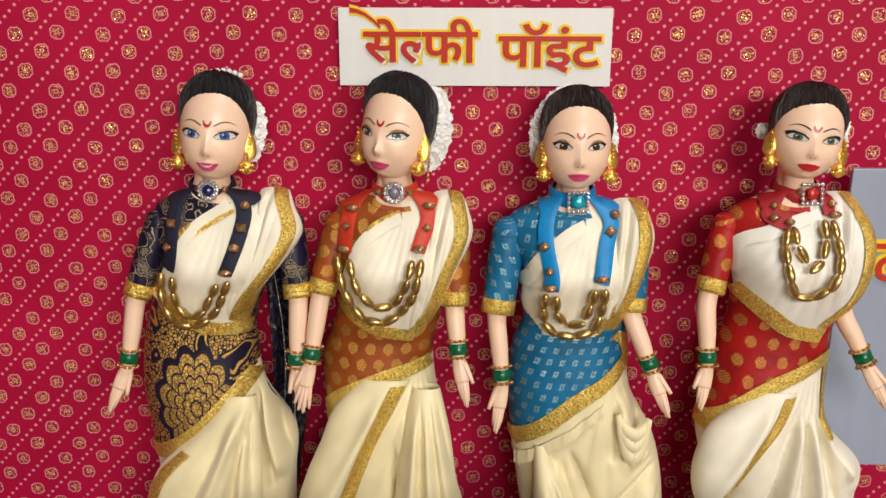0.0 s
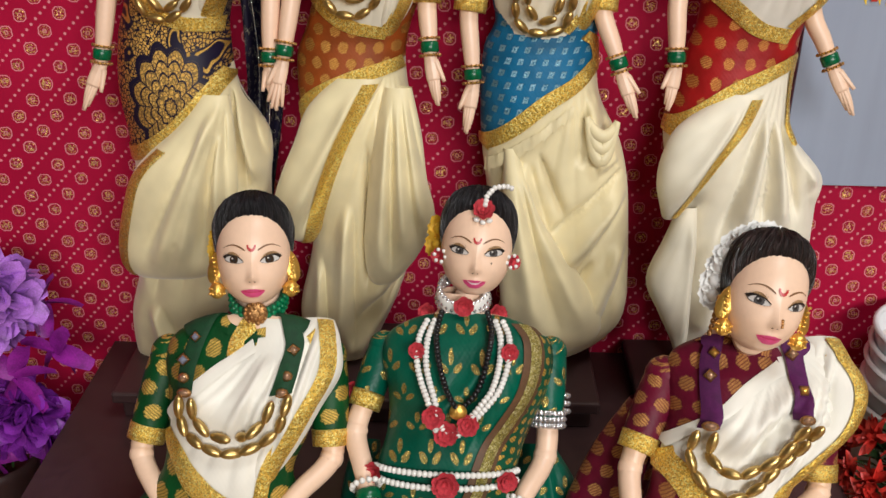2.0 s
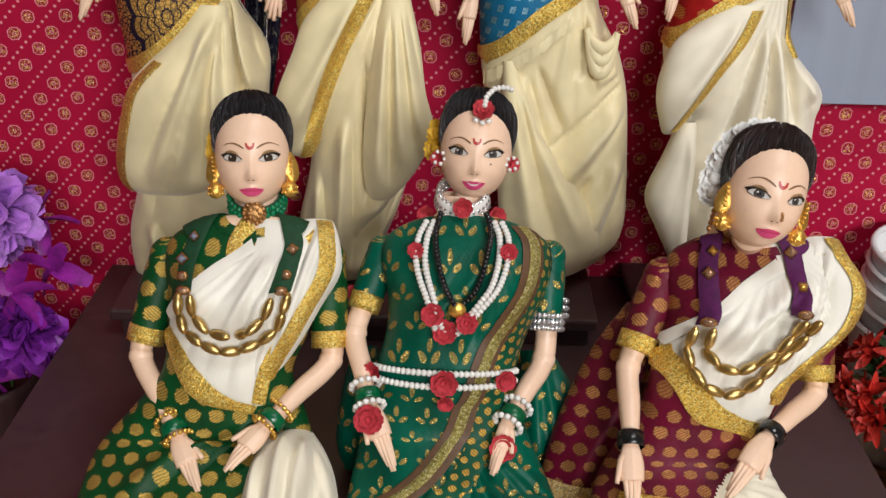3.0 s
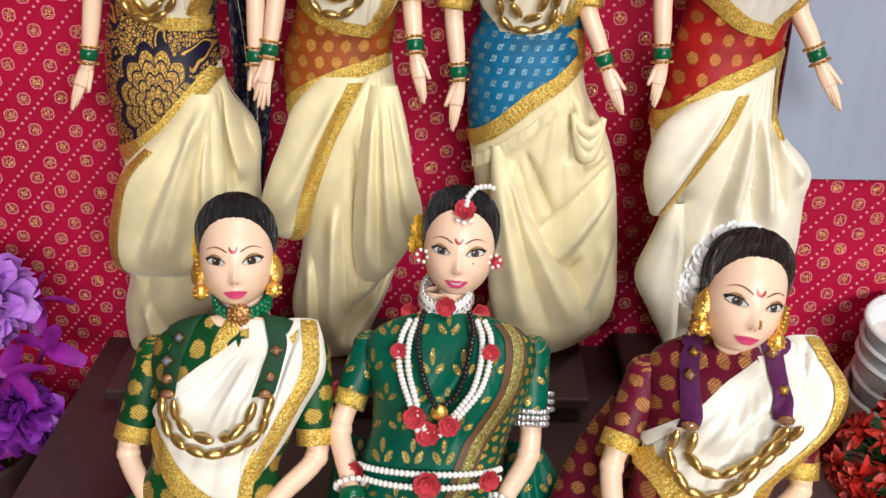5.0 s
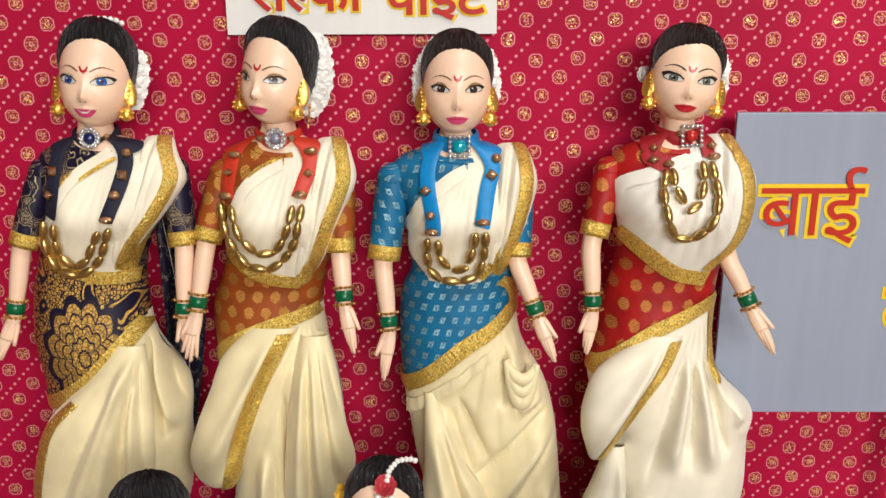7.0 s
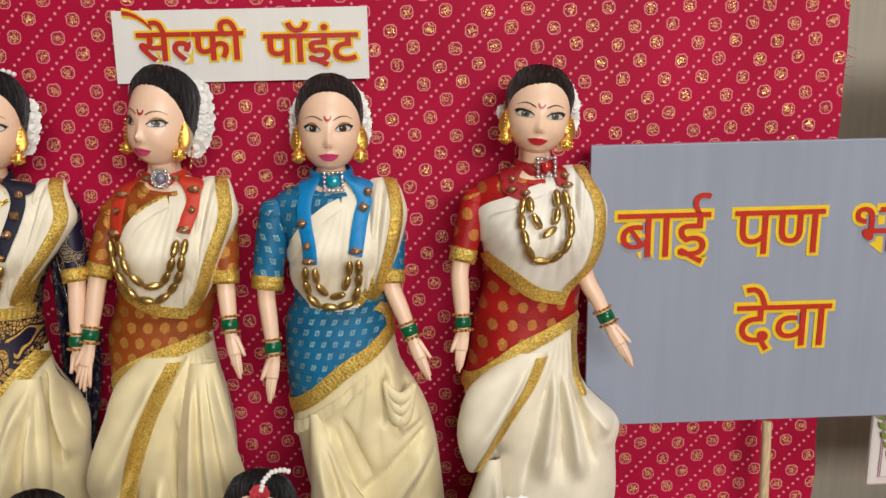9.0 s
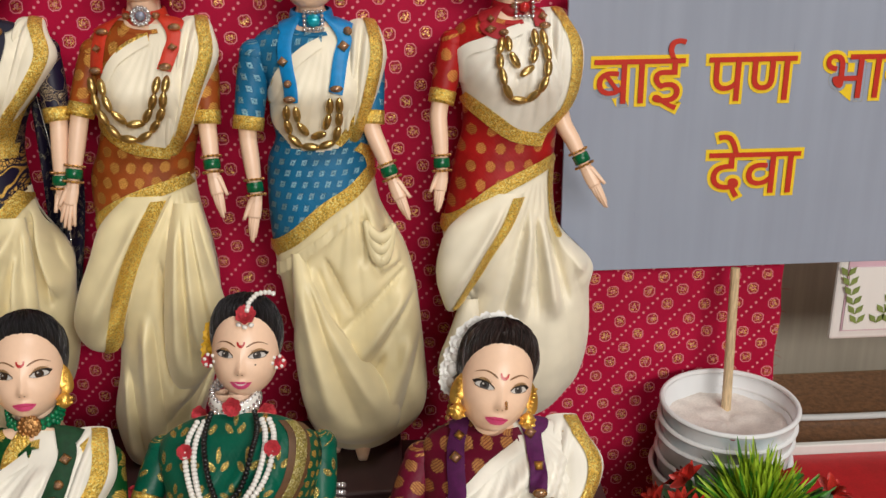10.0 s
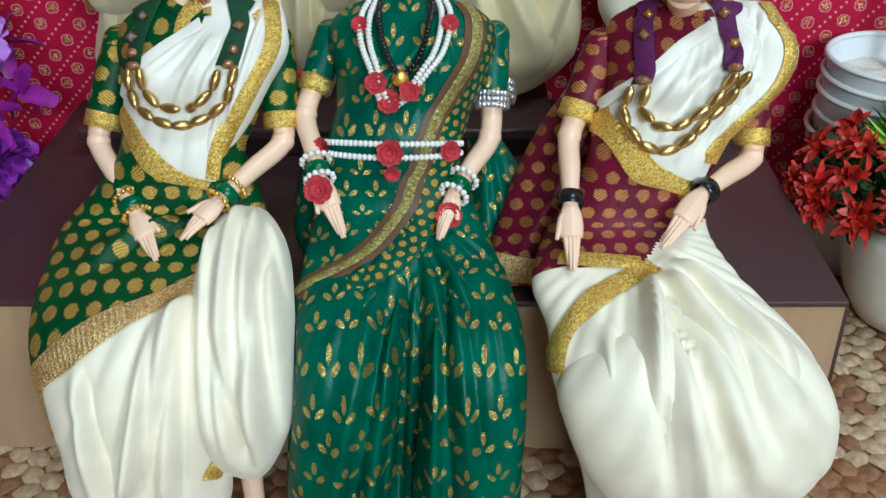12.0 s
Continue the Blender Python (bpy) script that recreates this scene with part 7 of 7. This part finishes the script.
def paper_cup(place, lean, filled=False):
    ob = holder("paper_cup", place, "white printed paper cup in a stack", "cup", "stacked paper cups")
    ob.rotation_euler = lean
    h = 0.088
    body = part("body", revolve([(0.0, 0.004), (0.026, 0.004), (0.027, 0.0), (0.0275, 0.0), (0.0395, h)]), CUP_PRINT, ob)
    part("lining", revolve([(0.0394, h), (0.0388, h), (0.0270, 0.0055), (0.0, 0.0055)]), PAPER_CUP, ob, "plain white inside")
    rim = [(0.0393 + 0.0016 * math.cos(a), h + 0.0016 * math.sin(a)) for a in (2 * math.pi * k / 10 for k in range(11))]
    part("rim", revolve(rim), PAPER_CUP, ob, "rolled white rim")
    return ob


for k, (dx, dy, rx, ry) in enumerate(((-0.0018, 0.001, 0.0, -0.8), (-0.0012, 0.0, 0.5, -0.4), (-0.0005, 0.0, 0.0, 0.0), (0.0, 0.0005, -0.5, 0.5), (0.0005, 0.0, 0.0, 0.3))):
    paper_cup((0.283 + dx, 0.4475 + dy, 0.0005 + 0.0100 * k + (0.003 if k > 1 else 0.0)), (radians(rx), radians(ry), k * 1.3))


def plaster_fill():
    verts, faces = [(0, 0, 0.0)], []
    seg, rings = 40, 12
    for j in range(1, rings + 1):
        for i in range(seg):
            a = 2 * math.pi * i / seg
            r = 0.0362 * j / rings
            z = 0.0016 * noise.noise(Vector((r * math.cos(a) * 110, r * math.sin(a) * 110, 2))) + 0.001 * noise.noise(Vector((r * math.cos(a) * 320, r * math.sin(a) * 320, 5)))
            verts.append((r * math.cos(a), r * math.sin(a), z))
    for i in range(seg):
        faces.append((0, 1 + i, 1 + (i + 1) % seg))
    for j in range(rings - 1):
        for i in range(seg):
            a, b = 1 + j * seg + i, 1 + j * seg + (i + 1) % seg
            faces.append((a, a + seg, b + seg, b))
    ob = link("plaster_fill", verts, faces, [PLASTER], None, smooth=True)
    ob.location = (0.2835, 0.448, 0.1175)
    tagged(ob, "rough white plaster fill inside the top paper cup", "filling")


plaster_fill()

POT_WHITE = plain("cream_ceramic", (0.84, 0.79, 0.67), 0.3, vary=0.04, scale=30.0, coat=0.3, bump=0.05)
PETAL_RED = plain("red_plastic_petal", (0.50, 0.028, 0.018), 0.45, vary=0.45, scale=160.0)
LEAF_DARK = plain("dark_green_plastic", (0.030, 0.075, 0.018), 0.45, vary=0.4, scale=160.0)
LEAF_GREEN = plain("green_plastic_blade", (0.05, 0.22, 0.016), 0.45, vary=0.35, scale=140.0)
LEAF_LIME = plain("lime_plastic_blade", (0.36, 0.54, 0.03), 0.45, vary=0.3, scale=140.0)
PETAL_PURPLE = plain("purple_petal", (0.20, 0.018, 0.32), 0.5, vary=0.4, scale=120.0)
PETAL_LILAC = plain("lilac_petal", (0.42, 0.16, 0.60), 0.5, vary=0.35, scale=120.0)
PETAL_MAGENTA = plain("magenta_petal", (0.25, 0.012, 0.26), 0.5, vary=0.35, scale=120.0)


def blade(store, root, tip, width, bend, rng, notch=False):
    """One pointed leaf or petal, folded along its middle."""
    verts, faces = store
    root, tip = Vector(root), Vector(tip)
    d = tip - root
    side = d.cross(Vector((rng.uniform(-1, 1), rng.uniform(-1, 1), rng.uniform(0.2, 1)))).normalized()
    up = side.cross(d).normalized()
    n = len(verts)
    steps = 5
    for j in range(steps + 1):
        t = j / steps
        w = width * math.sin(math.pi * (0.10 + 0.86 * t)) ** (0.8 if not notch else 0.5)
        if notch and j == steps:
            w = width * 0.6
        p = root + d * t + up * bend * d.length * math.sin(math.pi * t)
        verts.extend([tuple(p - side * w), tuple(p - up * w * 0.35), tuple(p + side * w)])
    for j in range(steps):
        a = n + 3 * j
        faces.extend([(a, a + 1, a + 4, a + 3), (a + 1, a + 2, a + 5, a + 4)])


def leaf_part(name, store, mat, parent):
    return link(name, store[0], store[1], [mat], parent, smooth=True)


def red_plant():
    rng = random.Random(17)
    base = holder("potted_artificial_plant", (0.275, 0.372, 0.0), "cream pot of artificial red flowers with a green grassy tuft", "plant")
    pot = part("pot", revolve([(0.0, 0.0), (0.024, 0.0), (0.031, 0.004), (0.039, 0.018), (0.0445, 0.038), (0.0475, 0.058), (0.0485, 0.070), (0.0465, 0.0705), (0.045, 0.058), (0.0, 0.056)], 56), POT_WHITE, base, "round cream pot")
    pot.location = (0.018, 0.012, 0.0)
    pot.scale = (0.98, 0.98, 1.0)
    # grassy tuft
    tuft = {LEAF_GREEN: ([], []), LEAF_LIME: ([], [])}
    for k in range(420):
        a, e = rng.uniform(0, 2 * math.pi), rng.uniform(0.05, 1.0) ** 0.7 * 1.45
        out = Vector((math.cos(a) * math.cos(e), math.sin(a) * math.cos(e), math.sin(e)))
        root = Vector((0.004, 0.006, 0.094)) + out * rng.uniform(0.004, 0.020)
        tip = root + (out + Vector((0, 0, 0.35))).normalized() * rng.uniform(0.020, 0.031)
        blade(tuft[LEAF_LIME if out.z + rng.uniform(-0.4, 0.4) > 0.75 or rng.random() < 0.2 else LEAF_GREEN], root, tip, 0.0010, 0.06, rng)
    for mat, store in tuft.items():
        leaf_part("grass", store, mat, base)["kind"] = "stuff"
    # dark leaves between the flowers
    store = ([], [])
    for k in range(520):
        a, e = rng.uniform(0, 2 * math.pi), rng.uniform(0.0, 0.95)
        out = Vector((math.cos(a) * math.cos(e), math.sin(a) * math.cos(e), math.sin(e)))
        root = Vector((0, 0, 0.081)) + Vector((out.x * 0.050, out.y * 0.042, out.z * 0.030)) * rng.uniform(0.4, 1.15)
        blade(store, root, root + (out + Vector((rng.uniform(-.6, .6), rng.uniform(-.6, .6), rng.uniform(-.5, .5)))).normalized() * rng.uniform(0.008, 0.016), rng.uniform(0.0018, 0.0034), 0.12, rng)
    leaf_part("foliage", store, LEAF_DARK, base)["kind"] = "stuff"
    # star flowers all round the rim
    spots = [(-62, 0.30), (-95, 0.10), (-118, 0.35), (-140, 0.15), (-150, 0.55), (-172, 0.25), (165, 0.55), (178, 0.85), (150, 0.30), (-80, 0.62), (-40, 0.10), (-28, 0.55), (-5, 0.25), (20, 0.55), (60, 0.3), (100, 0.4), (-130, -0.35), (-105, 0.75), (-160, 0.0), (-185, 0.05), (-125, 0.95), (-70, 0.0), (-165, 0.95), (-110, -0.2), (-150, -0.25), (130, 0.7), (-50, 0.85)]
    for k, (a, e) in enumerate(spots):
        a, e = a + rng.uniform(-6, 6), 0.16 + 0.8 * max(e, 0.0)
        out = Vector((math.cos(radians(a)) * math.cos(e), math.sin(radians(a)) * math.cos(e), math.sin(e)))
        centre = Vector((0, 0, 0.082)) + Vector((out.x * 0.064, out.y * 0.050, out.z * 0.042))
        turn = out.to_track_quat("Z", "Y").to_matrix()
        store = ([], [])
        for ring, count, long, lift in ((0, 8, 0.0108, 0.3), (1, 7, 0.0084, 0.8), (2, 5, 0.0060, 1.5)):
            for q in range(count):
                b = 2 * math.pi * (q + 0.5 * ring) / count + rng.uniform(-0.25, 0.25)
                d = turn @ Vector((math.cos(b), math.sin(b), lift + rng.uniform(-0.2, 0.2)))
                blade(store, centre, centre + d.normalized() * long * 1.22 * rng.uniform(0.85, 1.15), 0.0025, 0.10, rng)
        leaf_part("flower", store, PETAL_RED, base)
        stem = ([], [])
        for q in range(4):
            blade(stem, Vector((out.x * 0.02, out.y * 0.02, 0.07)), centre + Vector((rng.uniform(-.004, .004), rng.uniform(-.004, .004), -0.003)), 0.0009, 0.1, rng)
        leaf_part("stem", stem, LEAF_DARK, base)


red_plant()


def purple_bunch():
    rng = random.Random(23)
    base = holder("potted_purple_flowers", (-0.262, 0.436, 0.0), "bunch of artificial purple and lilac ruffled flowers", "plant")
    part("pot", revolve([(0.0, 0.0), (0.020, 0.0), (0.028, 0.012), (0.032, 0.040), (0.032, 0.046), (0.030, 0.046), (0.029, 0.042), (0.0, 0.040)], 40), MAROON_CARD, base, "small dark round pot")
    for (x, y, z), radius, mat in (((0.031, -0.012, 0.152), 0.030, PETAL_LILAC), ((0.036, -0.020, 0.084), 0.027, PETAL_PURPLE), ((-0.02, 0.01, 0.115), 0.030, PETAL_PURPLE), ((-0.012, -0.02, 0.165), 0.026, PETAL_LILAC)):
        store = ([], [])
        c = Vector((x, y, z))
        for k in range(150):
            out = Vector((rng.gauss(0, 1), rng.gauss(0, 1), rng.gauss(0, 1))).normalized()
            root = c + out * radius * rng.uniform(0.15, 0.45)
            blade(store, root, root + (out + Vector((0, 0, rng.uniform(-0.5, 0.3)))).normalized() * radius * rng.uniform(0.45, 0.62), radius * rng.uniform(0.20, 0.30), 0.22, rng, True)
        leaf_part("flower", store, mat, base)
    for (x, y, z), n in (((0.056, -0.010, 0.122), 5), ((0.050, 0.000, 0.146), 4), ((0.040, -0.026, 0.115), 5), ((0.010, -0.02, 0.058), 5), ((0.03, -0.002, 0.050), 4)):
        store = ([], [])
        c = Vector((x, y, z))
        for k in range(n):
            a = 2 * math.pi * k / n + rng.uniform(-0.3, 0.3)
            d = Vector((math.cos(a) * 0.9 + 0.25, rng.uniform(-0.5, 0.1), math.sin(a) * 0.8))
            blade(store, c, c + d.normalized() * rng.uniform(0.017, 0.025), 0.0055, 0.1, rng, True)
        leaf_part("blossom", store, PETAL_MAGENTA, base)
    store = ([], [])
    for k in range(14):
        blade(store, (rng.uniform(-0.02, 0.02), rng.uniform(-0.02, 0.02), 0.041), (rng.uniform(-0.03, 0.04), rng.uniform(-0.02, 0.02), rng.uniform(0.08, 0.15)), 0.0018, 0.1, rng)
    leaf_part("stem", store, LEAF_DARK, base)


purple_bunch()


def leaf_card():
    """The corner of another board: white edge, pink field, green sprigs."""
    base = holder("poster_board", (0.51, 0.554, -0.034), "pink poster board with white edge and printed green sprigs", "sign")
    part("backing", box_bm(-0.118, 0.0, 0.150, 0.13, 0.004, 0.46, 0.002), WHITE_CARD, base)
    part("field", box_bm(-0.111, -0.0012, 0.157, 0.13, -0.0002, 0.455), PINK_CARD, base)
    part("corner_field", box_bm(-0.110, -0.0020, 0.158, -0.072, -0.0014, 0.205), WHITE_CARD, base)
    rng = random.Random(9)
    for x0, lean, count in ((-0.101, -0.35, 6), (-0.087, 0.75, 6), (-0.078, 0.1, 6)):
        store = ([], [])
        for k in range(count):
            z = 0.163 + 0.0072 * k
            x = x0 + lean * 0.006 * k
            for side in (-1, 1):
                a = Vector((x, -0.0026, z))
                d = Vector((side * 0.0056, 0, 0.0072))
                w = Vector((0.0018, 0, -side * 0.0013))
                n = len(store[0])
                store[0].extend([tuple(a), tuple(a + d * 0.5 + w), tuple(a + d), tuple(a + d * 0.5 - w)])
                store[1].append((n, n + 1, n + 2, n + 3))
        leaf_part("sprig", store, PRINT_GREEN, base)
    part("letter_bar", box_bm(-0.068, -0.0028, 0.395, -0.03, -0.0014, 0.403), LETTER_RED, base)
    bm = bmesh.new()
    bmesh.ops.create_cone(bm, cap_ends=True, segments=14, radius1=0.0033, radius2=0.003, depth=0.30)
    bmesh.ops.transform(bm, matrix=Matrix.Translation((0.03, 0.008, 0.185)), verts=bm.verts)
    part("stick", bm, STICK_WOOD, base)


leaf_card()


def cable():
    cu = bpy.data.curves.new("white_cable", "CURVE")
    cu.dimensions, cu.bevel_depth, cu.bevel_resolution = "3D", 0.0028, 3
    sp = cu.splines.new("BEZIER")
    sp.bezier_points.add(2)
    for bp, co in zip(sp.bezier_points, ((0.30, 0.655, 0.0014), (0.45, 0.640, 0.0014), (0.75, 0.66, 0.0014))):
        bp.co, bp.handle_left_type, bp.handle_right_type = co, "AUTO", "AUTO"
    cu.materials.append(PAPER_CUP)
    tagged(new("cable", cu), "white round cable lying on the woven mat", "cable")


cable()

RED_GLOSS = plain("red_gloss_card", (0.45, 0.012, 0.018), 0.35, vary=0.15, scale=60.0)
base = holder("red_tray", (0.46, 0.48, 0.0), "flat red card tray with a white edge on the mat", "tray")
part("plate", box_bm(-0.11, -0.10, 0.0015, 0.16, 0.10, 0.006, 0.001), RED_GLOSS, base)
part("edge", box_bm(-0.112, 0.101, 0.0012, 0.162, 0.1065, 0.013, 0.001), WHITE_CARD, base)

# ---- woven mat ----
MAT_PALE = plain("pale_cane", (0.50, 0.355, 0.215), 0.45, vary=0.35, scale=240.0, coat=0.15, bump=0.6)
MAT_BROWN = plain("brown_cane", (0.27, 0.13, 0.06), 0.45, vary=0.4, scale=240.0, coat=0.15, bump=0.6)


def cane_mesh(name, long, wide, mat, seed):
    """One bulging flat strand of the weave."""
    rng = random.Random(seed)
    verts, faces = [], []
    n, m = 4, 4
    for j in range(n + 1):
        for i in range(m + 1):
            u, v = j / n * 2 - 1, i / m * 2 - 1
            z = 0.0019 * (1 - u * u) * (1 - 0.6 * v * v) + rng.uniform(-0.0003, 0.0003)
            verts.append((u * long / 2 * (1 - 0.12 * v * v), v * wide / 2 * (1 - 0.22 * u * u), z))
    for j in range(n):
        for i in range(m):
            a = j * (m + 1) + i
            faces.append((a, a + m + 1, a + m + 2, a + 1))
    me = bpy.data.meshes.new(name)
    me.from_pydata(verts, [], faces)
    me.polygons.foreach_set("use_smooth", [True] * len(me.polygons))
    me.materials.append(mat)
    return me


def woven_mat():
    base = holder("woven_mat", (0.0, 0.2, 0.0), "woven cane floor mat in cream and brown", "mat")
    part("backing", box_bm(-0.9, -0.7, -0.0055, 0.9, 0.52, -0.0015), MAT_BROWN, base)
    rng = random.Random(31)
    pitch = 0.0115
    kinds = [cane_mesh("strand", 0.0130, 0.0098, MAT_PALE, 1), cane_mesh("strand", 0.0130, 0.0098, MAT_PALE, 2), cane_mesh("strand", 0.0130, 0.0098, MAT_BROWN, 3)]
    rest_v, rest_f, singles = [], [], 0
    slant = radians(38)
    for j in range(-70, 70):
        for i in range(-70, 70):
            a = i * pitch + (j % 2) * pitch * 0.5
            b = j * pitch * 0.80
            x, y = 0.22 + a * math.cos(slant) - b * math.sin(slant), 0.24 + a * math.sin(slant) + b * math.cos(slant)
            if not (-0.34 < x < 0.75 and 0.06 < y < 0.57):
                continue
            if -0.185 < x < 0.195 and 0.285 < y < 0.49:
                continue
            dark = noise.noise(Vector((x * 30, y * 30, 4))) > 0.12 or rng.random() < 0.10
            turn = slant + rng.uniform(-0.12, 0.12) + (math.pi / 2 if (i + j) % 2 else 0)
            me = kinds[2] if dark else kinds[rng.randrange(2)]
            near = 0.195 < x < 0.40 and 0.15 < y < 0.40 or -0.24 < x < -0.10 and 0.17 < y < 0.27
            m = pose(x, y - 0.2, -0.0012 + rng.uniform(-0.0004, 0.0004), rng.uniform(-5, 5), rng.uniform(-5, 5), math.degrees(turn))
            if near and singles < 300:
                ob = new("strand", me)
                ob.parent = base
                ob.matrix_local = m
                singles += 1
            else:
                n = len(rest_v)
                rest_v.extend(tuple(m @ v.co) for v in me.vertices)
                rest_f.extend((tuple(n + k for k in p.vertices), 1 if dark else 0) for p in me.polygons)
    ob = link("weave", rest_v, [f for f, _ in rest_f], [MAT_PALE, MAT_BROWN], base, [k for _, k in rest_f], True)
    ob["kind"] = "stuff"


woven_mat()
